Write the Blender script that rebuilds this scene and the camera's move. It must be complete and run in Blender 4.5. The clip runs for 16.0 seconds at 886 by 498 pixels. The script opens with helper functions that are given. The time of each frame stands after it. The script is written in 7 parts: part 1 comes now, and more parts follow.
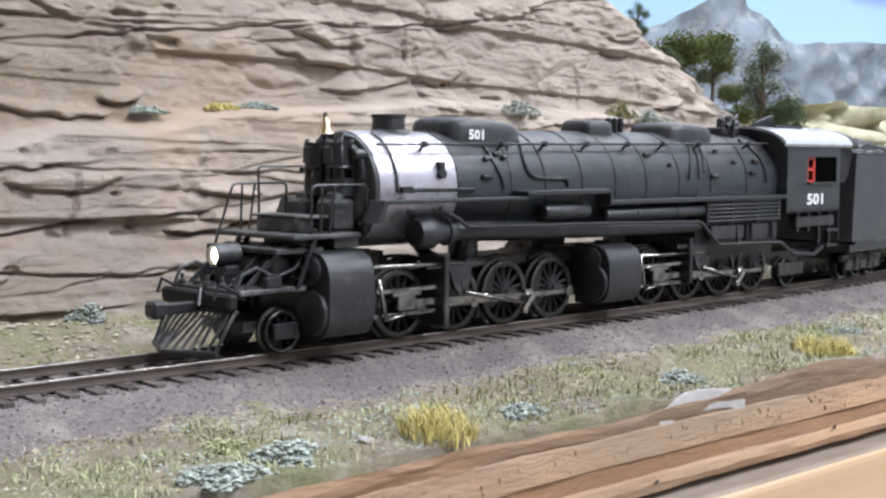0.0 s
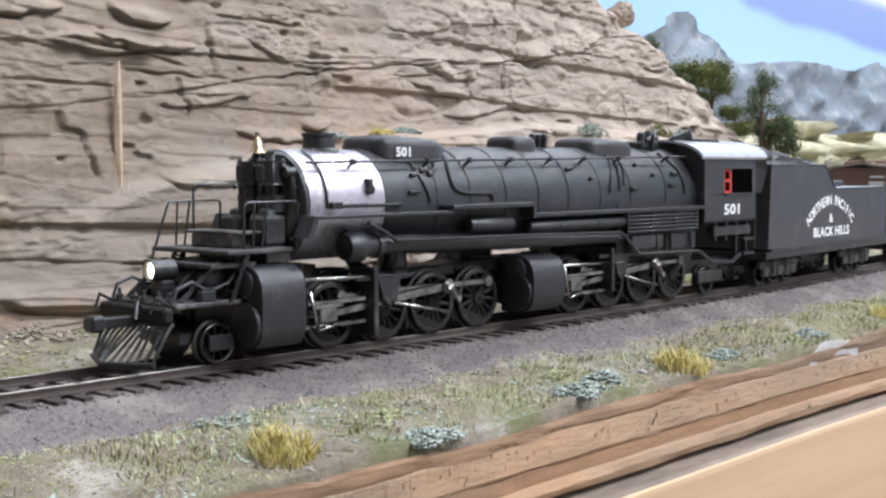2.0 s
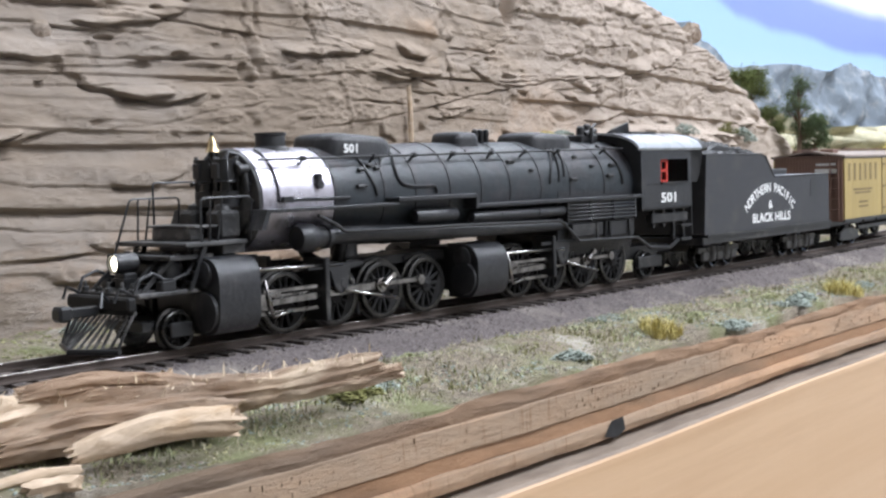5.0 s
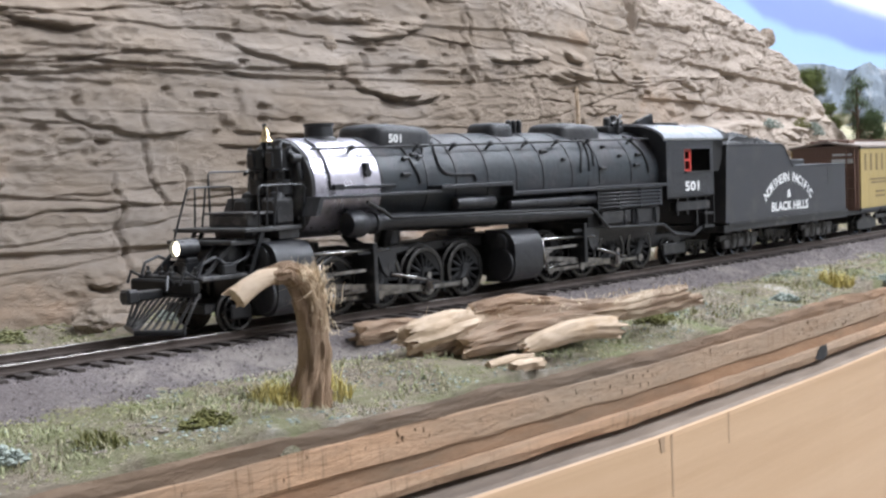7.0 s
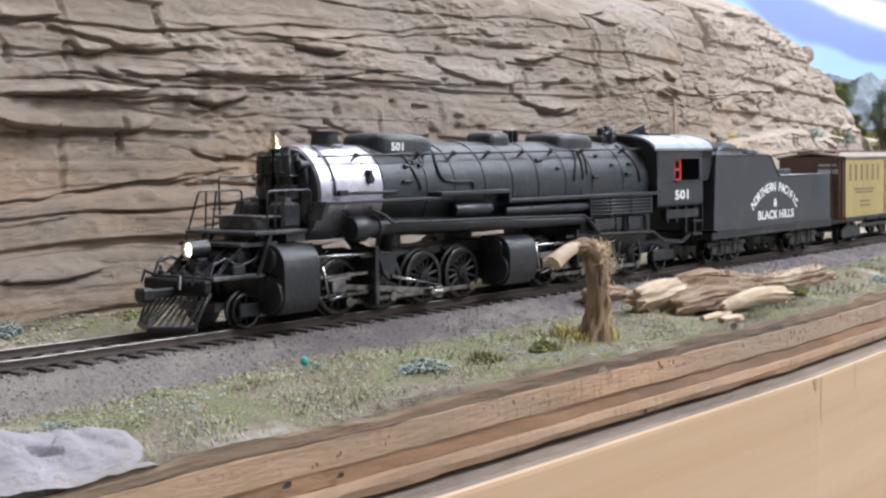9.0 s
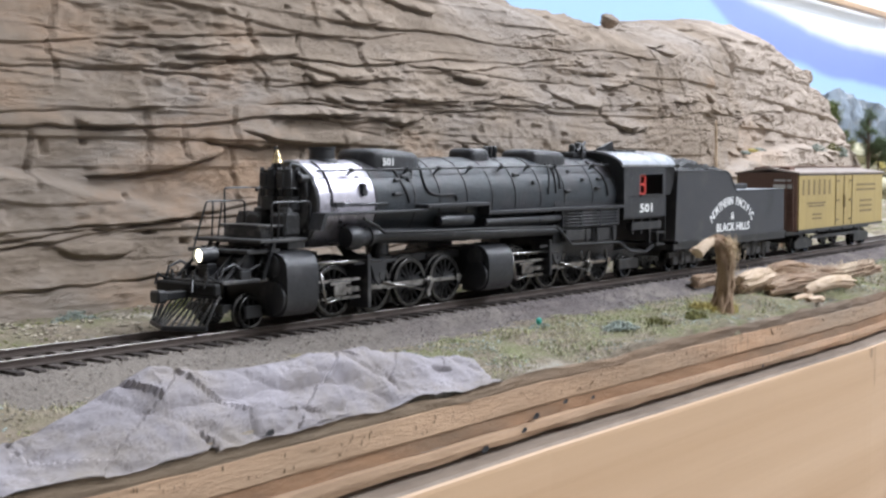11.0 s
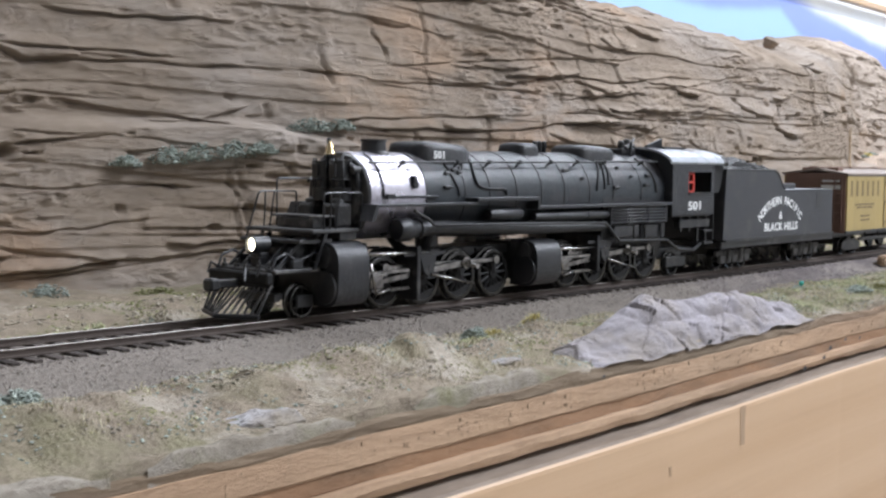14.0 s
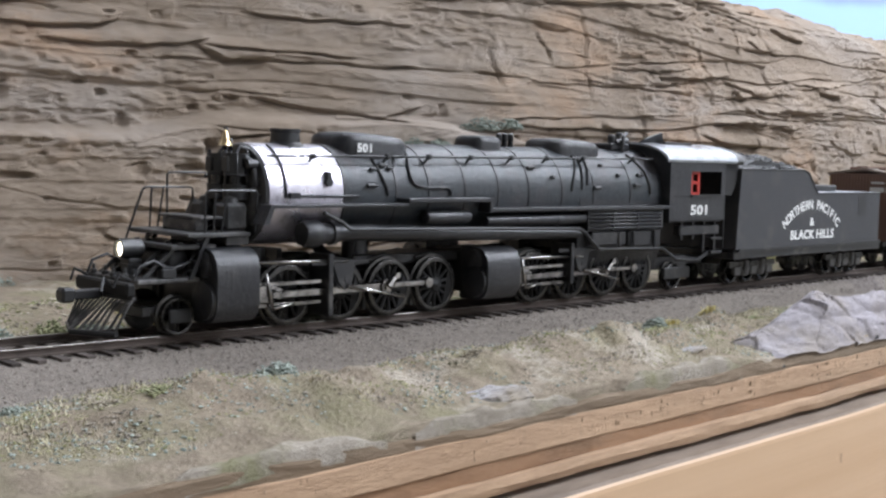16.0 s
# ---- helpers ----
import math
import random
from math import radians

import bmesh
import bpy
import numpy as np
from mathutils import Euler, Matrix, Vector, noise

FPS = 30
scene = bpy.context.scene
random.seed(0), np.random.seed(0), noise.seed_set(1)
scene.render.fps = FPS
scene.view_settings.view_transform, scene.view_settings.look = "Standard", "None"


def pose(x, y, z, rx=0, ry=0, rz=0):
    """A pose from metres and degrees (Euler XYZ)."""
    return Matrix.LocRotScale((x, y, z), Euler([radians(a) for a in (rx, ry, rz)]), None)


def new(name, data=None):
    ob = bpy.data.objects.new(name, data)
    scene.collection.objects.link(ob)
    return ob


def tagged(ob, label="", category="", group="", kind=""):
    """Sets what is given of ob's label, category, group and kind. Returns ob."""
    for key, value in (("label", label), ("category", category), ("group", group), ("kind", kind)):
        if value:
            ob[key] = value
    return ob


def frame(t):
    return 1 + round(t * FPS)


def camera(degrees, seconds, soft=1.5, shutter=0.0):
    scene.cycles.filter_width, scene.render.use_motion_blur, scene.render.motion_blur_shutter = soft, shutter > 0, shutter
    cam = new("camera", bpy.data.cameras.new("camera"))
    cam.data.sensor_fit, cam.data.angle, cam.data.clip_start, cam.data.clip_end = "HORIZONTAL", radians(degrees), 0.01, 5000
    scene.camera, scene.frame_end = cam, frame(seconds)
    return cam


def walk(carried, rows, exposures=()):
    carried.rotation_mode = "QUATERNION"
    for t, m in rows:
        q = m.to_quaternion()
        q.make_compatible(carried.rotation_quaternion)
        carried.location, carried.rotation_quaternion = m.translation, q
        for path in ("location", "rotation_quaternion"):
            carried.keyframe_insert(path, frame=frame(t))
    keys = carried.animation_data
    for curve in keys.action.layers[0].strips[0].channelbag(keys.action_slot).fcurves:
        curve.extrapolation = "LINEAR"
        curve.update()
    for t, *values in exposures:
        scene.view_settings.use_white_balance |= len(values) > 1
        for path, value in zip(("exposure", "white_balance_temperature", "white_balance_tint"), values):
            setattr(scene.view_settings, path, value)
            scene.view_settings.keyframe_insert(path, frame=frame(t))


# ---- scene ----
cam = camera(39.74, 16.0, soft=2.5)
# seconds, place in metres, turn in degrees
PATH = [
    (0.0, -0.1435, -0.2312, 0.0429, 85.76, -0.23, -39.96),
    (0.5, -0.1714, -0.2325, 0.0413, 86.15, 0.45, -41.09),
    (1.0, -0.1942, -0.2398, 0.0438, 86.12, 0.23, -42.85),
    (1.5, -0.2306, -0.2417, 0.0429, 86.11, 0.59, -43.64),
    (2.0, -0.2712, -0.2414, 0.0439, 86.33, 0.35, -44.66),
    (2.5, -0.3025, -0.2421, 0.0426, 86.37, 0.53, -45.68),
    (3.0, -0.3359, -0.2437, 0.0403, 85.62, 0.24, -45.62),
    (3.2, -0.3561, -0.2446, 0.0382, 85.51, 0.50, -46.08),
    (5.3, -0.4612, -0.2611, 0.0414, 86.46, 1.82, -47.45),
    (5.5, -0.4739, -0.2581, 0.0406, 86.33, 1.91, -47.51),
    (6.0, -0.5090, -0.2582, 0.0406, 86.38, 2.19, -47.90),
    (6.5, -0.5385, -0.2582, 0.0405, 86.46, 2.01, -48.34),
    (7.0, -0.5721, -0.2583, 0.0382, 86.46, 2.18, -47.96),
    (7.5, -0.5958, -0.2583, 0.0410, 86.38, 1.95, -47.84),
    (8.0, -0.6238, -0.2620, 0.0413, 86.41, 1.81, -48.09),
    (8.5, -0.6548, -0.2637, 0.0442, 86.48, 1.31, -48.37),
    (9.0, -0.6998, -0.2645, 0.0422, 86.20, 1.09, -49.13),
    (9.2, -0.7150, -0.2677, 0.0435, 86.67, 0.87, -49.64),
    (11.5, -0.8643, -0.2724, 0.0469, 86.08, 0.21, -51.73),
    (12.0, -0.8906, -0.2710, 0.0461, 86.22, 0.35, -51.76),
    (12.5, -0.9282, -0.2690, 0.0461, 86.30, 0.24, -51.89),
    (13.0, -0.9617, -0.2649, 0.0456, 86.33, -0.14, -51.74),
    (13.5, -0.9905, -0.2622, 0.0459, 86.23, -0.45, -51.48),
    (14.0, -1.0147, -0.2605, 0.0453, 86.11, -0.70, -50.79),
    (14.5, -1.0275, -0.2607, 0.0439, 85.90, -0.85, -49.73),
    (15.0, -1.0348, -0.2599, 0.0444, 85.72, -1.07, -48.68),
    (15.5, -1.0454, -0.2588, 0.0462, 85.67, -1.22, -47.80),
    (16.0, -1.0574, -0.2564, 0.0473, 85.63, -1.50, -46.41),
]
walk(cam, [(t, pose(x, y, z, rx, ry, rz)) for t, x, y, z, rx, ry, rz in PATH], [(0.0, -0.06), (12.5, -0.05), (14.0, -0.02), (16.0, 0.10)])
# the engine: seconds, place of its leading axle on the track, heading
TRAIN = [
    (0.0, 0.0002, 0.0058, 4.20),
    (0.5, -0.0270, 0.0047, 3.75),
    (1.0, -0.0547, 0.0044, 3.20),
    (1.5, -0.0836, 0.0037, 2.72),
    (2.0, -0.1129, 0.0029, 2.15),
    (2.5, -0.1430, 0.0023, 1.75),
    (3.0, -0.1736, 0.0015, 1.48),
    (3.2, -0.1856, 0.0011, 1.38),
    (5.3, -0.2865, -0.0001, 0.88),
    (5.5, -0.2970, -0.0000, 0.84),
    (6.0, -0.3241, 0.0001, 0.72),
    (6.5, -0.3498, 0.0002, 0.66),
    (7.0, -0.3766, 0.0004, 0.55),
    (7.5, -0.4033, 0.0003, 0.38),
    (8.0, -0.4319, 0.0007, 0.15),
    (8.5, -0.4595, 0.0007, -0.14),
    (9.0, -0.4870, 0.0006, -0.37),
    (9.2, -0.4989, 0.0009, -0.46),
    (11.5, -0.6189, 0.0043, -0.87),
    (12.0, -0.6469, 0.0049, -1.02),
    (12.5, -0.6761, 0.0058, -1.26),
    (13.0, -0.7036, 0.0069, -1.35),
    (13.5, -0.7326, 0.0078, -1.53),
    (14.0, -0.7619, 0.0086, -1.86),
    (14.5, -0.7913, 0.0098, -2.04),
    (15.0, -0.8203, 0.0112, -2.26),
    (15.5, -0.8493, 0.0125, -2.53),
    (16.0, -0.8790, 0.0144, -2.78),
]
KAPPA = 0.1039
# seconds at which the driving cranks point back, and the turns made by then
CRANK_TIMES = [-0.87, 0.03, 0.93, 1.83, 2.72, 5.53, 6.42, 14.65, 15.57, 16.49]
CRANK_TURNS = [-2, -1, 0, 1, 2, 5, 6, 15, 16, 17]

# ---- world and light: a room lit by ceiling tubes ----
world = bpy.data.worlds.new("room_air")
scene.world = world
world.use_nodes = True
world.node_tree.nodes["Background"].inputs[0].default_value = (0.80, 0.88, 1.0, 1)
world.node_tree.nodes["Background"].inputs[1].default_value = 0.25


def ceiling_lamp(x, y, z, sx, sy, power, tint, turn=0.0):
    data = bpy.data.lights.new("ceiling_tube_light", "AREA")
    data.shape, data.size, data.size_y, data.energy, data.color = "RECTANGLE", sx, sy, power, tint
    ob = new("ceiling_tube_light", data)
    ob.matrix_world = pose(x, y, z, 0, 0, turn)
    return tagged(ob, "long white fluorescent tube light on the ceiling", "ceiling light")


TUBE = (0.832, 0.887, 1.0)
ceiling_lamp(1.0, 0.42, 1.9, 3.2, 0.30, 67.0, TUBE)
ceiling_lamp(1.0, -1.25, 1.9, 2.4, 0.25, 117.0, TUBE)
ceiling_lamp(1.0, -2.30, 1.9, 2.4, 0.25, 76.0, TUBE)

# ---- materials ----
def mat(name, base, rough=0.6, metal=0.0, tint=None, scale=200.0, fine=None, bump=0.0, dirt=None, dirt_scale=40.0,
        dirt_amount=0.5, island=0.0, stretch=(1, 1, 1), emit=0.0, gloss_var=0.1, spec=0.5, rnd=0.0, over=None, over_scale=12.0, over_amount=0.5, reach=None, saw=None):
    """Base colour varied at two scales, with relief; island varies it piece by piece."""
    m = bpy.data.materials.new(name)
    m.use_nodes = True
    nt = m.node_tree
    n, link = nt.nodes, nt.links.new
    out = n["Principled BSDF"]
    out.inputs["Roughness"].default_value, out.inputs["Metallic"].default_value = rough, metal
    out.inputs["Specular IOR Level"].default_value = spec
    co = n.new("ShaderNodeTexCoord")
    mp = n.new("ShaderNodeMapping")
    mp.inputs["Scale"].default_value = stretch
    link(co.outputs["Object"], mp.inputs["Vector"])

    def noise_of(s, detail=6.0, r=0.6):
        t = n.new("ShaderNodeTexNoise")
        t.inputs["Scale"].default_value, t.inputs["Detail"].default_value, t.inputs["Roughness"].default_value = s, detail, r
        link(mp.outputs[0], t.inputs["Vector"])
        return t.outputs["Fac"]

    def ramp(src, a, b):
        r = n.new("ShaderNodeMapRange")
        r.inputs["From Min"].default_value, r.inputs["From Max"].default_value = a, b
        link(src, r.inputs["Value"])
        return r.outputs[0]

    def mix(fac, a, b, kind="MIX"):
        x = n.new("ShaderNodeMix")
        x.data_type, x.blend_type = "RGBA", kind
        for sock, v in ((x.inputs[0], fac), (x.inputs[6], a), (x.inputs[7], b)):
            if isinstance(v, (int, float)):
                sock.default_value = v
            elif isinstance(v, tuple):
                sock.default_value = (*v, 1)
            else:
                link(v, sock)
        return x.outputs[2]

    grain = noise_of(scale)
    col = mix(ramp(grain, 0.3, 0.7), base, tint or tuple(c * 0.75 for c in base))
    if dirt:
        col = mix(ramp(noise_of(dirt_scale, 8.0, 0.65), 0.62 - 0.3 * dirt_amount, 0.80 - 0.3 * dirt_amount), col, dirt)
    if over:
        col = mix(ramp(noise_of(over_scale, 10.0, 0.7), 0.66 - 0.3 * over_amount, 0.78 - 0.3 * over_amount), col, over)
    if saw:
        up = n.new("ShaderNodeMapping")
        up.inputs["Scale"].default_value = (1.0, 1.0, 0.10)
        link(co.outputs["Object"], up.inputs["Vector"])
        cut = n.new("ShaderNodeTexNoise")
        cut.inputs["Scale"].default_value, cut.inputs["Detail"].default_value = 900.0, 3.0
        link(up.outputs[0], cut.inputs["Vector"])
        where = ramp(noise_of(30, 4.0, 0.6), 0.40, 0.60)
        both = n.new("ShaderNodeMath")
        both.operation = "MULTIPLY"
        link(ramp(cut.outputs["Fac"], 0.56, 0.72), both.inputs[0])
        link(where, both.inputs[1])
        col = mix(both.outputs[0], col, saw)
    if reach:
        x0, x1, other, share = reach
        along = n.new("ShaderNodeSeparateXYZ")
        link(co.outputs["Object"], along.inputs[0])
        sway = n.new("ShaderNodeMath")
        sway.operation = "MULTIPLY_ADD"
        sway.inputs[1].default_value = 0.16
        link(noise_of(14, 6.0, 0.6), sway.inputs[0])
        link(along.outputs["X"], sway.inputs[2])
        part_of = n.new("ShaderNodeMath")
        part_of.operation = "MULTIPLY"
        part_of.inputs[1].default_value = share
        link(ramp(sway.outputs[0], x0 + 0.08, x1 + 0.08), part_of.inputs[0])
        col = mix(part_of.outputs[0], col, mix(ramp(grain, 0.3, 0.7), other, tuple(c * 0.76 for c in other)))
    if island:
        g = n.new("ShaderNodeNewGeometry")
        hsv = n.new("ShaderNodeHueSaturation")
        link(ramp(g.outputs["Random Per Island"], -0.0, 1.0), hsv.inputs["Value"])
        v = n.new("ShaderNodeMapRange")
        v.inputs["To Min"].default_value, v.inputs["To Max"].default_value = 1 - island, 1 + island
        link(g.outputs["Random Per Island"], v.inputs["Value"])
        link(v.outputs[0], hsv.inputs["Value"])
        link(col, hsv.inputs["Color"])
        col = hsv.outputs["Color"]
    if rnd:
        g = n.new("ShaderNodeObjectInfo")
        hsv = n.new("ShaderNodeHueSaturation")
        v = n.new("ShaderNodeMapRange")
        v.inputs["To Min"].default_value, v.inputs["To Max"].default_value = 1 - rnd, 1 + rnd
        link(g.outputs["Random"], v.inputs["Value"])
        link(v.outputs[0], hsv.inputs["Value"])
        link(col, hsv.inputs["Color"])
        col = hsv.outputs["Color"]
    link(col, out.inputs["Base Color"])
    rr = n.new("ShaderNodeMapRange")
    rr.inputs["To Min"].default_value, rr.inputs["To Max"].default_value = max(0.02, rough - gloss_var), min(1, rough + gloss_var)
    link(grain, rr.inputs["Value"])
    link(rr.outputs[0], out.inputs["Roughness"])
    if bump:
        b = n.new("ShaderNodeBump")
        b.inputs["Distance"].default_value, b.inputs["Strength"].default_value = bump, 0.8
        link(noise_of(fine or scale * 3, 8.0, 0.7), b.inputs["Height"])
        link(b.outputs[0], out.inputs["Normal"])
    if emit:
        out.inputs["Emission Color"].default_value, out.inputs["Emission Strength"].default_value = (*base, 1), emit
    return m


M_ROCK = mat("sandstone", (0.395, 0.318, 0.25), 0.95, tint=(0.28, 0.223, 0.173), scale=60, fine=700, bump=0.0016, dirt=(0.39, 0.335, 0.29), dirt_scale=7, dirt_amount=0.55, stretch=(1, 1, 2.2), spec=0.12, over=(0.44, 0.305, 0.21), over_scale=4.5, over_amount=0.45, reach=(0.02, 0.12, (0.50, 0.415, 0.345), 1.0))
M_GREYROCK = mat("painted_plaster_rock", (0.40, 0.385, 0.39), 0.9, tint=(0.30, 0.28, 0.28), scale=70, fine=500, bump=0.0010, dirt=(0.29, 0.25, 0.20), dirt_scale=35, dirt_amount=0.6, spec=0.2)
M_GROUND = mat("scenic_soil", (0.34, 0.285, 0.215), 0.95, tint=(0.19, 0.16, 0.12), scale=200, fine=700, bump=0.0024, dirt=(0.22, 0.225, 0.12), dirt_scale=38, dirt_amount=0.5, spec=0.1, over=(0.50, 0.455, 0.39), over_scale=28, over_amount=0.42, reach=(-0.58, -0.72, (0.41, 0.33, 0.25), 0.45))
M_BALLAST = mat("grey_ballast", (0.255, 0.222, 0.215), 0.95, tint=(0.14, 0.12, 0.115), scale=900, fine=1500, bump=0.0012, dirt=(0.31, 0.275, 0.245), dirt_scale=60, dirt_amount=0.45, spec=0.15, over=(0.17, 0.145, 0.14), over_scale=25, over_amount=0.35, reach=(-0.45, -0.62, (0.285, 0.25, 0.215), 0.9))
M_STONES = mat("ballast_stones", (0.235, 0.205, 0.20), 0.95, scale=900, island=0.5, spec=0.2, reach=(-0.45, -0.62, (0.285, 0.25, 0.215), 0.9))
M_TIE = mat("creosoted_tie", (0.06, 0.05, 0.045), 0.9, tint=(0.10, 0.085, 0.076), scale=500, stretch=(1, 0.12, 1), rnd=0.4, over=(0.15, 0.13, 0.12), over_scale=140, over_amount=0.35, spec=0.2)
M_RAIL = mat("rusty_rail_side", (0.075, 0.055, 0.045), 0.7, scale=300)
M_RAILTOP = mat("polished_rail_head", (0.40, 0.375, 0.35), 0.36, 1.0, tint=(0.26, 0.24, 0.22), scale=200)
M_BLACK = mat("satin_black_engine_paint", (0.018, 0.019, 0.022), 0.33, tint=(0.026, 0.026, 0.028), scale=120, fine=700, bump=0.0003, dirt=(0.06, 0.058, 0.058), dirt_scale=110, dirt_amount=0.25)
M_SOFTBLACK = mat("flat_black_underframe", (0.012, 0.0125, 0.014), 0.38, tint=(0.022, 0.022, 0.023), scale=150, dirt=(0.09, 0.085, 0.08), dirt_scale=140, dirt_amount=0.22)
M_BOILER = mat("dark_green_grey_boiler", (0.030, 0.038, 0.043), 0.33, tint=(0.022, 0.025, 0.029), scale=120, fine=600, bump=0.0003, dirt=(0.052, 0.045, 0.047), dirt_scale=70, dirt_amount=0.4, spec=0.45, over=(0.040, 0.034, 0.036), over_scale=30, over_amount=0.4)
M_SMOKEBOX = mat("silver_graphite_paint", (0.70, 0.68, 0.75), 0.29, 0.85, tint=(0.44, 0.42, 0.47), scale=160, dirt=(0.10, 0.09, 0.085), dirt_scale=110, dirt_amount=0.24, fine=700, bump=0.00015)
M_STEEL = mat("worn_steel", (0.50, 0.48, 0.46), 0.24, 1.0, tint=(0.10, 0.095, 0.09), scale=250)
M_TYRE = mat("wheel_rim_steel", (0.10, 0.096, 0.092), 0.25, 0.8, tint=(0.03, 0.029, 0.028), scale=250)
M_BRASS = mat("brass", (0.80, 0.62, 0.36), 0.25, 1.0, scale=200)
M_WHITE = mat("white_lettering", (0.80, 0.80, 0.78), 0.6, tint=(0.66, 0.66, 0.65), scale=500)
M_RED = mat("red_cab_lining", (0.55, 0.045, 0.03), 0.5, scale=200)
M_DEEPBLACK = mat("deep_black_paint", (0.006, 0.006, 0.0062), 0.6, tint=(0.014, 0.013, 0.0125), scale=200, spec=0.3)
M_COAL = mat("coal", (0.03, 0.03, 0.031), 0.45, scale=600, island=0.5)
M_LAMP = mat("lit_headlight", (1.0, 0.92, 0.72), 0.3, emit=7.0)
M_YELLOW = mat("reefer_yellow_boards", (0.42, 0.315, 0.12), 0.6, tint=(0.35, 0.26, 0.105), scale=160, dirt=(0.34, 0.26, 0.13), dirt_scale=60, dirt_amount=0.35, stretch=(1, 1, 0.25), rnd=0.06)
M_BROWN = mat("mineral_brown", (0.16, 0.085, 0.062), 0.65, tint=(0.20, 0.12, 0.09), scale=200)
M_ROOF = mat("dusty_roof", (0.30, 0.24, 0.20), 0.6, scale=150)
M_DARKINK = mat("dark_lettering", (0.22, 0.16, 0.07), 0.7, scale=300)
M_PLY1 = mat("stained_ply_top", (0.36, 0.215, 0.12), 0.8, tint=(0.24, 0.14, 0.08), scale=140, dirt=(0.17, 0.125, 0.088), dirt_scale=13, dirt_amount=0.62, stretch=(0.14, 1, 1), fine=420, bump=0.0016, over=(0.12, 0.085, 0.06), over_scale=70, over_amount=0.22, reach=(-0.40, -0.62, (0.255, 0.195, 0.13), 0.75))
M_PLY2 = mat("saw_marked_ply", (0.56, 0.345, 0.20), 0.75, tint=(0.44, 0.26, 0.15), scale=170, fine=420, dirt=(0.29, 0.19, 0.115), dirt_scale=22, dirt_amount=0.5, stretch=(0.2, 1, 1), bump=0.0012, over=(0.31, 0.235, 0.165), over_scale=6, over_amount=0.48, saw=(0.24, 0.145, 0.08), reach=(-0.40, -0.62, (0.50, 0.35, 0.225), 0.6))
M_PINE = mat("varnished_pine", (0.62, 0.425, 0.265), 0.42, tint=(0.53, 0.345, 0.20), scale=38, stretch=(0.03, 1, 1.5), dirt=(0.45, 0.28, 0.155), dirt_scale=22, dirt_amount=0.36, fine=200, bump=0.00015, over=(0.60, 0.44, 0.30), over_scale=9, over_amount=0.35)
M_WOOD = mat("weathered_driftwood", (0.40, 0.27, 0.175), 0.85, tint=(0.22, 0.14, 0.088), scale=260, stretch=(0.22, 1, 1), fine=700, bump=0.0014, dirt=(0.60, 0.48, 0.35), dirt_scale=90, dirt_amount=0.42, over=(0.32, 0.235, 0.17), over_scale=40, over_amount=0.4)
M_CUTWOOD = mat("broken_pale_wood", (0.66, 0.52, 0.385), 0.8, tint=(0.48, 0.345, 0.225), scale=300, fine=900, bump=0.0007, stretch=(0.3, 1, 1), dirt=(0.40, 0.26, 0.14), dirt_scale=90, dirt_amount=0.3)
M_SAGE = mat("sage_foam", (0.38, 0.415, 0.37), 0.95, tint=(0.25, 0.285, 0.25), scale=300, island=0.4, spec=0.1)
M_GREEN = mat("olive_foam", (0.20, 0.19, 0.075), 0.95, tint=(0.12, 0.12, 0.05), scale=300, island=0.4, spec=0.1)
M_STRAW = mat("straw_fibre", (0.58, 0.50, 0.22), 0.9, tint=(0.46, 0.385, 0.13), scale=300, island=0.35, spec=0.1)
M_TURF = mat("mixed_turf", (0.36, 0.335, 0.19), 0.95, tint=(0.20, 0.215, 0.10), scale=60, island=0.4, spec=0.1)
M_PALE = mat("pale_grit", (0.43, 0.38, 0.30), 0.95, scale=300, island=0.4, spec=0.1)
M_LEAF = mat("dark_green_leaf", (0.13, 0.165, 0.09), 0.85, tint=(0.085, 0.115, 0.06), scale=120, island=0.5, spec=0.1)
M_LEAF2 = mat("olive_leaf", (0.15, 0.17, 0.06), 0.85, tint=(0.09, 0.11, 0.04), scale=120, island=0.5, spec=0.1)
M_PLY3 = mat("brown_ply", (0.36, 0.20, 0.105), 0.8, tint=(0.25, 0.14, 0.075), scale=150, fine=420, dirt=(0.20, 0.135, 0.085), dirt_scale=25, dirt_amount=0.5, stretch=(0.3, 1, 1), bump=0.0010)
M_BARK = mat("bark", (0.14, 0.10, 0.07), 0.9, scale=300)
M_HILL = mat("blue_grey_painted_hills", (0.25, 0.285, 0.325), 0.95, tint=(0.17, 0.20, 0.23), scale=22, dirt=(0.36, 0.37, 0.37), dirt_scale=48, dirt_amount=0.35, fine=80, bump=0.003, spec=0.05)
M_SCRUB = mat("tan_scrub", (0.56, 0.51, 0.36), 0.95, tint=(0.30, 0.29, 0.20), scale=60, fine=200, bump=0.002, spec=0.05)
M_TEAL = mat("teal_bead", (0.05, 0.42, 0.34), 0.5, scale=200)
M_WALL = mat("room_wall_paint", (0.55, 0.53, 0.50), 0.9, scale=4)
M_CEIL = mat("room_ceiling_paint", (0.75, 0.74, 0.72), 0.9, scale=4)
M_FLOOR = mat("room_floor", (0.22, 0.20, 0.18), 0.7, scale=6)
M_GLASS = mat("dark_cab_inside", (0.01, 0.01, 0.01), 0.6, scale=60)


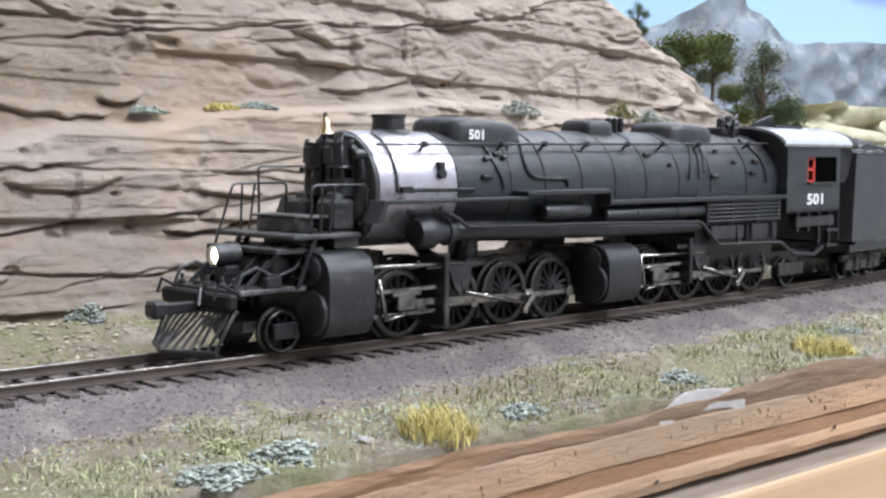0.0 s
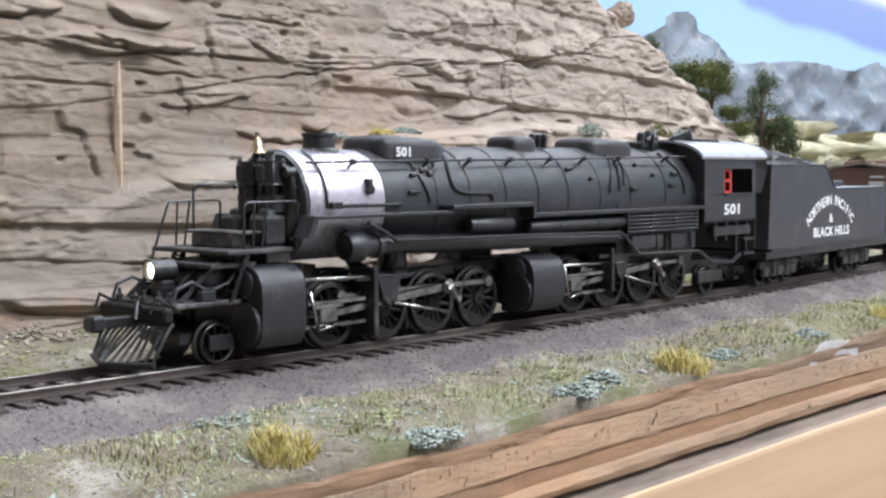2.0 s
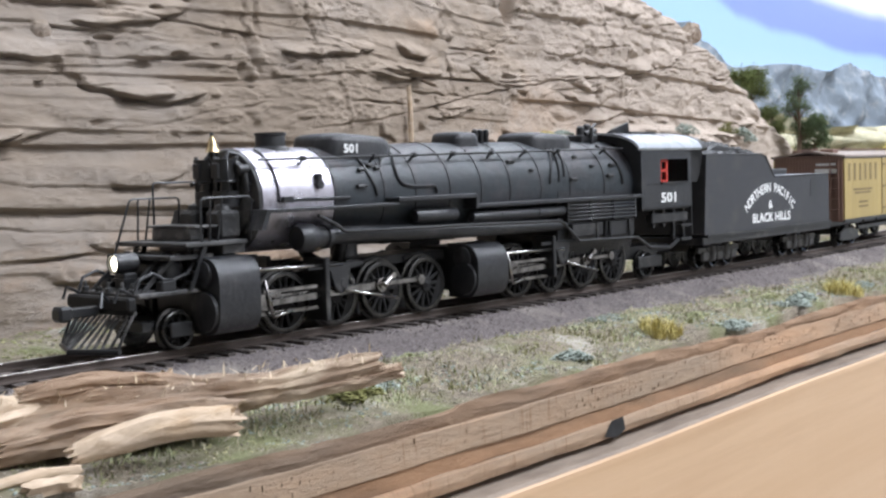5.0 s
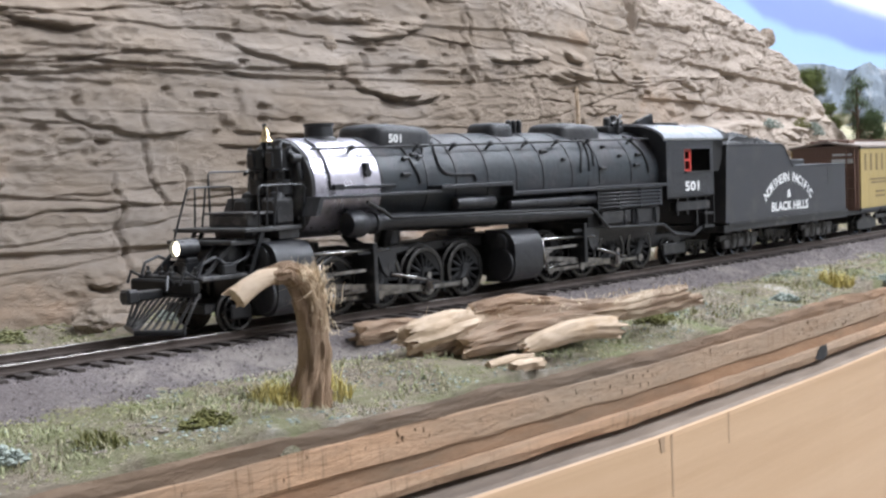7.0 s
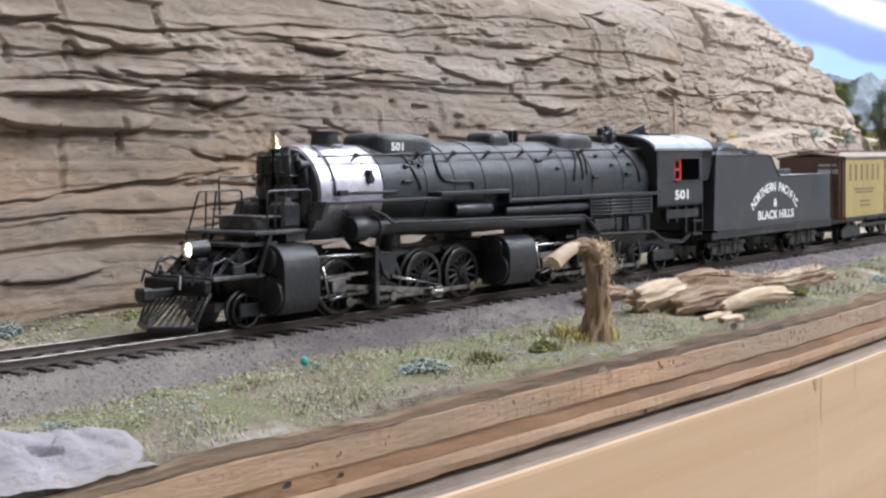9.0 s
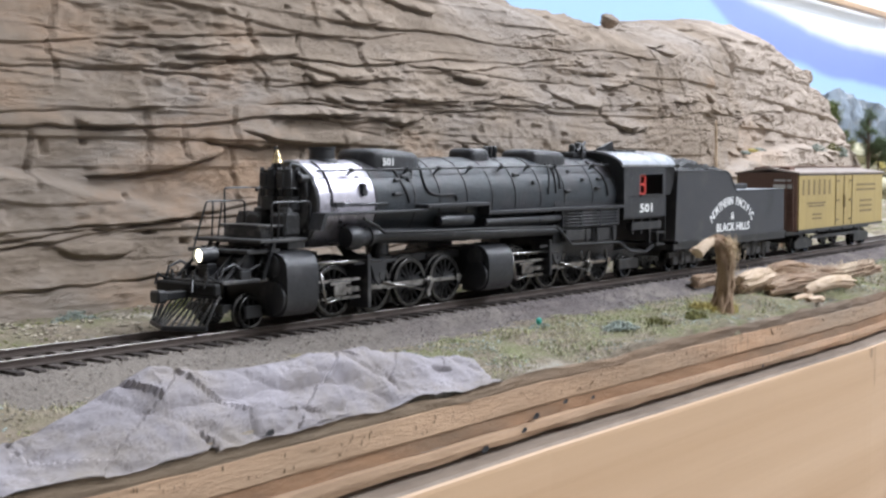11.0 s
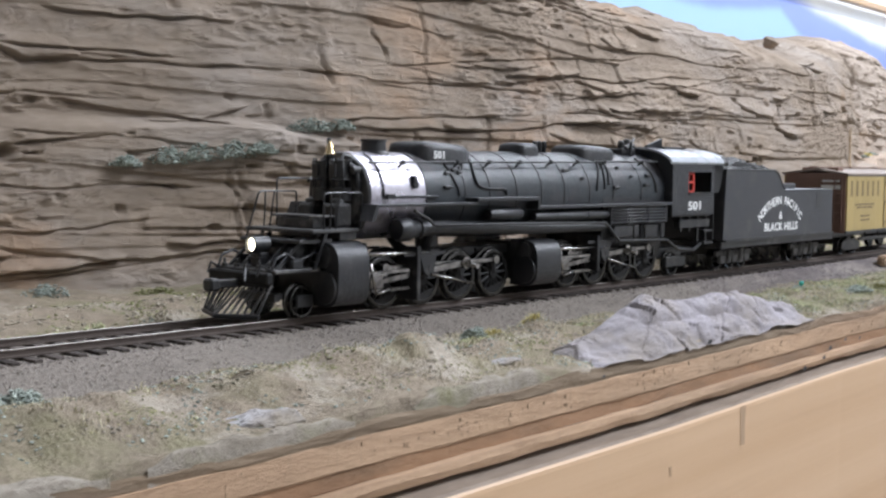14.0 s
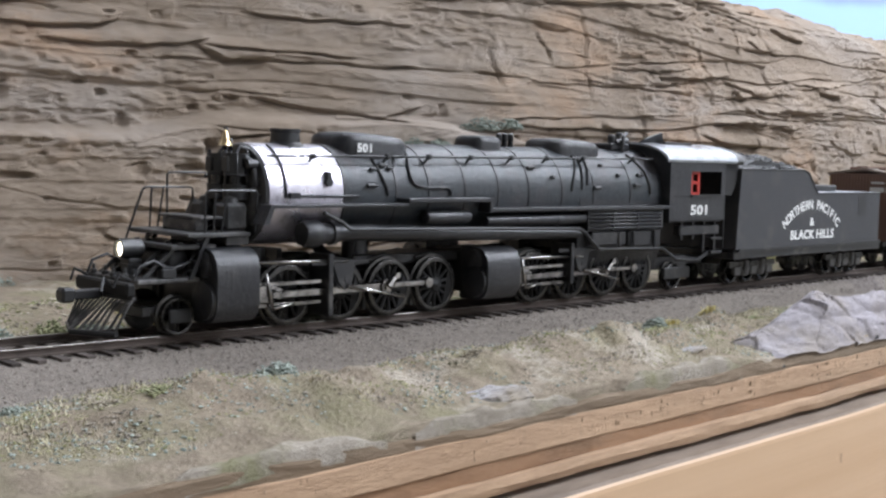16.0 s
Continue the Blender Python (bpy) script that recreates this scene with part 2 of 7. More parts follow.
def sky_material():
    """Painted sky: pale blue to mid blue, a mauve band, lamp glare put in as white."""
    m = bpy.data.materials.new("painted_sky")
    m.use_nodes = True
    n, link = m.node_tree.nodes, m.node_tree.links.new
    out = n["Principled BSDF"]
    out.inputs["Roughness"].default_value = 0.45
    co = n.new("ShaderNodeTexCoord")
    sep = n.new("ShaderNodeSeparateXYZ")
    link(co.outputs["Object"], sep.inputs[0])
    r = n.new("ShaderNodeValToRGB")
    mr = n.new("ShaderNodeMapRange")
    mr.inputs["From Min"].default_value, mr.inputs["From Max"].default_value = 0.05, 0.60
    link(sep.outputs["Z"], mr.inputs["Value"])
    link(mr.outputs[0], r.inputs["Fac"])
    r.color_ramp.elements[0].color = (0.66, 0.77, 0.86, 1)
    r.color_ramp.elements[1].color = (0.16, 0.34, 0.78, 1)
    e = r.color_ramp.elements.new(0.30)
    e.color = (0.42, 0.63, 0.84, 1)
    # a mauve band, and lamp glare painted in as white above it, each with its own wavering lower edge
    t = n.new("ShaderNodeTexNoise")
    t.inputs["Scale"].default_value, t.inputs["Detail"].default_value = 5.0, 4.0
    link(co.outputs["Object"], t.inputs["Vector"])
    wob = n.new("ShaderNodeMath")
    wob.operation = "MULTIPLY_ADD"
    wob.inputs[1].default_value, wob.inputs[2].default_value = 0.024, -0.012
    link(t.outputs["Fac"], wob.inputs[0])
    high = n.new("ShaderNodeMath")
    link(sep.outputs["Z"], high.inputs[0])
    link(wob.outputs[0], high.inputs[1])
    span = n.new("ShaderNodeMapRange")
    span.inputs["From Min"].default_value, span.inputs["From Max"].default_value = 0.5, 2.0
    link(sep.outputs["X"], span.inputs["Value"])
    prev = r.outputs[0]
    sky_bands = (([(0.5, 0.288), (0.74, 0.288), (1.0, 0.311), (1.08, 0.280), (1.17, 0.247), (1.35, 0.231), (1.57, 0.214), (2.0, 0.20)], 0.018, (0.25, 0.33, 0.72, 1)),
             ([(0.5, 0.50), (0.95, 0.40), (1.06, 0.335), (1.15, 0.316), (1.30, 0.308), (1.43, 0.288), (1.70, 0.276), (2.0, 0.27)], 0.030, (0.88, 0.92, 0.95, 1)))
    for edge, width, c in sky_bands:
        line = n.new("ShaderNodeValToRGB")
        el = line.color_ramp.elements
        while len(el) < len(edge):
            el.new(0.5)
        for e, (ex, ez) in zip(el, edge):
            e.position = (ex - 0.5) / 1.5
            e.color = (ez, ez, ez, 1)
        link(span.outputs[0], line.inputs["Fac"])
        over = n.new("ShaderNodeMath")
        over.operation = "SUBTRACT"
        link(high.outputs[0], over.inputs[0])
        link(line.outputs["Color"], over.inputs[1])
        q = n.new("ShaderNodeMapRange")
        q.interpolation_type = "SMOOTHSTEP"
        q.inputs["From Min"].default_value, q.inputs["From Max"].default_value = 0.0, width
        link(over.outputs[0], q.inputs["Value"])
        x = n.new("ShaderNodeMix")
        x.data_type = "RGBA"
        link(q.outputs[0], x.inputs[0])
        link(prev, x.inputs[6])
        x.inputs[7].default_value = c
        prev = x.outputs[2]
    link(prev, out.inputs["Base Color"])
    return m


M_SKY = sky_material()
# pale blue base carries the sky's reflection; the darker dirt lies over it
M_CABROOF = mat("weathered_roof_with_sheen", (0.42, 0.45, 0.49), 0.28, tint=(0.38, 0.40, 0.43), scale=80, dirt=(0.20, 0.17, 0.17), dirt_scale=60, dirt_amount=0.3)
M_TENDER = mat("flat_charcoal_tender", (0.030, 0.031, 0.035), 0.5, tint=(0.042, 0.042, 0.046), scale=110, fine=900, bump=0.00015, dirt=(0.06, 0.058, 0.056), dirt_scale=70, dirt_amount=0.3)
M_TRUCK = mat("dusty_truck_frame", (0.035, 0.033, 0.032), 0.55, tint=(0.09, 0.086, 0.082), scale=200)
M_DECK = mat("dusty_black_deck", (0.020, 0.020, 0.021), 0.42, tint=(0.050, 0.049, 0.048), scale=160, dirt=(0.20, 0.19, 0.185), dirt_scale=110, dirt_amount=0.38)
M_STUMP = mat("torn_root_wood", (0.40, 0.27, 0.17), 0.85, tint=(0.21, 0.135, 0.085), scale=260, stretch=(1, 1, 0.2), fine=700, bump=0.0016, dirt=(0.58, 0.44, 0.29), dirt_scale=90, dirt_amount=0.38)
M_FIBRE = mat("frayed_fibre", (0.74, 0.62, 0.46), 0.85, tint=(0.60, 0.46, 0.30), scale=300, spec=0.2)
M_LAVENDER = mat("pale_lavender_plaster", (0.37, 0.343, 0.365), 0.9, tint=(0.23, 0.21, 0.215), scale=60, fine=400, bump=0.0008, dirt=(0.27, 0.235, 0.205), dirt_scale=26, dirt_amount=0.42, spec=0.15, over=(0.34, 0.32, 0.22), over_scale=35, over_amount=0.3)
M_LIME = mat("bare_white_plaster", (0.52, 0.49, 0.47), 0.85, tint=(0.38, 0.35, 0.33), scale=90, fine=500, bump=0.0008, dirt=(0.36, 0.32, 0.27), dirt_scale=40, dirt_amount=0.45, spec=0.25)
M_DUST = mat("dusty_board_top", (0.32, 0.255, 0.20), 0.85, tint=(0.22, 0.17, 0.13), scale=200, stretch=(0.3, 1, 1), fine=600, bump=0.0005, dirt=(0.16, 0.125, 0.10), dirt_scale=40, dirt_amount=0.4)
M_FUZZ = mat("pale_green_static_grass", (0.42, 0.42, 0.25), 0.95, tint=(0.27, 0.295, 0.17), scale=60, island=0.4, spec=0.1)
M_DARKSTONES = mat("dark_ballast_lumps", (0.13, 0.112, 0.106), 0.95, scale=900, island=0.5, spec=0.2, reach=(-0.45, -0.62, (0.235, 0.205, 0.18), 0.8))
M_PALESTRAW = mat("pale_straw_static_grass", (0.50, 0.45, 0.31), 0.95, tint=(0.38, 0.345, 0.23), scale=60, island=0.35, spec=0.1)
M_STAIN = mat("old_varnish_stain", (0.43, 0.295, 0.185), 0.5, tint=(0.36, 0.24, 0.15), scale=60)
M_CRUST = mat("plaster_crumbs", (0.39, 0.345, 0.29), 0.95, tint=(0.26, 0.225, 0.18), scale=140, fine=700, bump=0.0016, dirt=(0.24, 0.225, 0.14), dirt_scale=60, dirt_amount=0.4, island=0.15, spec=0.1)


# ---- builders (sizes in millimetres, meshes stored in metres) ----
def yc(x):
    """The track's centre line, metres."""
    return 0.5 * KAPPA * (x + 0.35) ** 2 + 0.12 * np.maximum(0.0, x) ** 2


def heading(x):
    """The track's heading at x metres, in degrees."""
    return math.degrees(math.atan(KAPPA * (x + 0.35) + 0.24 * max(0.0, x)))


def lattice(i, j, seed):
    h = (i.astype(np.int64) * 374761393 + j.astype(np.int64) * 668265263 + seed * 974711) & 0x7FFFFFFF
    h = ((h ^ (h >> 13)) * 1274126177) & 0x7FFFFFFF
    return ((h ^ (h >> 16)) & 0xFFFF) / 65535.0


def vnoise(x, y, seed=0):
    """Smooth value noise, -1 to 1, on arrays."""
    x, y = np.broadcast_arrays(np.asarray(x, float), np.asarray(y, float))
    i, j = np.floor(x), np.floor(y)
    u, v = x - i, y - j
    u, v = u * u * u * (u * (u * 6 - 15) + 10), v * v * v * (v * (v * 6 - 15) + 10)
    a, b = lattice(i, j, seed), lattice(i + 1, j, seed)
    c, d = lattice(i, j + 1, seed), lattice(i + 1, j + 1, seed)
    return 2 * (a * (1 - u) * (1 - v) + b * u * (1 - v) + c * (1 - u) * v + d * u * v) - 1


def fbm(x, y, seed=0, octaves=4, gain=0.5):
    total, amp, f = 0.0, 1.0, 1.0
    for k in range(octaves):
        total = total + amp * vnoise(np.asarray(x) * f + 17.3 * k, np.asarray(y) * f - 9.1 * k, seed + k)
        amp, f = amp * gain, f * 2.03
    return total


def smooth(a, b, v):
    t = np.clip((np.asarray(v, float) - a) / (b - a), 0, 1)
    return t * t * (3 - 2 * t)


def link_mesh(name, verts, faces, material, parent=None, label="", shade=False, scale=0.001):
    me = bpy.data.meshes.new(name)
    me.from_pydata((np.asarray(verts, float) * scale).tolist(), [], faces)
    me.materials.append(material)
    if shade:
        me.polygons.foreach_set("use_smooth", [True] * len(me.polygons))
    me.update()
    ob = new(name, me)
    if parent:
        ob.parent = parent
    if label:
        tagged(ob, label)
    return ob


def grid_faces(rows, cols):
    i = np.arange(rows - 1)[:, None] * cols + np.arange(cols - 1)[None, :]
    return np.stack([i, i + 1, i + cols + 1, i + cols], -1).reshape(-1, 4).tolist()


class Shape:
    """Collects primitives in millimetres into one mesh."""

    def __init__(self):
        self.v, self.f, self.smooth = [], [], []

    def add(self, verts, faces, smooth_faces=False):
        k = len(self.v)
        self.v += [tuple(p) for p in verts]
        self.f += [tuple(a + k for a in f) for f in faces]
        self.smooth += [smooth_faces] * len(faces)
        return self

    def box(self, x0, x1, y0, y1, z0, z1, c=0.0):
        """A box with chamfered upright and lengthwise edges."""
        if c <= 0:
            p = [(x, y, z) for x in (x0, x1) for y in (y0, y1) for z in (z0, z1)]
            return self.add(p, [(0, 1, 3, 2), (4, 6, 7, 5), (0, 4, 5, 1), (2, 3, 7, 6), (0, 2, 6, 4), (1, 5, 7, 3)])
        prof = [(y0 + c, z0), (y1 - c, z0), (y1, z0 + c), (y1, z1 - c), (y1 - c, z1), (y0 + c, z1), (y0, z1 - c), (y0, z0 + c)]
        inner = [((y - (y0 + y1) / 2) * (1 - 2 * c / max(1e-6, y1 - y0)) + (y0 + y1) / 2, (z - (z0 + z1) / 2) * (1 - 2 * c / max(1e-6, z1 - z0)) + (z0 + z1) / 2) for y, z in prof]
        rings = [(x0, inner), (x0 + c, prof), (x1 - c, prof), (x1, inner)]
        p = [(x, y, z) for x, r in rings for y, z in r]
        f = [(8 * k + i, 8 * k + (i + 1) % 8, 8 * k + 8 + (i + 1) % 8, 8 * k + 8 + i) for k in range(3) for i in range(8)]
        f += [tuple(range(7, -1, -1)), tuple(range(24, 32))]
        return self.add(p, f)

    def prism(self, outline, y0, y1):
        """An outline in x and z, drawn out from y0 to y1."""
        n = len(outline)
        p = [(x, y0, z) for x, z in outline] + [(x, y1, z) for x, z in outline]
        f = [(i, (i + 1) % n, n + (i + 1) % n, n + i) for i in range(n)] + [tuple(range(n - 1, -1, -1)), tuple(range(n, 2 * n))]
        return self.add(p, f)

    def tube(self, pts, r, n=8, caps=True):
        """A round bar along points; r one radius or one for each point."""
        pts = [Vector(p) for p in pts]
        rs = r if isinstance(r, (list, tuple)) else [r] * len(pts)
        v, prev = [], None
        for i, p in enumerate(pts):
            d = (pts[min(i + 1, len(pts) - 1)] - pts[max(i - 1, 0)]).normalized()
            if prev is None:
                prev = Vector((0, 0, 1)) if abs(d.z) < 0.9 else Vector((0, 1, 0))
            a = (prev - d * prev.dot(d)).normalized()
            prev = a
            b = d.cross(a)
            v += [tuple(p + rs[i] * (math.cos(2 * math.pi * k / n) * a + math.sin(2 * math.pi * k / n) * b)) for k in range(n)]
        f = [(i * n + k, i * n + (k + 1) % n, (i + 1) * n + (k + 1) % n, (i + 1) * n + k) for i in range(len(pts) - 1) for k in range(n)]
        self.add(v, f, True)
        if caps:
            k = len(self.v) - len(v)
            self.f += [tuple(range(k + n - 1, k - 1, -1)), tuple(range(k + (len(pts) - 1) * n, k + len(pts) * n))]
            self.smooth += [False, False]
        return self

    def lathe(self, axis, centre, prof, n=32, arc=None):
        """Rings (along, radius) turned round an axis: x, y or z."""
        v = []
        for a, r in prof:
            for k in range(n):
                w = 2 * math.pi * k / n
                c, s = r * math.cos(w), r * math.sin(w)
                o = {"x": (a, c, s), "y": (c, a, s), "z": (c, s, a)}[axis]
                v.append((centre[0] + o[0], centre[1] + o[1], centre[2] + o[2]))
        f = [(i * n + k, i * n + (k + 1) % n, (i + 1) * n + (k + 1) % n, (i + 1) * n + k) for i in range(len(prof) - 1) for k in range(n)]
        self.add(v, f, True)
        k = len(self.v) - len(v)
        for ring in (0, len(prof) - 1):
            if prof[ring][1] > 1e-6:
                self.f.append(tuple(range(k + ring * n, k + ring * n + n)))
                self.smooth.append(False)
        return self

    def link(self, name, material, parent=None, label=""):
        me = bpy.data.meshes.new(name)
        me.from_pydata([(x * 0.001, y * 0.001, z * 0.001) for x, y, z in self.v], [], self.f)
        me.materials.append(material)
        me.polygons.foreach_set("use_smooth", self.smooth)
        bm = bmesh.new()
        bm.from_mesh(me)
        bmesh.ops.recalc_face_normals(bm, faces=bm.faces[:])
        for e in bm.edges:
            if len(e.link_faces) == 2 and e.calc_face_angle(0) > radians(40):
                e.smooth = False
        bm.to_mesh(me)
        bm.free()
        ob = new(name, me)
        if parent:
            ob.parent = parent
        if label:
            tagged(ob, label)
        return ob


def crumbs(name, pts, sizes, material, label, category, seed=1, flat=0.7, kind="stuff"):
    """Many small rough lumps joined into one mesh of kind stuff."""
    rng = np.random.default_rng(seed)
    base = np.array([(0, 0, 1), (0.9, 0, 0.3), (0.28, 0.86, 0.3), (-0.73, 0.53, 0.3), (-0.73, -0.53, 0.3), (0.28, -0.86, 0.3), (0, 0, -0.7)])
    fc = np.array([(0, 1, 2), (0, 2, 3), (0, 3, 4), (0, 4, 5), (0, 5, 1), (6, 2, 1), (6, 3, 2), (6, 4, 3), (6, 5, 4), (6, 1, 5)])
    n = len(pts)
    w = rng.uniform(0, 2 * np.pi, n)
    jit = rng.uniform(0.6, 1.35, (n, 7, 1))
    v = base[None] * jit * np.asarray(sizes)[:, None, None]
    v[:, :, 2] *= flat
    x = v[:, :, 0] * np.cos(w)[:, None] - v[:, :, 1] * np.sin(w)[:, None]
    y = v[:, :, 0] * np.sin(w)[:, None] + v[:, :, 1] * np.cos(w)[:, None]
    v = np.stack([x, y, v[:, :, 2]], -1) + np.asarray(pts)[:, None, :]
    f = (fc[None] + 7 * np.arange(n)[:, None, None]).reshape(-1, 3)
    ob = link_mesh(name, v.reshape(-1, 3), f.tolist(), material)
    return tagged(ob, label, category, kind=kind)


def blades(name, pts, lengths, material, label, category, seed=1, lean=0.5, width=0.25, kind="stuff", parent=None):
    """Grass blades: bent narrow slips, all joined."""
    rng = np.random.default_rng(seed)
    v, f = [], []
    for p, ln in zip(pts, lengths):
        w, tilt = rng.uniform(0, 2 * math.pi), rng.uniform(0, lean)
        d = np.array([math.cos(w) * math.sin(tilt), math.sin(w) * math.sin(tilt), math.cos(tilt)])
        s = np.array([-math.sin(w), math.cos(w), 0]) * width
        p = np.asarray(p, float)
        mid, tip = p + d * ln * 0.55, p + d * ln + np.array([math.cos(w), math.sin(w), -0.4]) * ln * 0.22
        k = len(v)
        v += [p - s, p + s, mid - s * 0.7, mid + s * 0.7, tip]
        f += [(k, k + 1, k + 3, k + 2), (k + 2, k + 3, k + 4)]
    ob = link_mesh(name, v, f, material, parent)
    return tagged(ob, label, category, kind=kind)


# ---- the scenery base ----
def edge_y(x):
    """Front edge of the scenery in mm, x in mm."""
    y = np.interp(x, [-1500, -800, -690, -550, -300, -180, -60, 60, 150, 300, 700], [-78, -77, -78, -75, -80, -73, -63, -57, -55, -52, -40])
    return y + 1.2 * vnoise(np.asarray(x) / 26.0, 0.5, 3) + 0.6 * vnoise(np.asarray(x) / 7.0, 0.7, 4)


def ground_z(x, y):
    """Height of the ground in mm, x and y in mm."""
    x, y = np.asarray(x, float), np.asarray(y, float)
    d = y - yc(x / 1000) * 1000
    soil = -7.5 + 1.6 * fbm(x / 30, y / 22, 11, 4)
    near = soil - 3.5 * smooth(-45, -85, d)
    # plaster outcrop and mounds along the front edge
    rock = 3.0 * np.exp(-(((x + 650) / 70) ** 2) - ((y + 60) / 14) ** 2)
    rock = rock + 6 * np.exp(-(((x + 790) / 40) ** 2) - ((y + 60) / 18) ** 2) + 5 * np.exp(-(((x + 900) / 60) ** 2) - ((y + 55) / 20) ** 2)
    rock = rock * (1 + 0.28 * fbm(x / 9, y / 9, 15, 3))
    # hummocks on the bank
    for hx, hy, wx, wy, hz in ((-868, -47, 13, 8, 3.6), (-842, -40, 10, 7, 2.4), (-826, -53, 15, 8, 4.2), (-792, -46, 12, 8, 3.4), (-772, -57, 14, 7, 3.8), (-906, -46, 14, 8, 2.8), (-758, -44, 8, 6, 2.0), (-884, -60, 11, 6, 3.0), (-700, -42, 16, 7, 2.6), (-735, -50, 12, 6, 2.4)):
        rock = rock + hz * np.exp(-((x - hx) / wx) ** 2 - ((y - hy) / wy) ** 2) * (1 + 0.45 * fbm(x / 7, y / 6, 17, 3))
    near = near + rock
    far = -6 + 2.0 * fbm(x / 26, y / 18, 21, 4) + 4 * smooth(30, 70, d)
    bed = -2.95 + 0.2 * fbm(x / 2.2, y / 2.2, 31, 2)
    out = np.where(d < 0, near, far)
    k = smooth(-30, -15.5, d) * (1 - smooth(17, 27, d))
    return out * (1 - k) + bed * k


def zone(x, y):
    d = np.asarray(y) - yc(np.asarray(x) / 1000) * 1000
    return d


def build_ground():
    xs = np.concatenate([np.arange(-1400, -1000, 6.0), np.arange(-1000, 340, 1.6), np.arange(340, 900, 6.0)])
    t = np.linspace(0, 1, 150)
    ey, far = edge_y(xs), np.full(len(xs), 330.0)
    yy = ey[None, :] + (t[:, None] ** 1.35) * (far - ey)[None, :]
    xx = np.broadcast_to(xs[None, :], yy.shape)
    zz = ground_z(xx, yy)
    lip = np.stack([xs, ey + 0.4, np.minimum(zz[0] - 3.5, -16.0)], -1)
    verts = np.concatenate([lip[None], np.stack([xx, yy, zz], -1)], 0)
    r, c = verts.shape[:2]
    ob = link_mesh("ground", verts.reshape(-1, 3), grid_faces(r, c), M_GROUND, shade=True)
    tagged(ob, "tan scenic soil beside the model track", "ground", kind="structure")
    # materials by zone
    ob.data.materials.append(M_BALLAST)
    ctr = (verts[:-1, :-1] + verts[1:, 1:]) / 2
    d = zone(ctr[..., 0], ctr[..., 1])
    wob = 5.0 * fbm(ctr[..., 0] / 9, ctr[..., 1] / 6, 41, 4)
    idx = np.where((d > -33 + wob) & (d < 24 + wob), 1, 0)
    ob.data.polygons.foreach_set("material_index", idx.reshape(-1).astype(np.int32))
    return ob


CLIFF_X = [-1500, -1150, -900, -780, -690, -640, -550, -440, -300, -140, -20, 60, 130, 200, 260, 310, 350, 420, 480, 560]
CLIFF_Y = [190, 185, 168, 140, 104, 86, 75, 72, 74, 78, 98, 116, 124, 132, 143, 152, 160, 176, 190, 215]
CLIFF_TOP = [230, 230, 208, 192, 180, 168, 153, 143, 138, 132, 149, 166, 168, 167, 149, 124, 107, 72, 44, 14]


def cliff_features():
    """Bedding cracks, flakes and joints of the carved face, drawn once."""
    g = np.random.default_rng(9)
    beds = [(g.uniform(-1000, 340), g.uniform(-2, 165), g.uniform(45, 210), g.uniform(-0.09, 0.13), g.uniform(1.6, 3.6), g.uniform(2, 7), j) for j in range(58)]
    hair = [(g.uniform(-1000, 340), g.uniform(-2, 165), g.uniform(14, 60), g.uniform(-0.16, 0.18), g.uniform(0.7, 1.6), g.uniform(1, 3), 200 + j) for j in range(120)]
    flakes = [(g.uniform(-1000, 340), g.uniform(0, 160), g.uniform(7, 34), g.uniform(2.0, 6.5), g.uniform(-0.15, 0.2), g.uniform(1.2, 3.4), j) for j in range(125)]
    joints = [(g.uniform(-1000, 340), g.uniform(5, 150), g.uniform(6, 24), g.uniform(-0.12, 0.12), g.uniform(1.6, 3.4), j) for j in range(46)]
    # the joints, the hollow and the long beds that stand out most
    strong = [(-26, 86, 11, 0.05), (-44, 69, 8, 0.0), (-87, 49, 9, -0.3), (-442, 94, 9, 0.0), (-464, 55, 8, 0.0), (-382, 96, 4, 0.1), (-643, 87, 10, 0.0), (-612, 98, 9, -0.05), (-396, 40, 12, -0.1)]
    joints += [(x, z, h, s, 4.2, 60 + k) for k, (x, z, h, s) in enumerate(strong)]
    joints.append((-772, 48, 4.5, 0.05, 11.0, 90))
    long_beds = [(-331, 96, 81, 0.073), (-381, 78, 66, 0.049), (-446, 84, 22, 0.10), (-734, 86, 34, -0.03), (-719, 65, 32, -0.129), (-753, 53, 18, 0.133), (-714, 104, 36, 0.006), (-65, 81, 27, -0.146), (-95, 69, 26, 0.021), (-47, 76, 28, 0.007), (0, 99, 26, 0.015)]
    beds += [(x, z, h, s, 3.4, 4.0, 400 + k) for k, (x, z, h, s) in enumerate(long_beds)]
    return beds + hair, flakes, joints


BEDS, FLAKES, JOINTS = cliff_features()


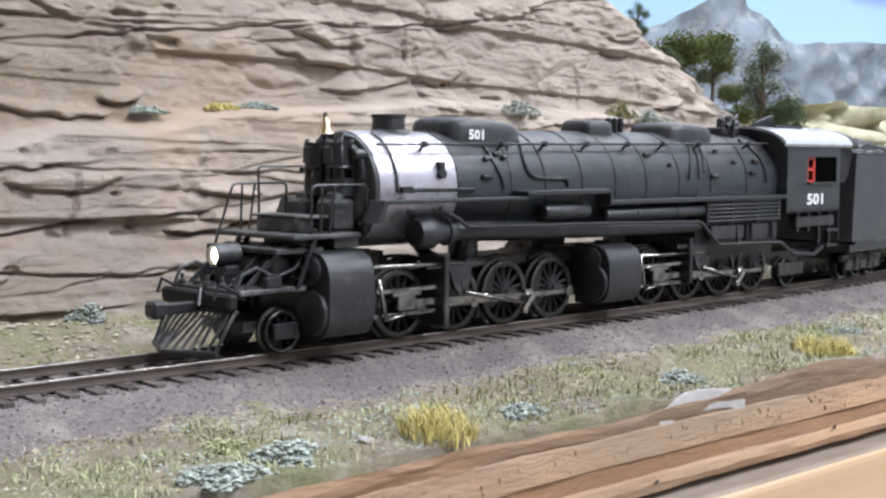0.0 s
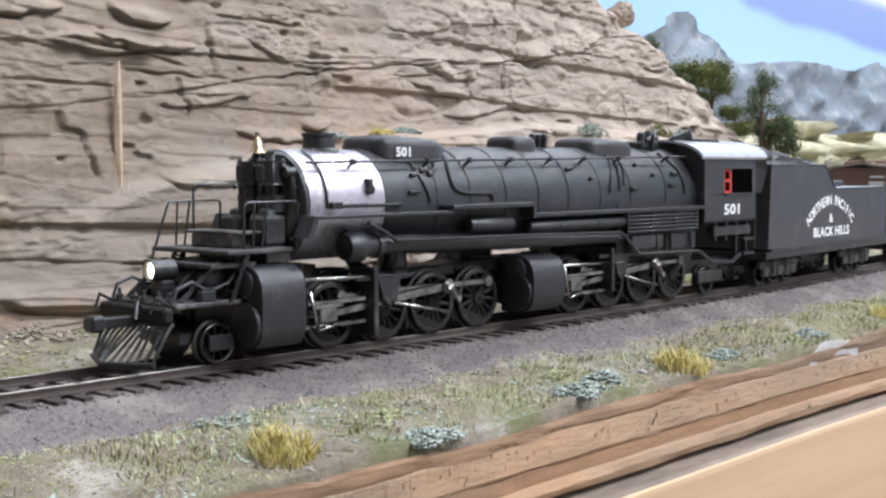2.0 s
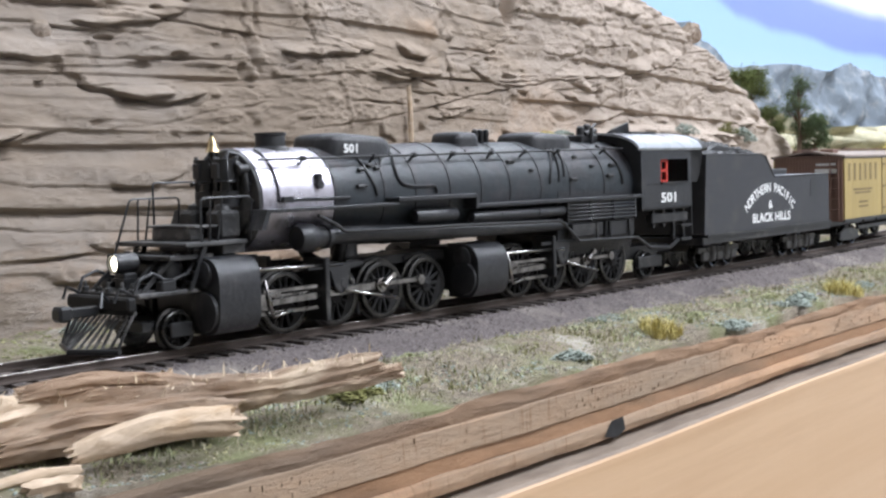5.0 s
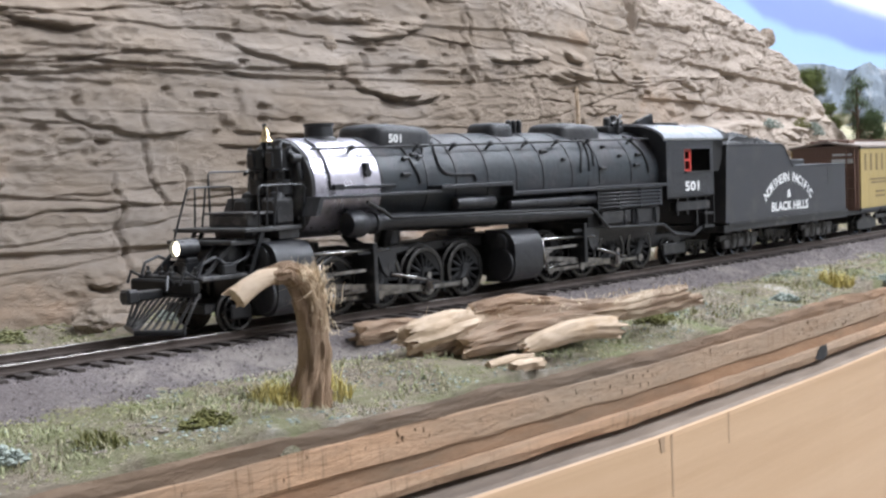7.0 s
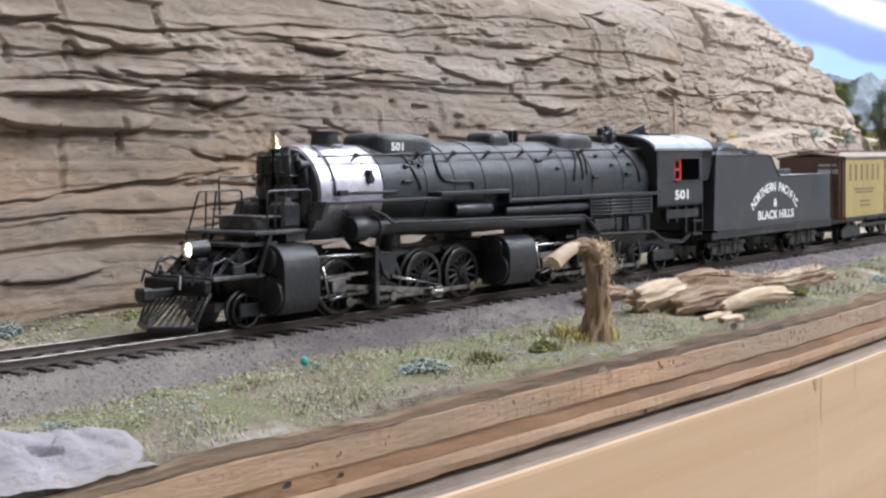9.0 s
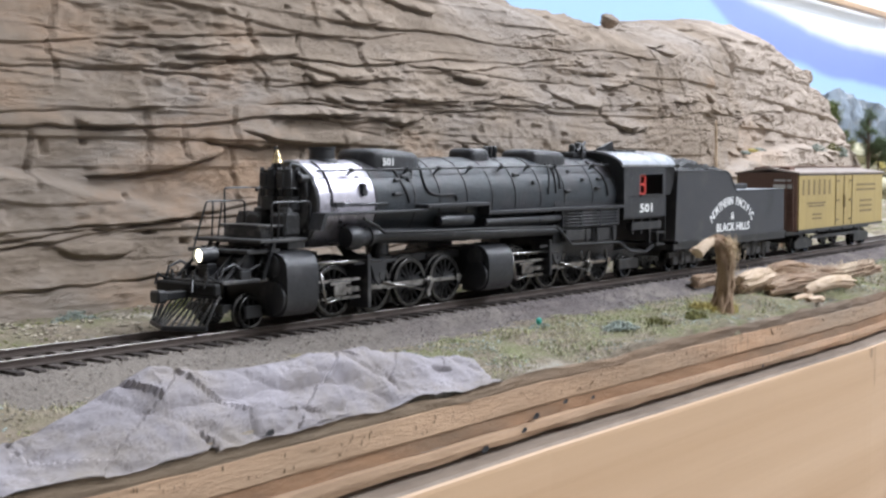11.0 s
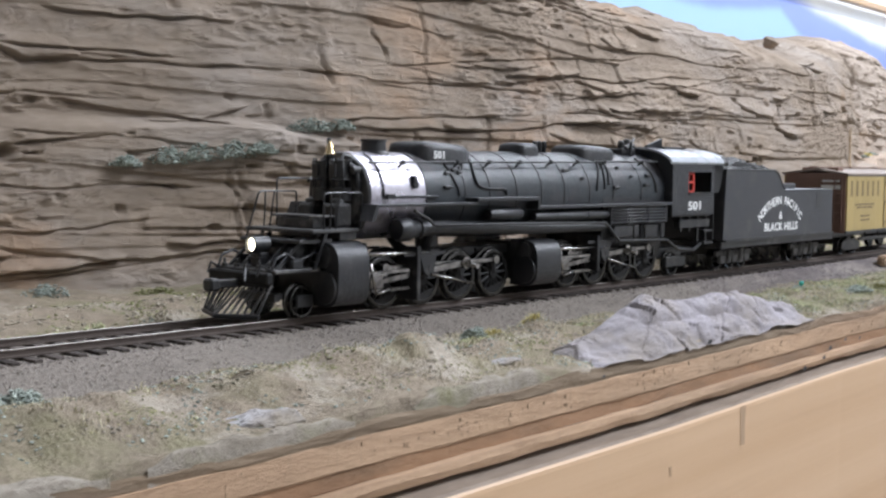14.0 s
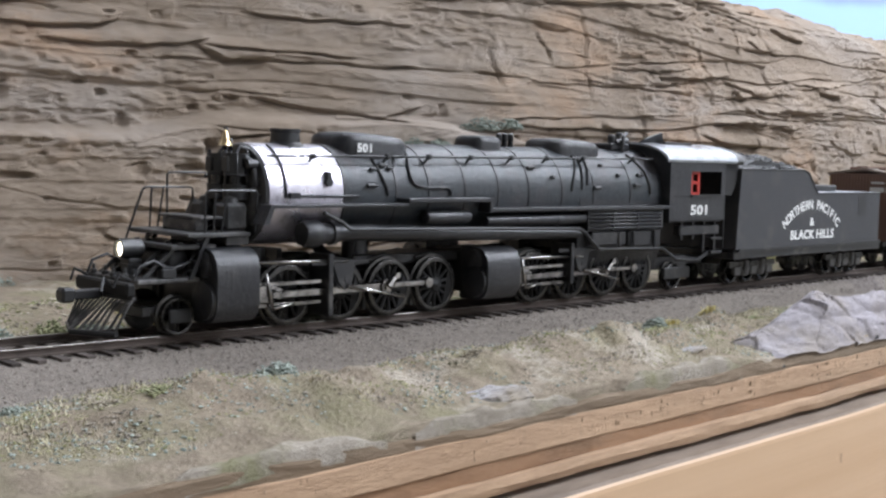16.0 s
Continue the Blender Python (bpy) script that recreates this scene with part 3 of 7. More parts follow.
def cliff_depth(x, z):
    """How far back the cliff face lies, in mm."""
    x, z = np.broadcast_arrays(np.asarray(x, float), np.asarray(z, float))
    base = np.interp(x, CLIFF_X, CLIFF_Y)
    lean = 0.16 * z + 0.0011 * np.maximum(z - 60, 0) ** 2
    # a planted shelf part-way up
    ledge_z = 50 + 5 * fbm(x / 90, 0.1, 51, 2) + np.interp(x, [-900, -640, -500, -150, 0, 300], [2, 8, -40, -40, 4, 14])
    shelf = np.interp(x, [-1000, -760, -610, -520, -130, -20, 200, 330], [14, 12, 8, 0, 0, 11, 12, 4])
    back = shelf * smooth(0, 5, z - ledge_z)
    warp = z + 4.0 * fbm(x / 150, z / 90, 52, 2) + 0.03 * x
    out = np.zeros(x.shape)
    # broad slabs, each a flat run that leans a little and ends in a broken lip
    for h, amp, sd in ((24.0, 3.4, 54), (10.0, 1.3, 57), (4.4, 0.5, 60)):
        w = warp / h + 0.35 * vnoise(x / (h * 9), z / (h * 3), sd)
        k = np.floor(w)
        u = w - k
        run = x / (h * 5.0) + 0.12 * vnoise(x / 5, z / 4, sd + 4)
        stick = smooth(-0.04, 0.10, vnoise(run, k * 7.31, sd + 1)) * (0.5 + 0.5 * vnoise(x / (h * 11), k * 2.9, sd + 6))
        prof = stick * (1.15 - 0.35 * u) * smooth(0.0, 0.05, u)
        out = out - amp * prof * (1 - smooth(0.72, 1.0, u))
    out = out + 3.4 * fbm(x / 95, z / 70, 63, 2) + 0.55 * fbm(x / 15, z / 8, 66, 3) + 0.24 * fbm(x / 3.0, z / 2.2, 68, 4, 0.6)
    # rubbly patches among the smooth planes
    rub = smooth(0.15, 0.6, fbm(x / 60, z / 26, 53, 3))
    out = out - 1.5 * rub * np.abs(fbm(x / 8, z / 3.6, 71, 3))
    # broken, slanting blocks towards the end of the cliff
    broken = smooth(20, 110, x) * smooth(30, 75, z)
    out = out - broken * (3.4 * np.abs(fbm((x + 1.5 * z) / 34, (z - 0.30 * x) / 15, 76, 4)) - 1.6)
    for x0, z0, half, tilt, deep, lip, j in BEDS:
        sel = np.nonzero((np.abs(x - x0) < half) & (np.abs(z - z0) < 26 + abs(tilt) * half))
        if not len(sel[0]):
            continue
        xs, zs = x[sel], z[sel]
        line = z0 + tilt * (xs - x0) + 2.6 * vnoise(xs / 55, j * 3.1, 900) + 0.6 * vnoise(xs / 9, j * 1.7, 901)
        d = zs - line
        ends = smooth(0, 0.35, 1 - np.abs(xs - x0) / half) * (0.6 + 0.4 * vnoise(xs / 14, j * 1.3, 960))
        # an overhanging lip above, a thin dark groove below it
        rise = np.where(d > 0, np.exp(-d / lip), 0.0) * smooth(0.0, 0.5, d)
        calm = np.interp(xs, [-480, -400, -330, -60, 0], [1.0, 0.75, 0.5, 0.55, 0.7])
        out[sel] += calm * ends * deep * (1.1 * np.exp(-((d + 0.3) / 0.45) ** 2) - 0.75 * rise)
    for x0, z0, hx, hz, tilt, deep, j in FLAKES:
        sel = np.nonzero((np.abs(x - x0) < hx * 1.1) & (np.abs(z - z0) < hz * 2 + abs(tilt) * hx + 2))
        if not len(sel[0]):
            continue
        xs, zs = x[sel], z[sel]
        u = (xs - x0) / hx + 0.12 * vnoise(zs / 2, j * 1.9, 930)
        v = (zs - z0 - tilt * (xs - x0) + 0.8 * vnoise(xs / 6, j * 2.1, 931)) / (hz * np.sqrt(np.maximum(1e-3, 1 - np.minimum(u * u, 0.999))))
        body = smooth(1.0, -0.6, v) * smooth(-1.0, -0.86, v) * smooth(1.0, 0.8, np.abs(u))
        out[sel] -= deep * body
        out[sel] += 0.7 * deep * np.exp(-((v + 1.12) / 0.16) ** 2) * smooth(1.0, 0.7, np.abs(u))
    for x0, z0, half, tilt, deep, j in JOINTS:
        sel = np.nonzero((np.abs(x - x0) < 9 + half * abs(tilt)) & (np.abs(z - z0) < half))
        if not len(sel[0]):
            continue
        xs, zs = x[sel], z[sel]
        line = x0 + tilt * (zs - z0) + 2.2 * vnoise(zs / 8, j * 2.7, 980) + 0.7 * vnoise(zs / 2.5, j * 2.1, 981)
        e = xs - line
        ends = smooth(0, 5, half - np.abs(zs - z0))
        wide = 2.0 if j == 90 else 0.6
        out[sel] += ends * (deep * np.exp(-(e / wide) ** 2) - 0.8 * np.where(e > 0, np.exp(-e / 4.0), 0.0))
    pit = smooth(0.72, 0.85, vnoise(x / 7, z / 4.0, 74)) * smooth(0.1, 0.5, vnoise(x / 50, z / 30, 75))
    out = out + 2.4 * pit
    return base + lean + back + out


def build_cliff():
    xs = np.concatenate([np.arange(-1500, -960, 5.0), np.arange(-960, 350, 0.95), np.arange(350, 560, 2.5)])
    top = np.interp(xs, CLIFF_X, CLIFF_TOP) + 5 * fbm(xs / 28, 0.4, 81, 4)
    # a cleft through the brow
    top = top - 32 * smooth(11, 3, np.abs(xs - 46)) - 5 * smooth(26, 4, np.abs(xs - 60))
    t = np.linspace(0, 1, 370)
    # rows lie closer on the lower face, which is seen from nearest
    share = np.minimum(0.97, 130 / (top + 14))
    zz = -14 + np.where(t[:, None] < 0.84, t[:, None] / 0.84 * share[None], share[None] + (1 - share[None]) * (t[:, None] - 0.84) / 0.16) * (top + 14)[None, :]
    xx = np.broadcast_to(xs[None, :], zz.shape)
    yy = cliff_depth(xx, zz)
    # round the brow over
    yy = yy + 26 * smooth(0.86, 1.0, (zz + 14) / (top + 14)[None, :]) ** 2
    back = []
    for k, (dy, dz) in enumerate(((10, 1.5), (30, 2.5), (70, 0), (140, -14), (240, -60))):
        y = yy[-1] + dy + 3 * fbm(xs / 14, k * 1.7, 83, 2)
        back.append(np.stack([xs, y, top + dz + 2.5 * fbm(xs / 18, k + 0.5, 84, 3)], -1))
    verts = np.concatenate([np.stack([xx, yy, zz], -1), np.stack(back)], 0)
    r, c = verts.shape[:2]
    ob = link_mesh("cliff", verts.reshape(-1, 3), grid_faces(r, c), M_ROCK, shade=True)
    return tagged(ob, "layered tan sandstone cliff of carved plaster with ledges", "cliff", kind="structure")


ground = build_ground()
cliff = build_cliff()


# ---- layout edge: plywood plies and a pine board ----
def edge_line(x):
    """The sawn front of the plywood, mm, smoother than the scenery lip."""
    return np.interp(x, [-1500, -800, -690, -550, -300, -180, -60, 60, 150, 300, 700], [-79, -78, -79, -77, -80.5, -75, -66, -60, -58, -55, -43])


def swept(name, prof, material, x0, x1, step, parent, label="", ragged=0.0, seed=0, waves=12.0, hump=False):
    """A profile of (depth behind the front, height) drawn along the edge."""
    xs = np.arange(x0, x1 + step, step)
    rows = []
    for k, (d, z) in enumerate(prof):
        y = edge_line(xs) + d + ragged * vnoise(xs / waves, k * 2.3, seed)
        zz = z + ragged * 0.8 * fbm(xs / (waves * 1.6), k * 1.9 + 0.4, seed + 1, 3)
        if hump and z > -14.5:
            zz = zz + 3.6 * np.exp(-((xs - 128) / 34) ** 2) + 1.1 * fbm(xs / 42, 0.7, seed + 2, 3)
        rows.append(np.stack([xs, y, zz], -1))
    v = np.stack(rows)
    ob = link_mesh(name, v.reshape(-1, 3), grid_faces(*v.shape[:2]), material, parent, label, shade=False)
    return ob


def build_edge():
    e = tagged(new("layout_edge"), "sawn plywood edge of the model railway base", "plywood edge", kind="structure")
    swept("top_ply", [(14, -15.0), (1.6, -12.2), (0.4, -11.6), (0.0, -12.6), (0.0, -14.2), (0.5, -15.4)], M_PLY1, -1450, 700, 3, e, "dark glue-stained upper ply", 0.42, 201, 9, True)
    swept("light_ply", [(0.4, -14.8), (0.1, -15.2), (0.0, -21.2), (0.5, -21.7)], M_PLY2, -1450, 700, 3, e, "light ply with saw marks", 0.25, 205)
    swept("brown_ply", [(1.0, -21.4), (0.7, -21.7), (0.6, -25.2), (1.0, -25.6)], M_PLY3, -1450, 700, 3, e, "brown cross-grained ply", 0.3, 209)
    swept("lower_ply", [(0.8, -25.3), (-0.2, -25.8), (-0.5, -27.6), (0.3, -29.6), (4, -30.2)], M_PLY2, -1450, 700, 3, e, "", 0.3, 213)
    # short saw cuts across the plies
    rng = np.random.default_rng(31)
    s = Shape()
    for k in range(420):
        x = rng.uniform(-1000, 300)
        z = rng.uniform(-20.9, -16.2)
        y = float(edge_line(x)) - 0.10
        h, w = rng.uniform(0.4, 1.2), rng.uniform(0.03, 0.07)
        s.box(x, x + w, y, y + 0.5, z, z + h)
    s.link("saw_marks", M_PLY1, e)["kind"] = "stuff"
    b = tagged(new("fascia_board"), "planed and varnished pine board along the layout front", "wooden board", kind="structure")
    swept("board", [(-5.3, -32.3), (-5.8, -32.9), (-6.0, -34.0), (-6.0, -95), (-6.0, -170), (12, -171)], M_PINE, -1450, 700, 6, b, "", 0.10, 217, 90)
    swept("board_top", [(6, -31.4), (-4.6, -31.6), (-5.3, -32.3)], M_DUST, -1450, 700, 6, b, "dusty rounded top of the board", 0.10, 217, 90)
    s = Shape()
    for x, z0, z1, w in ((-295, -33, -50, 0.5), (-640, -33, -46, 2.2), (-300, -33, -37, 1.4), (-690, -44, -47, 0.7), (-262, -33, -42, 0.4)):
        y = float(edge_line(x)) - 6.12
        s.add([(x - w, y, z0), (x + w, y, z0), (x + w * 0.7, y, (z0 + z1) / 2), (x + w * 0.9, y, z1), (x - w * 0.5, y, z1), (x - w * 0.6, y, (z0 + z1) / 2)], [(0, 1, 2, 3, 4, 5)])
    s.link("varnish_drips", M_STAIN, b, "dull dried varnish drips")
    # nicks and knots on the ply: flat black patches give the dark inside the holes
    nick = None
    for x, z, w in ((-182, -27.4, 4.8), (131, -25, 1.0), (-550, -24, 1.8), (-535, -22, 1.4), (-556, -27, 1.4), (-575, -29, 1.8), (-520, -23, 1.2), (-400, -28.6, 1.2), (-720, -13.5, 0.9), (-655, -10.5, 1.4), (60, -27, 0.9)):
        s = Shape()
        y = float(edge_line(x)) - 0.55
        s.add([(x - w, y - 0.25, z - 0.3 * w), (x - 0.3 * w, y - 0.3, z + 0.5 * w), (x + 0.8 * w, y - 0.25, z + 0.55 * w), (x + w, y - 0.3, z - 0.2 * w), (x + 0.2 * w, y - 0.25, z - 0.5 * w), (x, y - 0.1, z)],
              [(0, 1, 5), (1, 2, 5), (2, 3, 5), (3, 4, 5), (4, 0, 5)])
        s.link("nick", M_SOFTBLACK, e)


build_edge()


# ---- backdrop: painted sky, far hills, scrub, and the room ----
def ridge(name, y, xs, tops, low, material, label, seed, rough=6.0, depth=20.0):
    xx = np.arange(xs[0], xs[-1], 5.0)
    zt = np.interp(xx, xs, tops) + rough * fbm(xx / 60, 0.3, seed, 5)
    t = np.linspace(0, 1, 26)
    zz = low + t[:, None] * (zt - low)[None, :]
    gx = np.broadcast_to(xx[None, :], zz.shape)
    yy = y + depth * t[:, None] + depth * 0.55 * fbm(gx / 45, zz / 22, seed + 3, 4)
    v = np.stack([gx, yy, zz], -1)
    ob = link_mesh(name, v.reshape(-1, 3), grid_faces(*v.shape[:2]), material, shade=True)
    return tagged(ob, label, "hills", kind="structure")


def build_backdrop():
    xs = np.linspace(-2400, 3200, 60)
    ys = np.where(xs < 1760, 640, 640 - (xs - 1760) ** 2 / 1400.0)
    zs = np.linspace(-60, 1000, 12)
    v = np.stack([np.broadcast_to(xs, (12, 60)), np.broadcast_to(ys, (12, 60)), np.broadcast_to(zs[:, None], (12, 60))], -1)
    ob = link_mesh("backdrop", v.reshape(-1, 3), grid_faces(12, 60), M_SKY, shade=True)
    tagged(ob, "painted blue sky with a mauve band and lamp glare painted white", "backdrop", kind="structure")
    s = Shape()
    s.box(300, 1960, 612, 626, 358, 371, 2.0)
    tagged(s.link("batten", M_PINE), "narrow pale pine batten along the painted sky", "batten", kind="structure")
    ridge("far_hills", 548, [250, 700, 803, 846, 895, 925, 949, 980, 1001, 1043, 1120, 1209, 1288, 1340, 1390, 1440, 1483, 1700, 2000, 2600], [110, 140, 175, 194, 222, 224, 206, 188, 177, 170, 176, 182, 174, 180, 194, 184, 178, 165, 158, 150], -20, M_HILL, "blue-grey painted mountains with pale cliffs", 301, 3, 16)
    ridge("scrub_slope", 385, [300, 420, 560, 700, 874, 951, 1015, 1081, 1202, 1600, 2200], [40, 56, 64, 76, 92, 100, 91, 83, 90, 84, 75], -30, M_SCRUB, "pale tan scrub slope beyond the cliff", 311, 5, 90)


def build_room():
    def slab(name, x0, x1, y0, y1, z0, z1, m, label, cat):
        s = Shape()
        s.box(x0, x1, y0, y1, z0, z1)
        tagged(s.link(name, m), label, cat, kind="structure")
    slab("floor", -3500, 3800, -3000, 1500, -1200, -1150, M_FLOOR, "plain dark floor of the room", "floor")
    slab("ceiling", -3500, 3800, -3000, 1500, 2000, 2050, M_CEIL, "plain white ceiling", "ceiling")
    slab("wall_north", -3500, 3800, 1450, 1500, -1150, 2000, M_WALL, "plain painted room wall", "wall")
    slab("wall_south", -3500, 3800, -3000, -2950, -1150, 2000, M_WALL, "plain painted room wall", "wall")
    slab("wall_west", -3500, -3450, -2950, 1450, -1150, 2000, M_WALL, "plain painted room wall", "wall")
    slab("wall_east", 3750, 3800, -2950, 1450, -1150, 2000, M_WALL, "plain painted room wall", "wall")


build_backdrop()
build_room()


# ---- plants, sticks and stones ----
def cliff_point(x, z):
    return float(cliff_depth(np.array([x]), np.array([z]))[0])


def gz(x, y):
    return float(ground_z(np.array([x]), np.array([y]))[0])


def tuft(x, y, r, h, n, material, label, seed, z=None):
    rng = np.random.default_rng(seed)
    a, q = rng.uniform(0, 2 * np.pi, n), r * np.sqrt(rng.uniform(0, 1, n))
    px, py = x + q * np.cos(a), y + q * np.sin(a)
    pz = (ground_z(px, py) if z is None else np.full(n, z)) - 0.3
    ob = blades("grass_tuft", np.stack([px, py, pz], -1), rng.uniform(0.5, 1.0, n) * h * (1.15 - 0.5 * q / r), material, label, "grass tuft", seed, 0.75, 0.16)
    ob["kind"] = "thing"
    return ob


def bush(x, y, z, r, h, n, material, label, seed, size=(0.3, 0.75)):
    n = int(n * 2.2)
    rng = np.random.default_rng(seed)
    a, q, u = rng.uniform(0, 2 * np.pi, n), np.sqrt(rng.uniform(0, 1, n)), rng.uniform(0, 1, n)
    lump = 0.7 + 0.3 * np.sin(a * 3 + seed)
    px, py = x + r * q * lump * np.cos(a), y + 0.7 * r * q * lump * np.sin(a)
    pz = z + h * u * (1 - 0.75 * q ** 2)
    ob = crumbs("bush", np.stack([px, py, pz], -1), rng.uniform(*size, n), material, label, "bush", seed, 0.8)
    ob["kind"] = "thing"
    return ob


for k, (x, y, r, h, n, m, lab) in enumerate((
        (4, -54, 7.5, 8.0, 420, M_STRAW, "yellow-green dry grass tuft on the bank"), (150, -44, 8.5, 7.5, 420, M_STRAW, "golden dry grass tuft on the bank"),
        (-134, -60, 6.5, 7.5, 380, M_STRAW, "straw-coloured dry grass tuft on the bank"), (-404, -58, 7.0, 7.0, 380, M_STRAW, "yellow dry grass tuft beside a bent stump"),
        (-852, 62, 8.0, 8.0, 300, M_STRAW, "yellow-green grass tuft at the cliff foot"), (-700, -40, 3, 4, 120, M_STRAW, "small pale grass tuft"), (-712, -34, 3.4, 3.6, 120, M_STRAW, "small pale grass tuft"),
        (-392, -62, 4, 9.0, 90, M_STRAW, "thin dry grass tuft"), (-452, -64, 5, 4.0, 200, M_GREEN, "low green grass tuft at the edge"))):
    tuft(x, y, r, h, n, m, lab, 400 + k)
for k, (x, y, r, h, n, m, lab) in enumerate((
        (-30, -54, 8, 3.6, 260, M_SAGE, "low blue-grey sage bush on the bank"), (-46, -60, 9, 3.4, 260, M_SAGE, "low blue-grey sage bush on the bank"), (-102, -66, 9, 3.0, 240, M_SAGE, "low grey-green sage bush on the bank"),
        (30, -50, 7, 3.0, 200, M_SAGE, "low blue-grey sage bush on the bank"), (84, -47, 9, 3.4, 260, M_SAGE, "low blue-grey sage bush on the bank"), (-182, -62, 8, 2.8, 220, M_SAGE, "low blue-grey sage bush on the bank"),
        (-868, -22, 8.5, 4.2, 320, M_SAGE, "pale blue-green sage bush beside the track"), (-720, -34, 6, 3.4, 200, M_SAGE, "pale sage bush beside the track"), (-262, -62, 8, 3.4, 260, M_GREEN, "low olive-green bush beside the log"),
        (-250, -56, 7, 2.8, 200, M_SAGE, "low grey-green bush beside the log"), (-430, -66, 7, 2.8, 200, M_GREEN, "low olive bush near the edge"), (-470, -58, 9, 3.0, 220, M_SAGE, "low grey-green bush on the bank"))):
    bush(x, y, gz(x, y) - 0.4, r, h, n, m, lab, 440 + k)
for k in range(34):
    rng = np.random.default_rng(1500 + k)
    x = rng.uniform(-540, 320) if k < 22 else rng.uniform(-960, -560)
    y = yc(x / 1000) * 1000 - rng.uniform(38, 60)
    if y < edge_y(x) + 5 or -425 < x < -250:
        continue
    m, lab = ((M_SAGE, "low ragged grey-green sage clump on the bank"), (M_FUZZ, "low pale green grass clump on the bank"), (M_PALE, "pale dry scrub clump on the bank"))[k % 3]
    bush(x, y, gz(x, y) - 0.6, rng.uniform(4, 10), rng.uniform(1.2, 2.6), 150, m, lab, 1500 + k, (0.18, 0.5))
for k in range(26):
    rng = np.random.default_rng(2100 + k)
    x = rng.uniform(-960, -770)
    y = yc(x / 1000) * 1000 + rng.uniform(26, 44)
    m, lab = ((M_SAGE, "grey-green scrub clump between rails and cliff"), (M_FUZZ, "pale green scrub clump between rails and cliff"), (M_PALE, "bleached scrub clump between rails and cliff"))[k % 3]
    bush(x, y, gz(x, y) - 0.5, rng.uniform(6, 11), rng.uniform(3, 6.5), 170, m, lab, 2100 + k, (0.25, 0.7))
for k in range(30):
    rng = np.random.default_rng(1700 + k)
    x = -960 + 40 * k + rng.uniform(-14, 14)
    y = yc(x / 1000) * 1000 + rng.uniform(24, 34)
    m, lab = ((M_FUZZ, "low pale green weeds behind the rails"), (M_PALE, "low bleached scrub behind the rails"), (M_PALESTRAW, "low straw-coloured weeds behind the rails"))[k % 3]
    bush(x, y, gz(x, y) - 0.6, rng.uniform(7, 14), rng.uniform(2.0, 4.5), 150, m, lab, 1700 + k, (0.22, 0.6))
# brush along the foot of the cliff and on its shelves
for k in range(46):
    rng = np.random.default_rng(500 + k)
    x = -960 + 28 * k + rng.uniform(-10, 10)
    y = cliff_point(x, 0) - rng.uniform(6, 22)
    if y - yc(x / 1000) * 1000 < 26:
        y = yc(x / 1000) * 1000 + 26 + rng.uniform(0, 6)
    m, lab = ((M_PALE, "pale dry scrub at the cliff foot"), (M_SAGE, "grey-green scrub at the cliff foot"), (M_TURF, "olive and straw scrub at the cliff foot"))[k % 3]
    bush(x, y, gz(x, y) - 0.6, rng.uniform(6, 13), rng.uniform(3, 7), 150, m, lab, 500 + k)
for k, (x, z, r, h, m) in enumerate(((-731, 45, 8, 4.5, M_SAGE), (-716, 46, 12, 8, M_SAGE), (-704, 47.5, 12, 7.5, M_SAGE), (-692, 49, 10, 7, M_SAGE), (-682, 50.5, 8, 5, M_SAGE), (-655, 60, 13, 6, M_SAGE), (-642, 61, 10, 5, M_SAGE),
                                     (34, 58, 9, 2.6, M_SAGE), (66, 60, 8, 3, M_STRAW), (82, 61, 9, 2.6, M_SAGE), (210, 62, 12, 7, M_SAGE), (292, 63, 11, 8, M_GREEN), (310, 62, 10, 6, M_SAGE), (330, 58, 12, 7, M_SAGE), (-640, 26, 6, 3, M_SAGE))):
    bush(x, cliff_point(x, z) - 1.5, z - 1.5, r, h, 200, m, "small bush on a cliff ledge", 560 + k, (0.35, 0.85))

rng = np.random.default_rng(77)
# turf, grit and gravel that cannot be counted
def scatter(n, lo, hi, x0, x1, seed, clump=0.0):
    g = np.random.default_rng(seed)
    x = g.uniform(x0, x1, n * 3)
    d = g.uniform(lo, hi, n * 3)
    y = yc(x / 1000) * 1000 + d
    keep = (y > edge_y(x) + 0.8)
    if clump:
        keep &= fbm(x / 16, y / 11, seed, 3) > clump
    x, y = x[keep][:n], y[keep][:n]
    return np.stack([x, y, ground_z(x, y)], -1)


p = scatter(9000, -62, -31, -1000, 320, 601, 0.05)
crumbs("turf", p, rng.uniform(0.15, 0.45, len(p)), M_TURF, "mixed olive and straw turf crumbs", "turf", 602)
p = scatter(9000, -82, -38, -1000, 320, 603, 0.1)
crumbs("turf", p, rng.uniform(0.15, 0.5, len(p)), M_TURF, "mixed olive and straw turf crumbs along the bank", "turf", 604)
p = scatter(7000, -84, -34, -1000, 320, 605, 0.25)
crumbs("sage_turf", p, rng.uniform(0.18, 0.6, len(p)), M_SAGE, "grey-green turf crumbs", "turf", 606)
p = scatter(13000, -84, -28, -1000, 320, 607, -0.2)
crumbs("grit", p, rng.uniform(0.12, 0.42, len(p)), M_PALE, "pale sandy grit", "grit", 608)
p = scatter(10000, 24, 80, -1000, 320, 609, -0.1)
crumbs("turf", p, rng.uniform(0.25, 0.8, len(p)), M_TURF, "olive and straw turf behind the track", "turf", 610)
p = scatter(7000, 20, 80, -1000, 320, 611, -0.1)
crumbs("grit", p, rng.uniform(0.3, 1.1, len(p)), M_PALE, "pale sandy grit behind the track", "grit", 612)
p = scatter(8000, -72, -38, -640, 320, 613, 0.3)
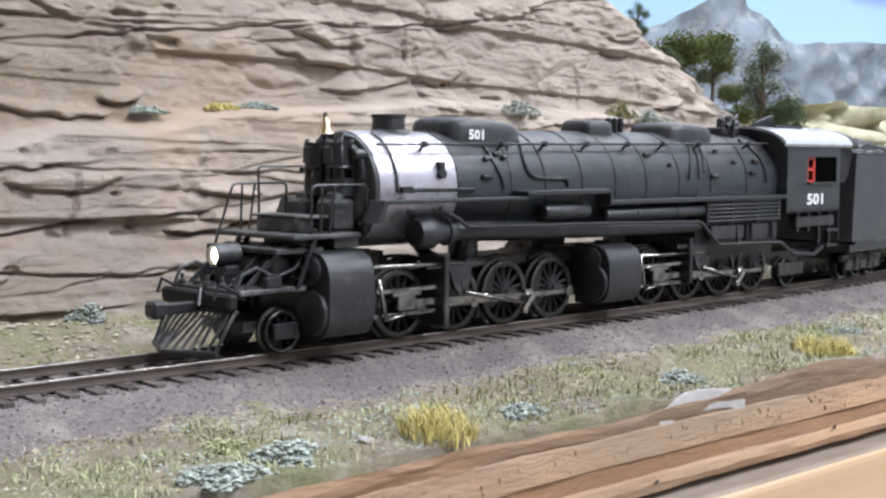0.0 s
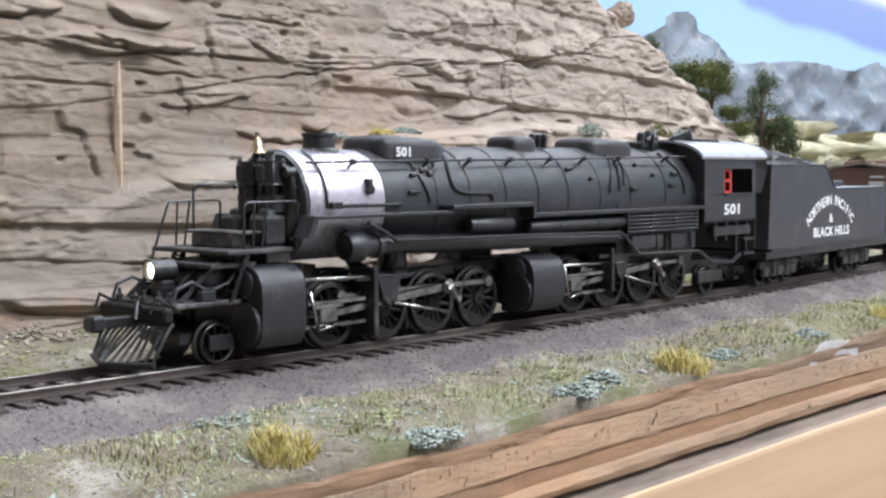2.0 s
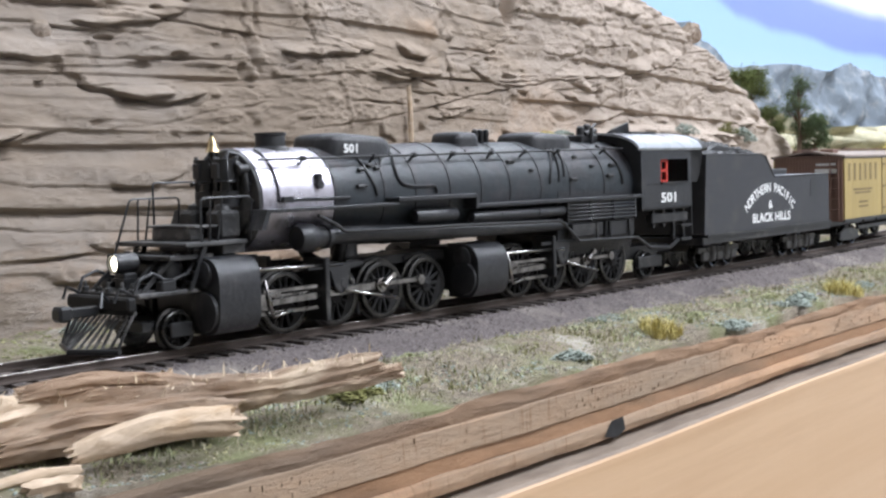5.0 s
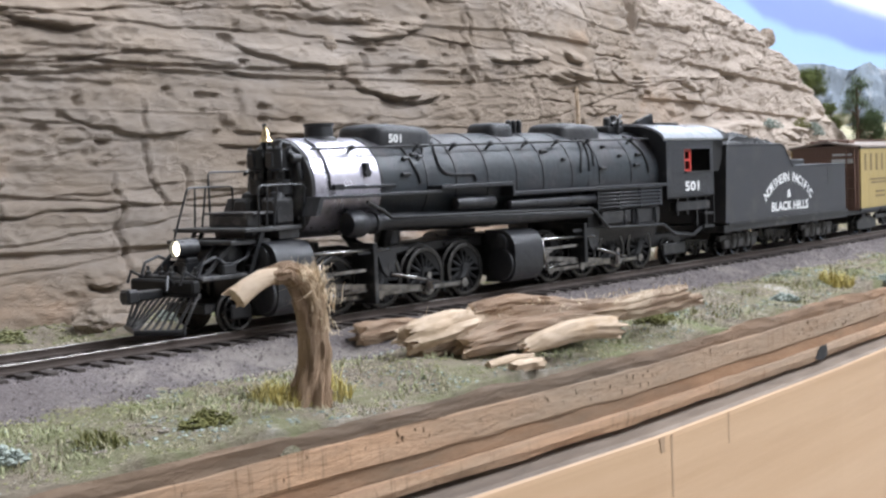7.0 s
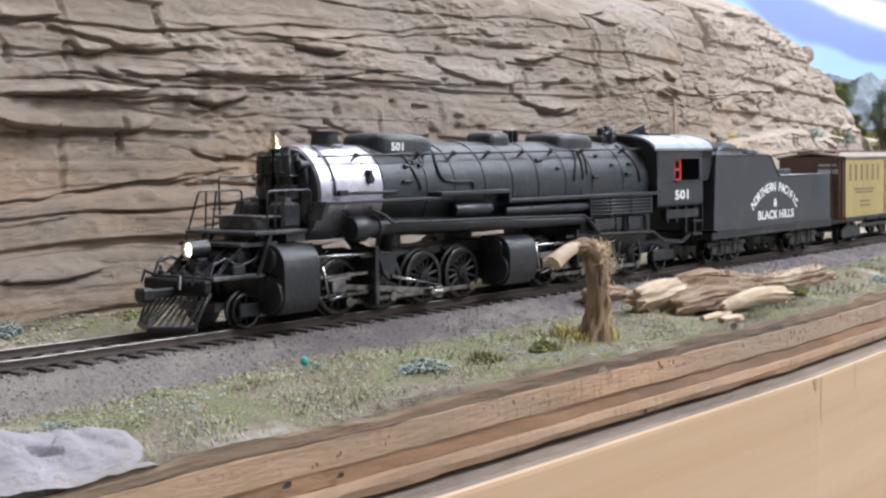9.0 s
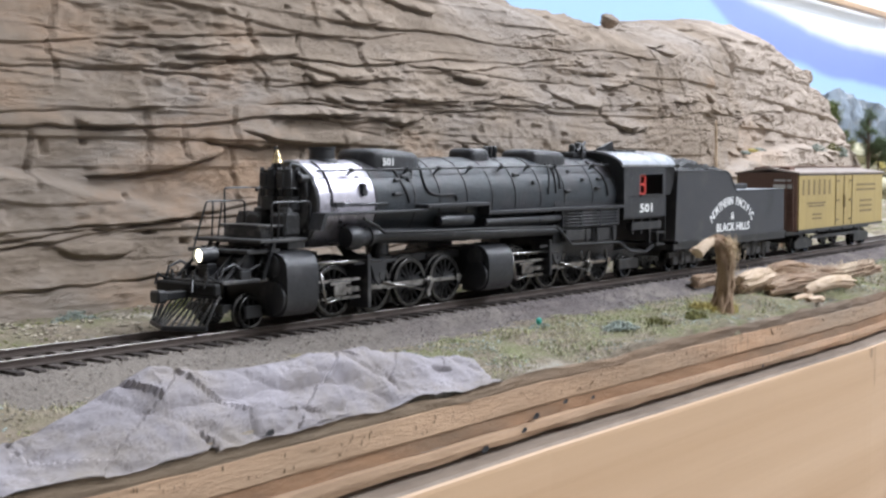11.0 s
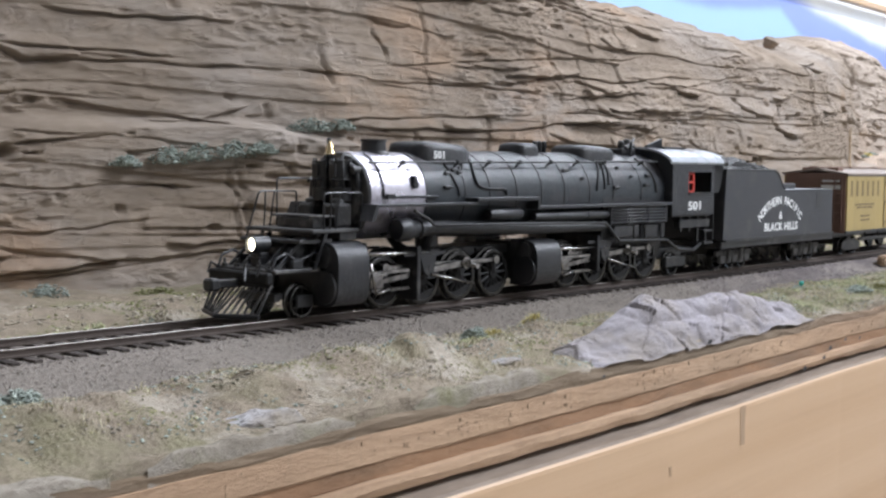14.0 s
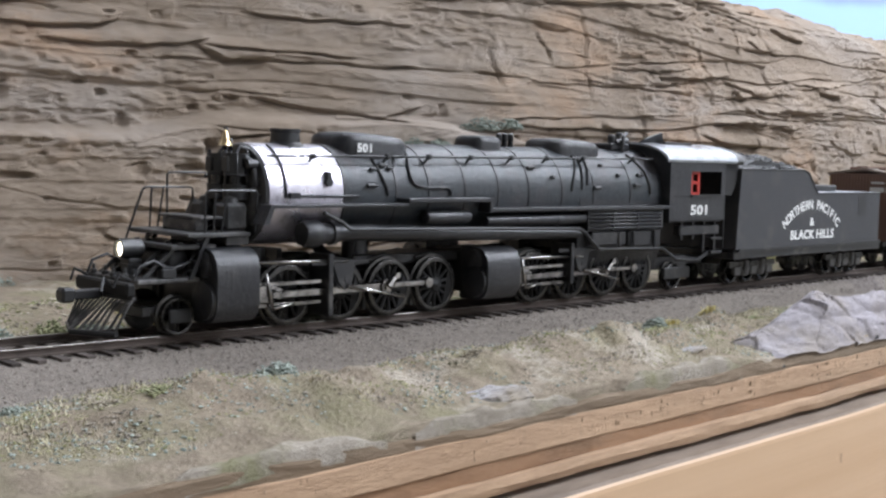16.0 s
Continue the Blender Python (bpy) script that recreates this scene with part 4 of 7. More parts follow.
blades("static_grass", p, rng.uniform(0.8, 2.4, len(p)), M_FUZZ, "short pale green static grass", "grass", 614, 1.3, 0.16)
p = scatter(2600, -70, -38, -300, 320, 619, 0.3)
blades("static_grass", p, rng.uniform(1.2, 3.0, len(p)), M_GREEN, "short green static grass", "grass", 620, 1.1, 0.14)
p = scatter(9000, -82, -34, -1000, 320, 615, 0.25)
blades("static_grass", p, rng.uniform(0.8, 2.4, len(p)), M_PALESTRAW, "short straw-coloured static grass", "grass", 616, 1.3, 0.13)
p = scatter(6000, -80, -34, -1000, 320, 623, 0.42)
crumbs("plaster_crumbs", p, rng.uniform(0.25, 0.85, len(p)), M_CRUST, "pale grey plaster crumbs along the bank", "grit", 624, 0.6)
p = scatter(14000, -16, 15, -1000, 330, 621, -0.6)
crumbs("ballast_lumps", p, rng.uniform(0.2, 0.45, len(p)), M_DARKSTONES, "dark clumped ballast at the tie ends", "gravel", 622, 0.8)
p = scatter(30000, -38, 23, -1000, 330, 617)
p[:, 2] += 0.05
crumbs("ballast_stones", p, rng.uniform(0.18, 0.45, len(p)), M_STONES, "grey-brown ballast gravel", "gravel", 618, 0.8)


def rock(x, y, z, sx, sy, sz, material, label, seed, name="rock", bump=0.24, cuts=22):
    """A broken stone: a ball cut by flat planes, with a rough skin."""
    g = np.random.default_rng(seed * 7 + 1)
    bm = bmesh.new()
    bmesh.ops.create_icosphere(bm, subdivisions=5, radius=1.0)
    nrm = g.normal(0, 1, (cuts, 3))
    nrm /= np.linalg.norm(nrm, axis=1)[:, None]
    hh = g.uniform(0.62, 0.95, cuts)
    off = Vector((seed * 3.1, seed * 1.7, 0))
    for v in bm.verts:
        d = nrm @ np.array(v.co)
        k = min([1.0] + [h / q for h, q in zip(hh, d) if q > 0.05])
        k *= 1 + bump * noise.fractal(v.co * 2.2 + off, 1.0, 2.0, 5) * 0.6
        v.co = Vector((v.co.x * sx * k, v.co.y * sy * k, v.co.z * sz * k)) * 0.001
    me = bpy.data.meshes.new(name)
    bm.to_mesh(me)
    bm.free()
    me.materials.append(material)
    ob = new(name, me)
    ob.matrix_basis = pose(x * 0.001, y * 0.001, z * 0.001)
    return tagged(ob, label, "rock")


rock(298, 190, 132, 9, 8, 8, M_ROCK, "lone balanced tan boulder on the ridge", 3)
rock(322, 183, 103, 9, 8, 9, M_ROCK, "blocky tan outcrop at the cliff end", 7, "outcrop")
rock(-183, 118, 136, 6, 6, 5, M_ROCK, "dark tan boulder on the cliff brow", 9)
rock(-247.6, 92, 89, 4.0, 4, 4.0, M_ROCK, "round concretion stuck in the cliff", 11, bump=0.1, cuts=3)
rock(-745, -63, gz(-745, -63) + 0.4, 8.0, 2.2, 1.1, M_GREYROCK, "long pale flat stone lying on the bank", 13)


def build_outcrop(name, x0, x1, xs, crest, deep, seed, label):
    """A cast plaster outcrop: a broken face rising from the sawn edge to a crest, then falling back to the soil."""
    gx = np.arange(x0, x1, 0.8)
    t = np.linspace(0, 1, 64)[:, None]
    top = np.interp(gx, xs, crest) + 1.0 * fbm(gx / 13, 0.3, seed, 3)
    end = smooth(0, 12, gx - x0) * smooth(0, 12, x1 - gx)
    up = smooth(0.0, 0.55, t) ** 0.8
    zz = np.where(t < 0.55, -12 + (top[None] + 12) * up, top[None] + (-11.5 - top[None]) * smooth(0.55, 1.0, t))
    yy = edge_line(gx)[None] - 0.6 + deep * t + 0 * zz
    xx = np.broadcast_to(gx[None], zz.shape)
    # facets: cut by slanting planes, with thin cracks between
    q = xx / 30 + zz / 14 + 0.5 * vnoise(xx / 22, yy / 14, seed + 2)
    k = np.floor(q)
    face = 1.1 * (lattice(k, np.floor(xx / 26 - zz / 14), seed + 4) - 0.5) + 1.1 * (q - k - 0.5) * (lattice(k, k * 0, seed + 5) - 0.4)
    crack = np.exp(-(np.minimum(q - k, 1 - (q - k)) / 0.03) ** 2) * smooth(0.0, 0.4, vnoise(xx / 9, yy / 6, seed + 6))
    rough = 0.34 * fbm(xx / 6, yy / 4 + zz / 4, seed + 7, 4) + 0.9 * np.abs(vnoise((xx + 2 * zz) / 11, (zz - yy) / 4, seed + 9)) + 2.2 * np.abs(vnoise(xx / 30, zz / 12 + yy / 14, seed + 8))
    push = (1.5 * face + rough - 1.4 * crack) * end
    zz = zz + push * 0.8 - 3.5 * (1 - end)
    yy = np.maximum(yy - push * 0.7, edge_line(gx)[None] - 0.9) + 7 * (1 - end)
    v = np.stack([xx, yy, zz], -1)
    ob = link_mesh(name, v.reshape(-1, 3), grid_faces(*v.shape[:2]), M_LAVENDER)
    return tagged(ob, label, "rock")


build_outcrop("outcrop", -728, -618, [-728, -714, -700, -677, -664, -650, -632, -618], [-10, -7.0, -3.0, 4.6, 2.5, 1.2, 0.5, -1], 26, 61, "pale lavender-grey plaster outcrop with cracks at the edge")
build_outcrop("outcrop", -668, -556, [-668, -640, -618, -600, -580, -556], [-3, 0.5, 1.2, -0.5, -4, -9.5], 22, 67, "grey plaster outcrop with turf on its back")
def plaster_run(x0, x1, deep, seed, material, label):
    """A thin uneven sheet of spilt plaster along the sawn edge."""
    gx = np.arange(x0, x1, 0.9)
    t = np.linspace(0, 1, 22)[:, None]
    end = smooth(0, 9, gx - x0) * smooth(0, 9, x1 - gx)
    wide = (deep * (0.55 + 0.6 * np.abs(fbm(gx / 17, 0.2, seed, 3)))) * end
    yy = edge_line(gx)[None] + 0.2 + t * wide[None]
    xx = np.broadcast_to(gx[None], yy.shape)
    lift = (0.9 + 0.7 * fbm(xx / 7, yy / 4, seed + 2, 4)) * np.sin(np.pi * np.clip(t * 0.85 + 0.12, 0, 1)) * end[None]
    zz = np.maximum(ground_z(xx, yy), -10.4) - 0.5 * t ** 3 + lift - 1.5 * (1 - end)[None]
    v = np.stack([xx, yy, zz], -1)
    skirt = v[:1].copy()
    skirt[..., 2] -= 4.0
    v = np.concatenate([skirt, v], 0)
    return tagged(link_mesh("plaster_run", v.reshape(-1, 3), grid_faces(*v.shape[:2]), material, shade=True), label, "plaster")


plaster_run(62, 94, 1.2, 1301, M_LIME, "white spilt plaster along the sawn edge")
plaster_run(-800, -742, 4.0, 1311, M_CRUST, "pale plaster skin on the bank")
plaster_run(-876, -820, 3.0, 1313, M_CRUST, "grey plaster skin on the bank")
plaster_run(-940, -884, 5.0, 1315, M_CRUST, "pale plaster skin on the bank")
g = np.random.default_rng(1900)
for k in range(14):
    x = g.uniform(-660, -575)
    y = float(edge_line(x)) + g.uniform(16, 24)
    bush(x, y, gz(x, y) + 0.4, g.uniform(4, 8), g.uniform(2, 4), 120, (M_FUZZ, M_PALESTRAW)[k % 2], "pale turf clump on the outcrop", 1900 + k, (0.2, 0.5))
rock(-800, -60, -13, 18, 8, 6, M_GREYROCK, "rounded grey-tan rock on the bank", 21, "outcrop")
rock(-838, -66, -11, 15, 8, 5, M_GREYROCK, "low grey rock on the bank", 37, "outcrop")
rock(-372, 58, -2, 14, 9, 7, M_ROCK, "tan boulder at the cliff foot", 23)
rock(-430, 52, -3, 12, 7, 5, M_PALE, "pale rough boulder beside the track", 25)
rock(-888, -18, gz(-888, -18) + 0.4, 1.6, 1.2, 1.0, M_PALE, "small pale pebble beside the track", 27, "pebble")
rock(-12, -52, gz(-12, -52) + 0.3, 2.4, 1.8, 1.2, M_GREYROCK, "small grey stone in the grass", 29, "stone")
rock(-497, -43, -4.6, 1.1, 1.1, 1.2, M_TEAL, "tiny teal bead in the grass", 31, "bead", 0.05, 3)


def limb(name, pts, radii, material, label, category, seed, n=36, rough=0.42):
    """A gnarled branch: a tube with ridges along the grain; ends closed in pale wood."""
    # refine the line
    P = [Vector(p) for p in pts]
    fine, rad = [], []
    for i in range(len(P) - 1):
        for k in range(8):
            u = k / 8
            fine.append(P[i].lerp(P[i + 1], u))
            rad.append(radii[i] + (radii[i + 1] - radii[i]) * u)
    fine.append(P[-1])
    rad.append(radii[-1])
    s = Shape()
    s.tube([tuple(p) for p in fine], rad, n, caps=False)
    out = []
    for q, v in enumerate(s.v):
        c, a = fine[q // n], q % n
        f_ = 1 + rough * noise.noise(Vector((3 * math.cos(a * 6.283 / n) + seed, 3 * math.sin(a * 6.283 / n), q // n * 0.10))) + 0.6 * rough * noise.noise(Vector((8 * math.cos(a * 6.283 / n), 8 * math.sin(a * 6.283 / n) + seed, q // n * 0.22)))
        out.append(tuple(c + (Vector(v) - c) * f_))
    m = len(fine)
    for ring, nb in ((0, 1), (m - 1, m - 2)):
        ax = (fine[ring] - fine[nb]).normalized()
        for a in range(n):
            q = noise.noise(Vector((4 * math.cos(a * 6.283 / n) + seed * 2, 4 * math.sin(a * 6.283 / n), ring + 0.5)))
            out[ring * n + a] = tuple(Vector(out[ring * n + a]) + ax * q * rad[ring] * 1.3)
    s.v = out
    me_ob = s.link(name, material)
    tagged(me_ob, label, category)
    for ring, sgn in ((0, 1), (m - 1, -1)):
        s2 = Shape()
        vs = out[ring * n:(ring + 1) * n]
        c = Vector(fine[ring]) + (Vector(fine[1 if ring == 0 else m - 2]) - Vector(fine[ring])).normalized() * 0.4
        s2.add(vs + [tuple(c)], [(i, (i + 1) % n, n) for i in range(n)])
        s2.link("broken_end", M_CUTWOOD, me_ob, "pale broken wood end")
    return me_ob


limb("log", [(-352, -48, -4.5), (-336, -53, -1.8), (-318, -57, -1.2), (-300, -62, -1.8), (-288, -66, -1.5), (-276, -71, 0.6), (-266, -74, 1.8)], [4.8, 5.2, 4.8, 4.2, 3.0, 2.6, 2.2], M_WOOD, "weathered brown driftwood log lying on the bank", "log", 1)
limb("log", [(-345, -58, -5), (-330, -62, -3.6), (-312, -66, -3.6), (-300, -68, -4)], [3.2, 3.6, 3.2, 2.4], M_WOOD, "split driftwood log under the larger one", "log", 4)
limb("branch", [(-337, -71, -5.6), (-332, -73, -4.2), (-324, -75, -2.8), (-316, -77, -2.6), (-309, -79, -3.2)], [1.8, 2.5, 2.7, 2.7, 2.9], M_CUTWOOD, "pale peeled branch lying before the log", "branch", 7, rough=0.12)
limb("branch", [(-350, -26, -3.4), (-340, -27, -3.0), (-331, -29, -3.4)], [2.6, 2.9, 2.4], M_WOOD, "short brown branch beside the track", "branch", 8)
limb("twig", [(-352, -72, -7.6), (-344, -73, -7.0), (-337, -74, -7.4)], [0.9, 1.0, 0.8], M_CUTWOOD, "pale twig lying near the edge", "twig", 9, 10)
limb("twig", [(-349, -77, -8.2), (-344, -78.5, -7.8), (-341, -80, -8.0)], [1.3, 1.4, 1.2], M_CUTWOOD, "stubby pale twig near the edge", "twig", 10, 10)
limb("twig", [(-299, -45, -8), (-298.6, -44.5, -3), (-298.8, -44.2, 1.4)], [0.9, 0.9, 1.0], M_CUTWOOD, "short upright pale twig beside the log", "twig", 11, 10)
limb("twig", [(-98, 42, -4), (-97, 42, -1), (-95, 42, 2)], [0.8, 0.9, 0.7], M_CUTWOOD, "small pale twig behind the track", "twig", 12, 8)
limb("twig", [(-78, 96, -6), (-77, 97, 30), (-76, 98, 55), (-75.5, 98.5, 78)], [1.5, 1.4, 1.2, 0.9], M_CUTWOOD, "thin dry stick standing before the cliff", "stick", 13, 8)
stump = limb("bent_stump", [(-400, -62, -10), (-399, -63, -2), (-399.5, -64, 6), (-400.5, -64.5, 12), (-402.5, -64, 17), (-405.5, -63, 19.0), (-409.5, -62, 18.4), (-413.5, -61, 16.4), (-416.5, -60.4, 14.6)], [4.6, 3.5, 3.2, 3.1, 2.9, 2.2, 1.7, 1.9, 2.2], M_STUMP, "bent brown root stump with frayed pale fibres", "stump", 14, 36, 0.34)
fib = []
g = np.random.default_rng(91)
for k in range(620):
    u = g.uniform(0, 1) ** 0.45
    side = 3.0 if g.uniform() < 0.6 else -1.5
    fib.append((-400.0 - 4.5 * max(0, u - 0.6) * 2 + side * g.uniform(0.3, 1.1), -65.5 + g.normal(0, 1.8), 2 + 16.5 * u))
fr = blades("fray", fib, g.uniform(1.2, 5.5, len(fib)), M_FIBRE, "pale frayed wood fibres", "", 92, 1.9, 0.13)
fr.parent = stump
tip = Shape()
tip.tube([(-407.5, -62.6, 18.9), (-411, -62, 18.0), (-414.5, -61.4, 16.3), (-417, -60.8, 14.5)], [1.5, 2.0, 2.2, 2.4], 14)
tip.link("torn_tip", M_CUTWOOD, stump, "pale torn wood at the bent tip")
limb("split_billet", [(-357, -50, -2.5), (-349, -52, -1.2), (-340, -54, 0.2), (-331, -55, 1.0)], [3.6, 4.2, 3.8, 1.6], M_CUTWOOD, "pale split billet of wood on the log pile", "log", 21, rough=0.3)
limb("branch", [(-338, -55, 3.0), (-326, -57, 4.0), (-314, -59, 3.0), (-304, -62, 1.6)], [1.6, 2.0, 1.8, 1.0], M_WOOD, "dark brown branch lying along the log", "branch", 23)
limb("branch", [(-290, -66, -2.6), (-280, -70, -1.6), (-270, -73, -1.4), (-262, -76, -0.6)], [2.0, 2.2, 1.9, 1.5], M_WOOD, "forked brown branch end on the bank", "branch", 25)
fib = []
for k in range(170):
    u = g.uniform(0, 1)
    fib.append((-352 + 88 * u, -52 - 22 * u + g.normal(0, 2.5), 0.5 + g.uniform(0, 3.0)))
fr = blades("bark_shreds", fib, g.uniform(1.0, 3.6, len(fib)), M_FIBRE, "pale bark shreds over the logs", "bark shreds", 93, 1.7, 0.16)
# a small pale disc leaning behind the track
s = Shape()
s.lathe("y", (0, 0, 0), [(-0.6, 3.0), (-0.6, 4.6), (0.6, 4.6), (0.6, 3.0), (-0.6, 3.0)], 20)
for k in range(4):
    a = math.pi * k / 4
    s.tube([(3.4 * math.cos(a), 0, 3.4 * math.sin(a)), (-3.4 * math.cos(a), 0, -3.4 * math.sin(a))], 0.4, 6)
disc = s.link("wagon_wheel", M_PALE)
disc.matrix_basis = pose(-0.0955, 0.041, gz(-95, 41) * 0.001 + 0.0045, 14, 0, 30)
tagged(disc, "small weathered wagon wheel leaning in the scrub", "wheel")


def tree(x, y, z, h, r, seed, material, label):
    """Trunk, limbs and a ragged crown of small leaf clumps."""
    g = np.random.default_rng(seed)
    t = thing_empty("tree", label, "tree")
    s = Shape()
    s.tube([(x, y, z - 4), (x + 0.6, y, z + h * 0.4), (x - 0.4, y, z + h * 0.9)], [h * 0.035, h * 0.025, h * 0.01], 8)
    tips = []
    for k in range(16):
        a, q = g.uniform(0, 2 * np.pi), g.uniform(0.25, 0.95)
        rr = r * (1 - 0.55 * abs(q - 0.45)) * g.uniform(0.5, 1.0)
        tip = (x + rr * math.cos(a), y + rr * math.sin(a), z + h * q + rr * 0.25)
        s.tube([(x, y, z + h * q * 0.8), tip], [h * 0.014, h * 0.004], 5)
        tips.append(tip)
    s.link("trunk", M_BARK, t)
    pts, sz = [], []
    for tip in tips + [(x, y, z + h * 0.9), (x, y, z + h)]:
        m = 300
        d = g.normal(0, 1, (m, 3)) * np.array([r * 0.22, r * 0.22, r * 0.20])
        pts.append(np.array(tip)[None] + d)
    pts = np.concatenate(pts)
    cr = crumbs("crown", pts, g.uniform(0.5, 1.3, len(pts)) * r * 0.05, material, "", "", seed, 0.6)
    cr.parent = t
    return t


def thing_empty(name, label, category):
    ob = new(name)
    ob.empty_display_size = 0.01
    return tagged(ob, label, category)


for k, (x, y, z, h, r, m) in enumerate(((410, 222, 78, 30, 17, M_LEAF2), (442, 222, 78, 34, 14, M_LEAF2), (417, 169, 44, 58, 12, M_LEAF), (429, 163, 40, 34, 13, M_LEAF), (396, 240, 96, 34, 6, M_LEAF), (372, 196, 84, 16, 6, M_LEAF), (436, 200, 56, 26, 10, M_LEAF2))):
    tree(x, y, z, h, r, 700 + k, m, "small dark green foam-leaved model tree" if m is M_LEAF else "olive-green foam-leaved model tree")
for k in range(26):
    g = np.random.default_rng(800 + k)
    x = 430 + k * 38 + g.uniform(-12, 12)
    y = g.uniform(300, 470)
    bush(x, y, 30 + 0.13 * (y - 300), g.uniform(14, 30), g.uniform(9, 20), 170, (M_SCRUB, M_PALE, M_SAGE, M_STRAW)[k % 4], "pale scrub bush on the far slope", 800 + k, (1.0, 2.6))


# ---- the train (lengths in mm from the leading axle, rail top at 0) ----
BZ = 35.5          # height of the boiler's axis
DRIVERS = [[34.0, 52.4, 70.8, 89.2], [133.3, 151.7, 170.1, 188.5]]
WHEEL_R, SMALL_R, CRANK = 8.3, 4.8, 4.9
ROLLING = []       # (object, x, z, radius) to be turned by motions()
RODS = []          # (object, kind, data)


def thing(name, label, category, group=""):
    ob = new(name)
    ob.empty_display_size = 0.01
    return tagged(ob, label, category, group)


def xprism(s, outline, x0, x1):
    """An outline in y and z, drawn out from x0 to x1."""
    n = len(outline)
    p = [(x0, y, z) for y, z in outline] + [(x1, y, z) for y, z in outline]
    f = [(i, (i + 1) % n, n + (i + 1) % n, n + i) for i in range(n)] + [tuple(range(n - 1, -1, -1)), tuple(range(n, 2 * n))]
    return s.add(p, f, True)


def text_mesh(word, size):
    cu = bpy.data.curves.new("letters", "FONT")
    cu.body, cu.size, cu.align_x, cu.align_y = word, size, "CENTER", "BOTTOM_BASELINE"
    cu.resolution_u = 2
    ob = bpy.data.objects.new("letters", cu)
    scene.collection.objects.link(ob)
    me = bpy.data.meshes.new_from_object(ob.evaluated_get(bpy.context.evaluated_depsgraph_get()))
    v = [tuple(p.co) for p in me.vertices]
    f = [tuple(p.vertices) for p in me.polygons]
    bpy.data.objects.remove(ob)
    bpy.data.meshes.remove(me)
    return v, f


def letters(s, word, size, x, y, z, turn=0.0, wide=1.0, bold=0.0):
    """Lettering on a side that faces -y, its baseline's middle at x, z."""
    v, f = text_mesh(word, size)
    c, sn = math.cos(radians(turn)), math.sin(radians(turn))
    for k, (dx, dz) in enumerate(((0, 0), (bold, 0), (0, bold), (bold, bold)) if bold else ((0, 0),)):
        s.add([(x + wide * (a + dx) * c - (b + dz) * sn, y - 0.004 * k, z + (a + dx) * sn + (b + dz) * c) for a, b, _ in v], f)


def wheel(name, parent, x, z, r, y, spokes, crank=0.0, side=-1, label="", arm=False):
    """One wheel, built round its own axle centre; side -1 faces the camera's side."""
    hub = new(name)
    hub.empty_display_size = 0.002
    hub.parent = parent
    hub.matrix_basis = pose(x * 0.001, 0, z * 0.001)
    y0, y1 = side * (y - 2.6), side * y
    s = Shape()
    prof = [(y0, r * 0.82), (y0, r + 0.75), (y0 + side * 0.7, r + 0.7), (y0 + side * 0.9, r), (y1, r - 0.05), (y1 + side * 0.15, r - 0.3), (y1, r * 0.83), (y1 - side * 0.5, r * 0.82), (y0, r * 0.82)]
    s.lathe("y", (0, 0, 0), prof, 40)
    tyre = s.link("tyre", M_TYRE, hub, "worn steel tyre")
    s = Shape()
    s.lathe("y", (0, 0, 0), [(y0, 0.01), (y0, r * 0.26), (y1 + side * 0.35, r * 0.24), (y1 + side * 0.5, r * 0.14), (y1 + side * 0.5, 0.01)], 20)
    for k in range(spokes):
        w = 2 * math.pi * k / spokes
        s.tube([(math.cos(w) * r * 0.2, y1 - side * 0.7, math.sin(w) * r * 0.2), (math.cos(w) * r * 0.86, y1 - side * 0.7, math.sin(w) * r * 0.86)], [r * 0.075, r * 0.05], 6)
    if crank:
        ring = [(math.cos(w) * r * 0.84, math.sin(w) * r * 0.84) for w in np.linspace(math.pi * 0.72, math.pi * 1.28, 9)]
        s.prism(ring, y1 - side * 1.2, y1 - side * 0.25)
        s.tube([(crank, y1 - side * 0.8, 0), (crank, y1 + side * 2.4, 0)], 1.4, 12)
        s.tube([(0, y1 - side * 0.4, 0), (crank, y1 - side * 0.4, 0)], 1.5, 8)
    s.link("spokes", M_DEEPBLACK, hub)
    if arm:
        s = Shape()
        s.tube([(crank, y1 + side * 2.2, 0), (crank, y1 + side * 5.2, 0)], 1.1, 12)
        s.tube([(crank, y1 + side * 4.9, 0), (crank * 0.55, y1 + side * 4.9, -crank * 0.75)], [1.3, 0.8], 8)
        s.tube([(crank * 0.55, y1 + side * 4.4, -crank * 0.75), (crank * 0.55, y1 + side * 5.8, -crank * 0.75)], 0.9, 10)
        s.link("return_crank", M_STEEL, hub, "bright steel return crank")
    ROLLING.append((hub, x, z, r))
    return hub


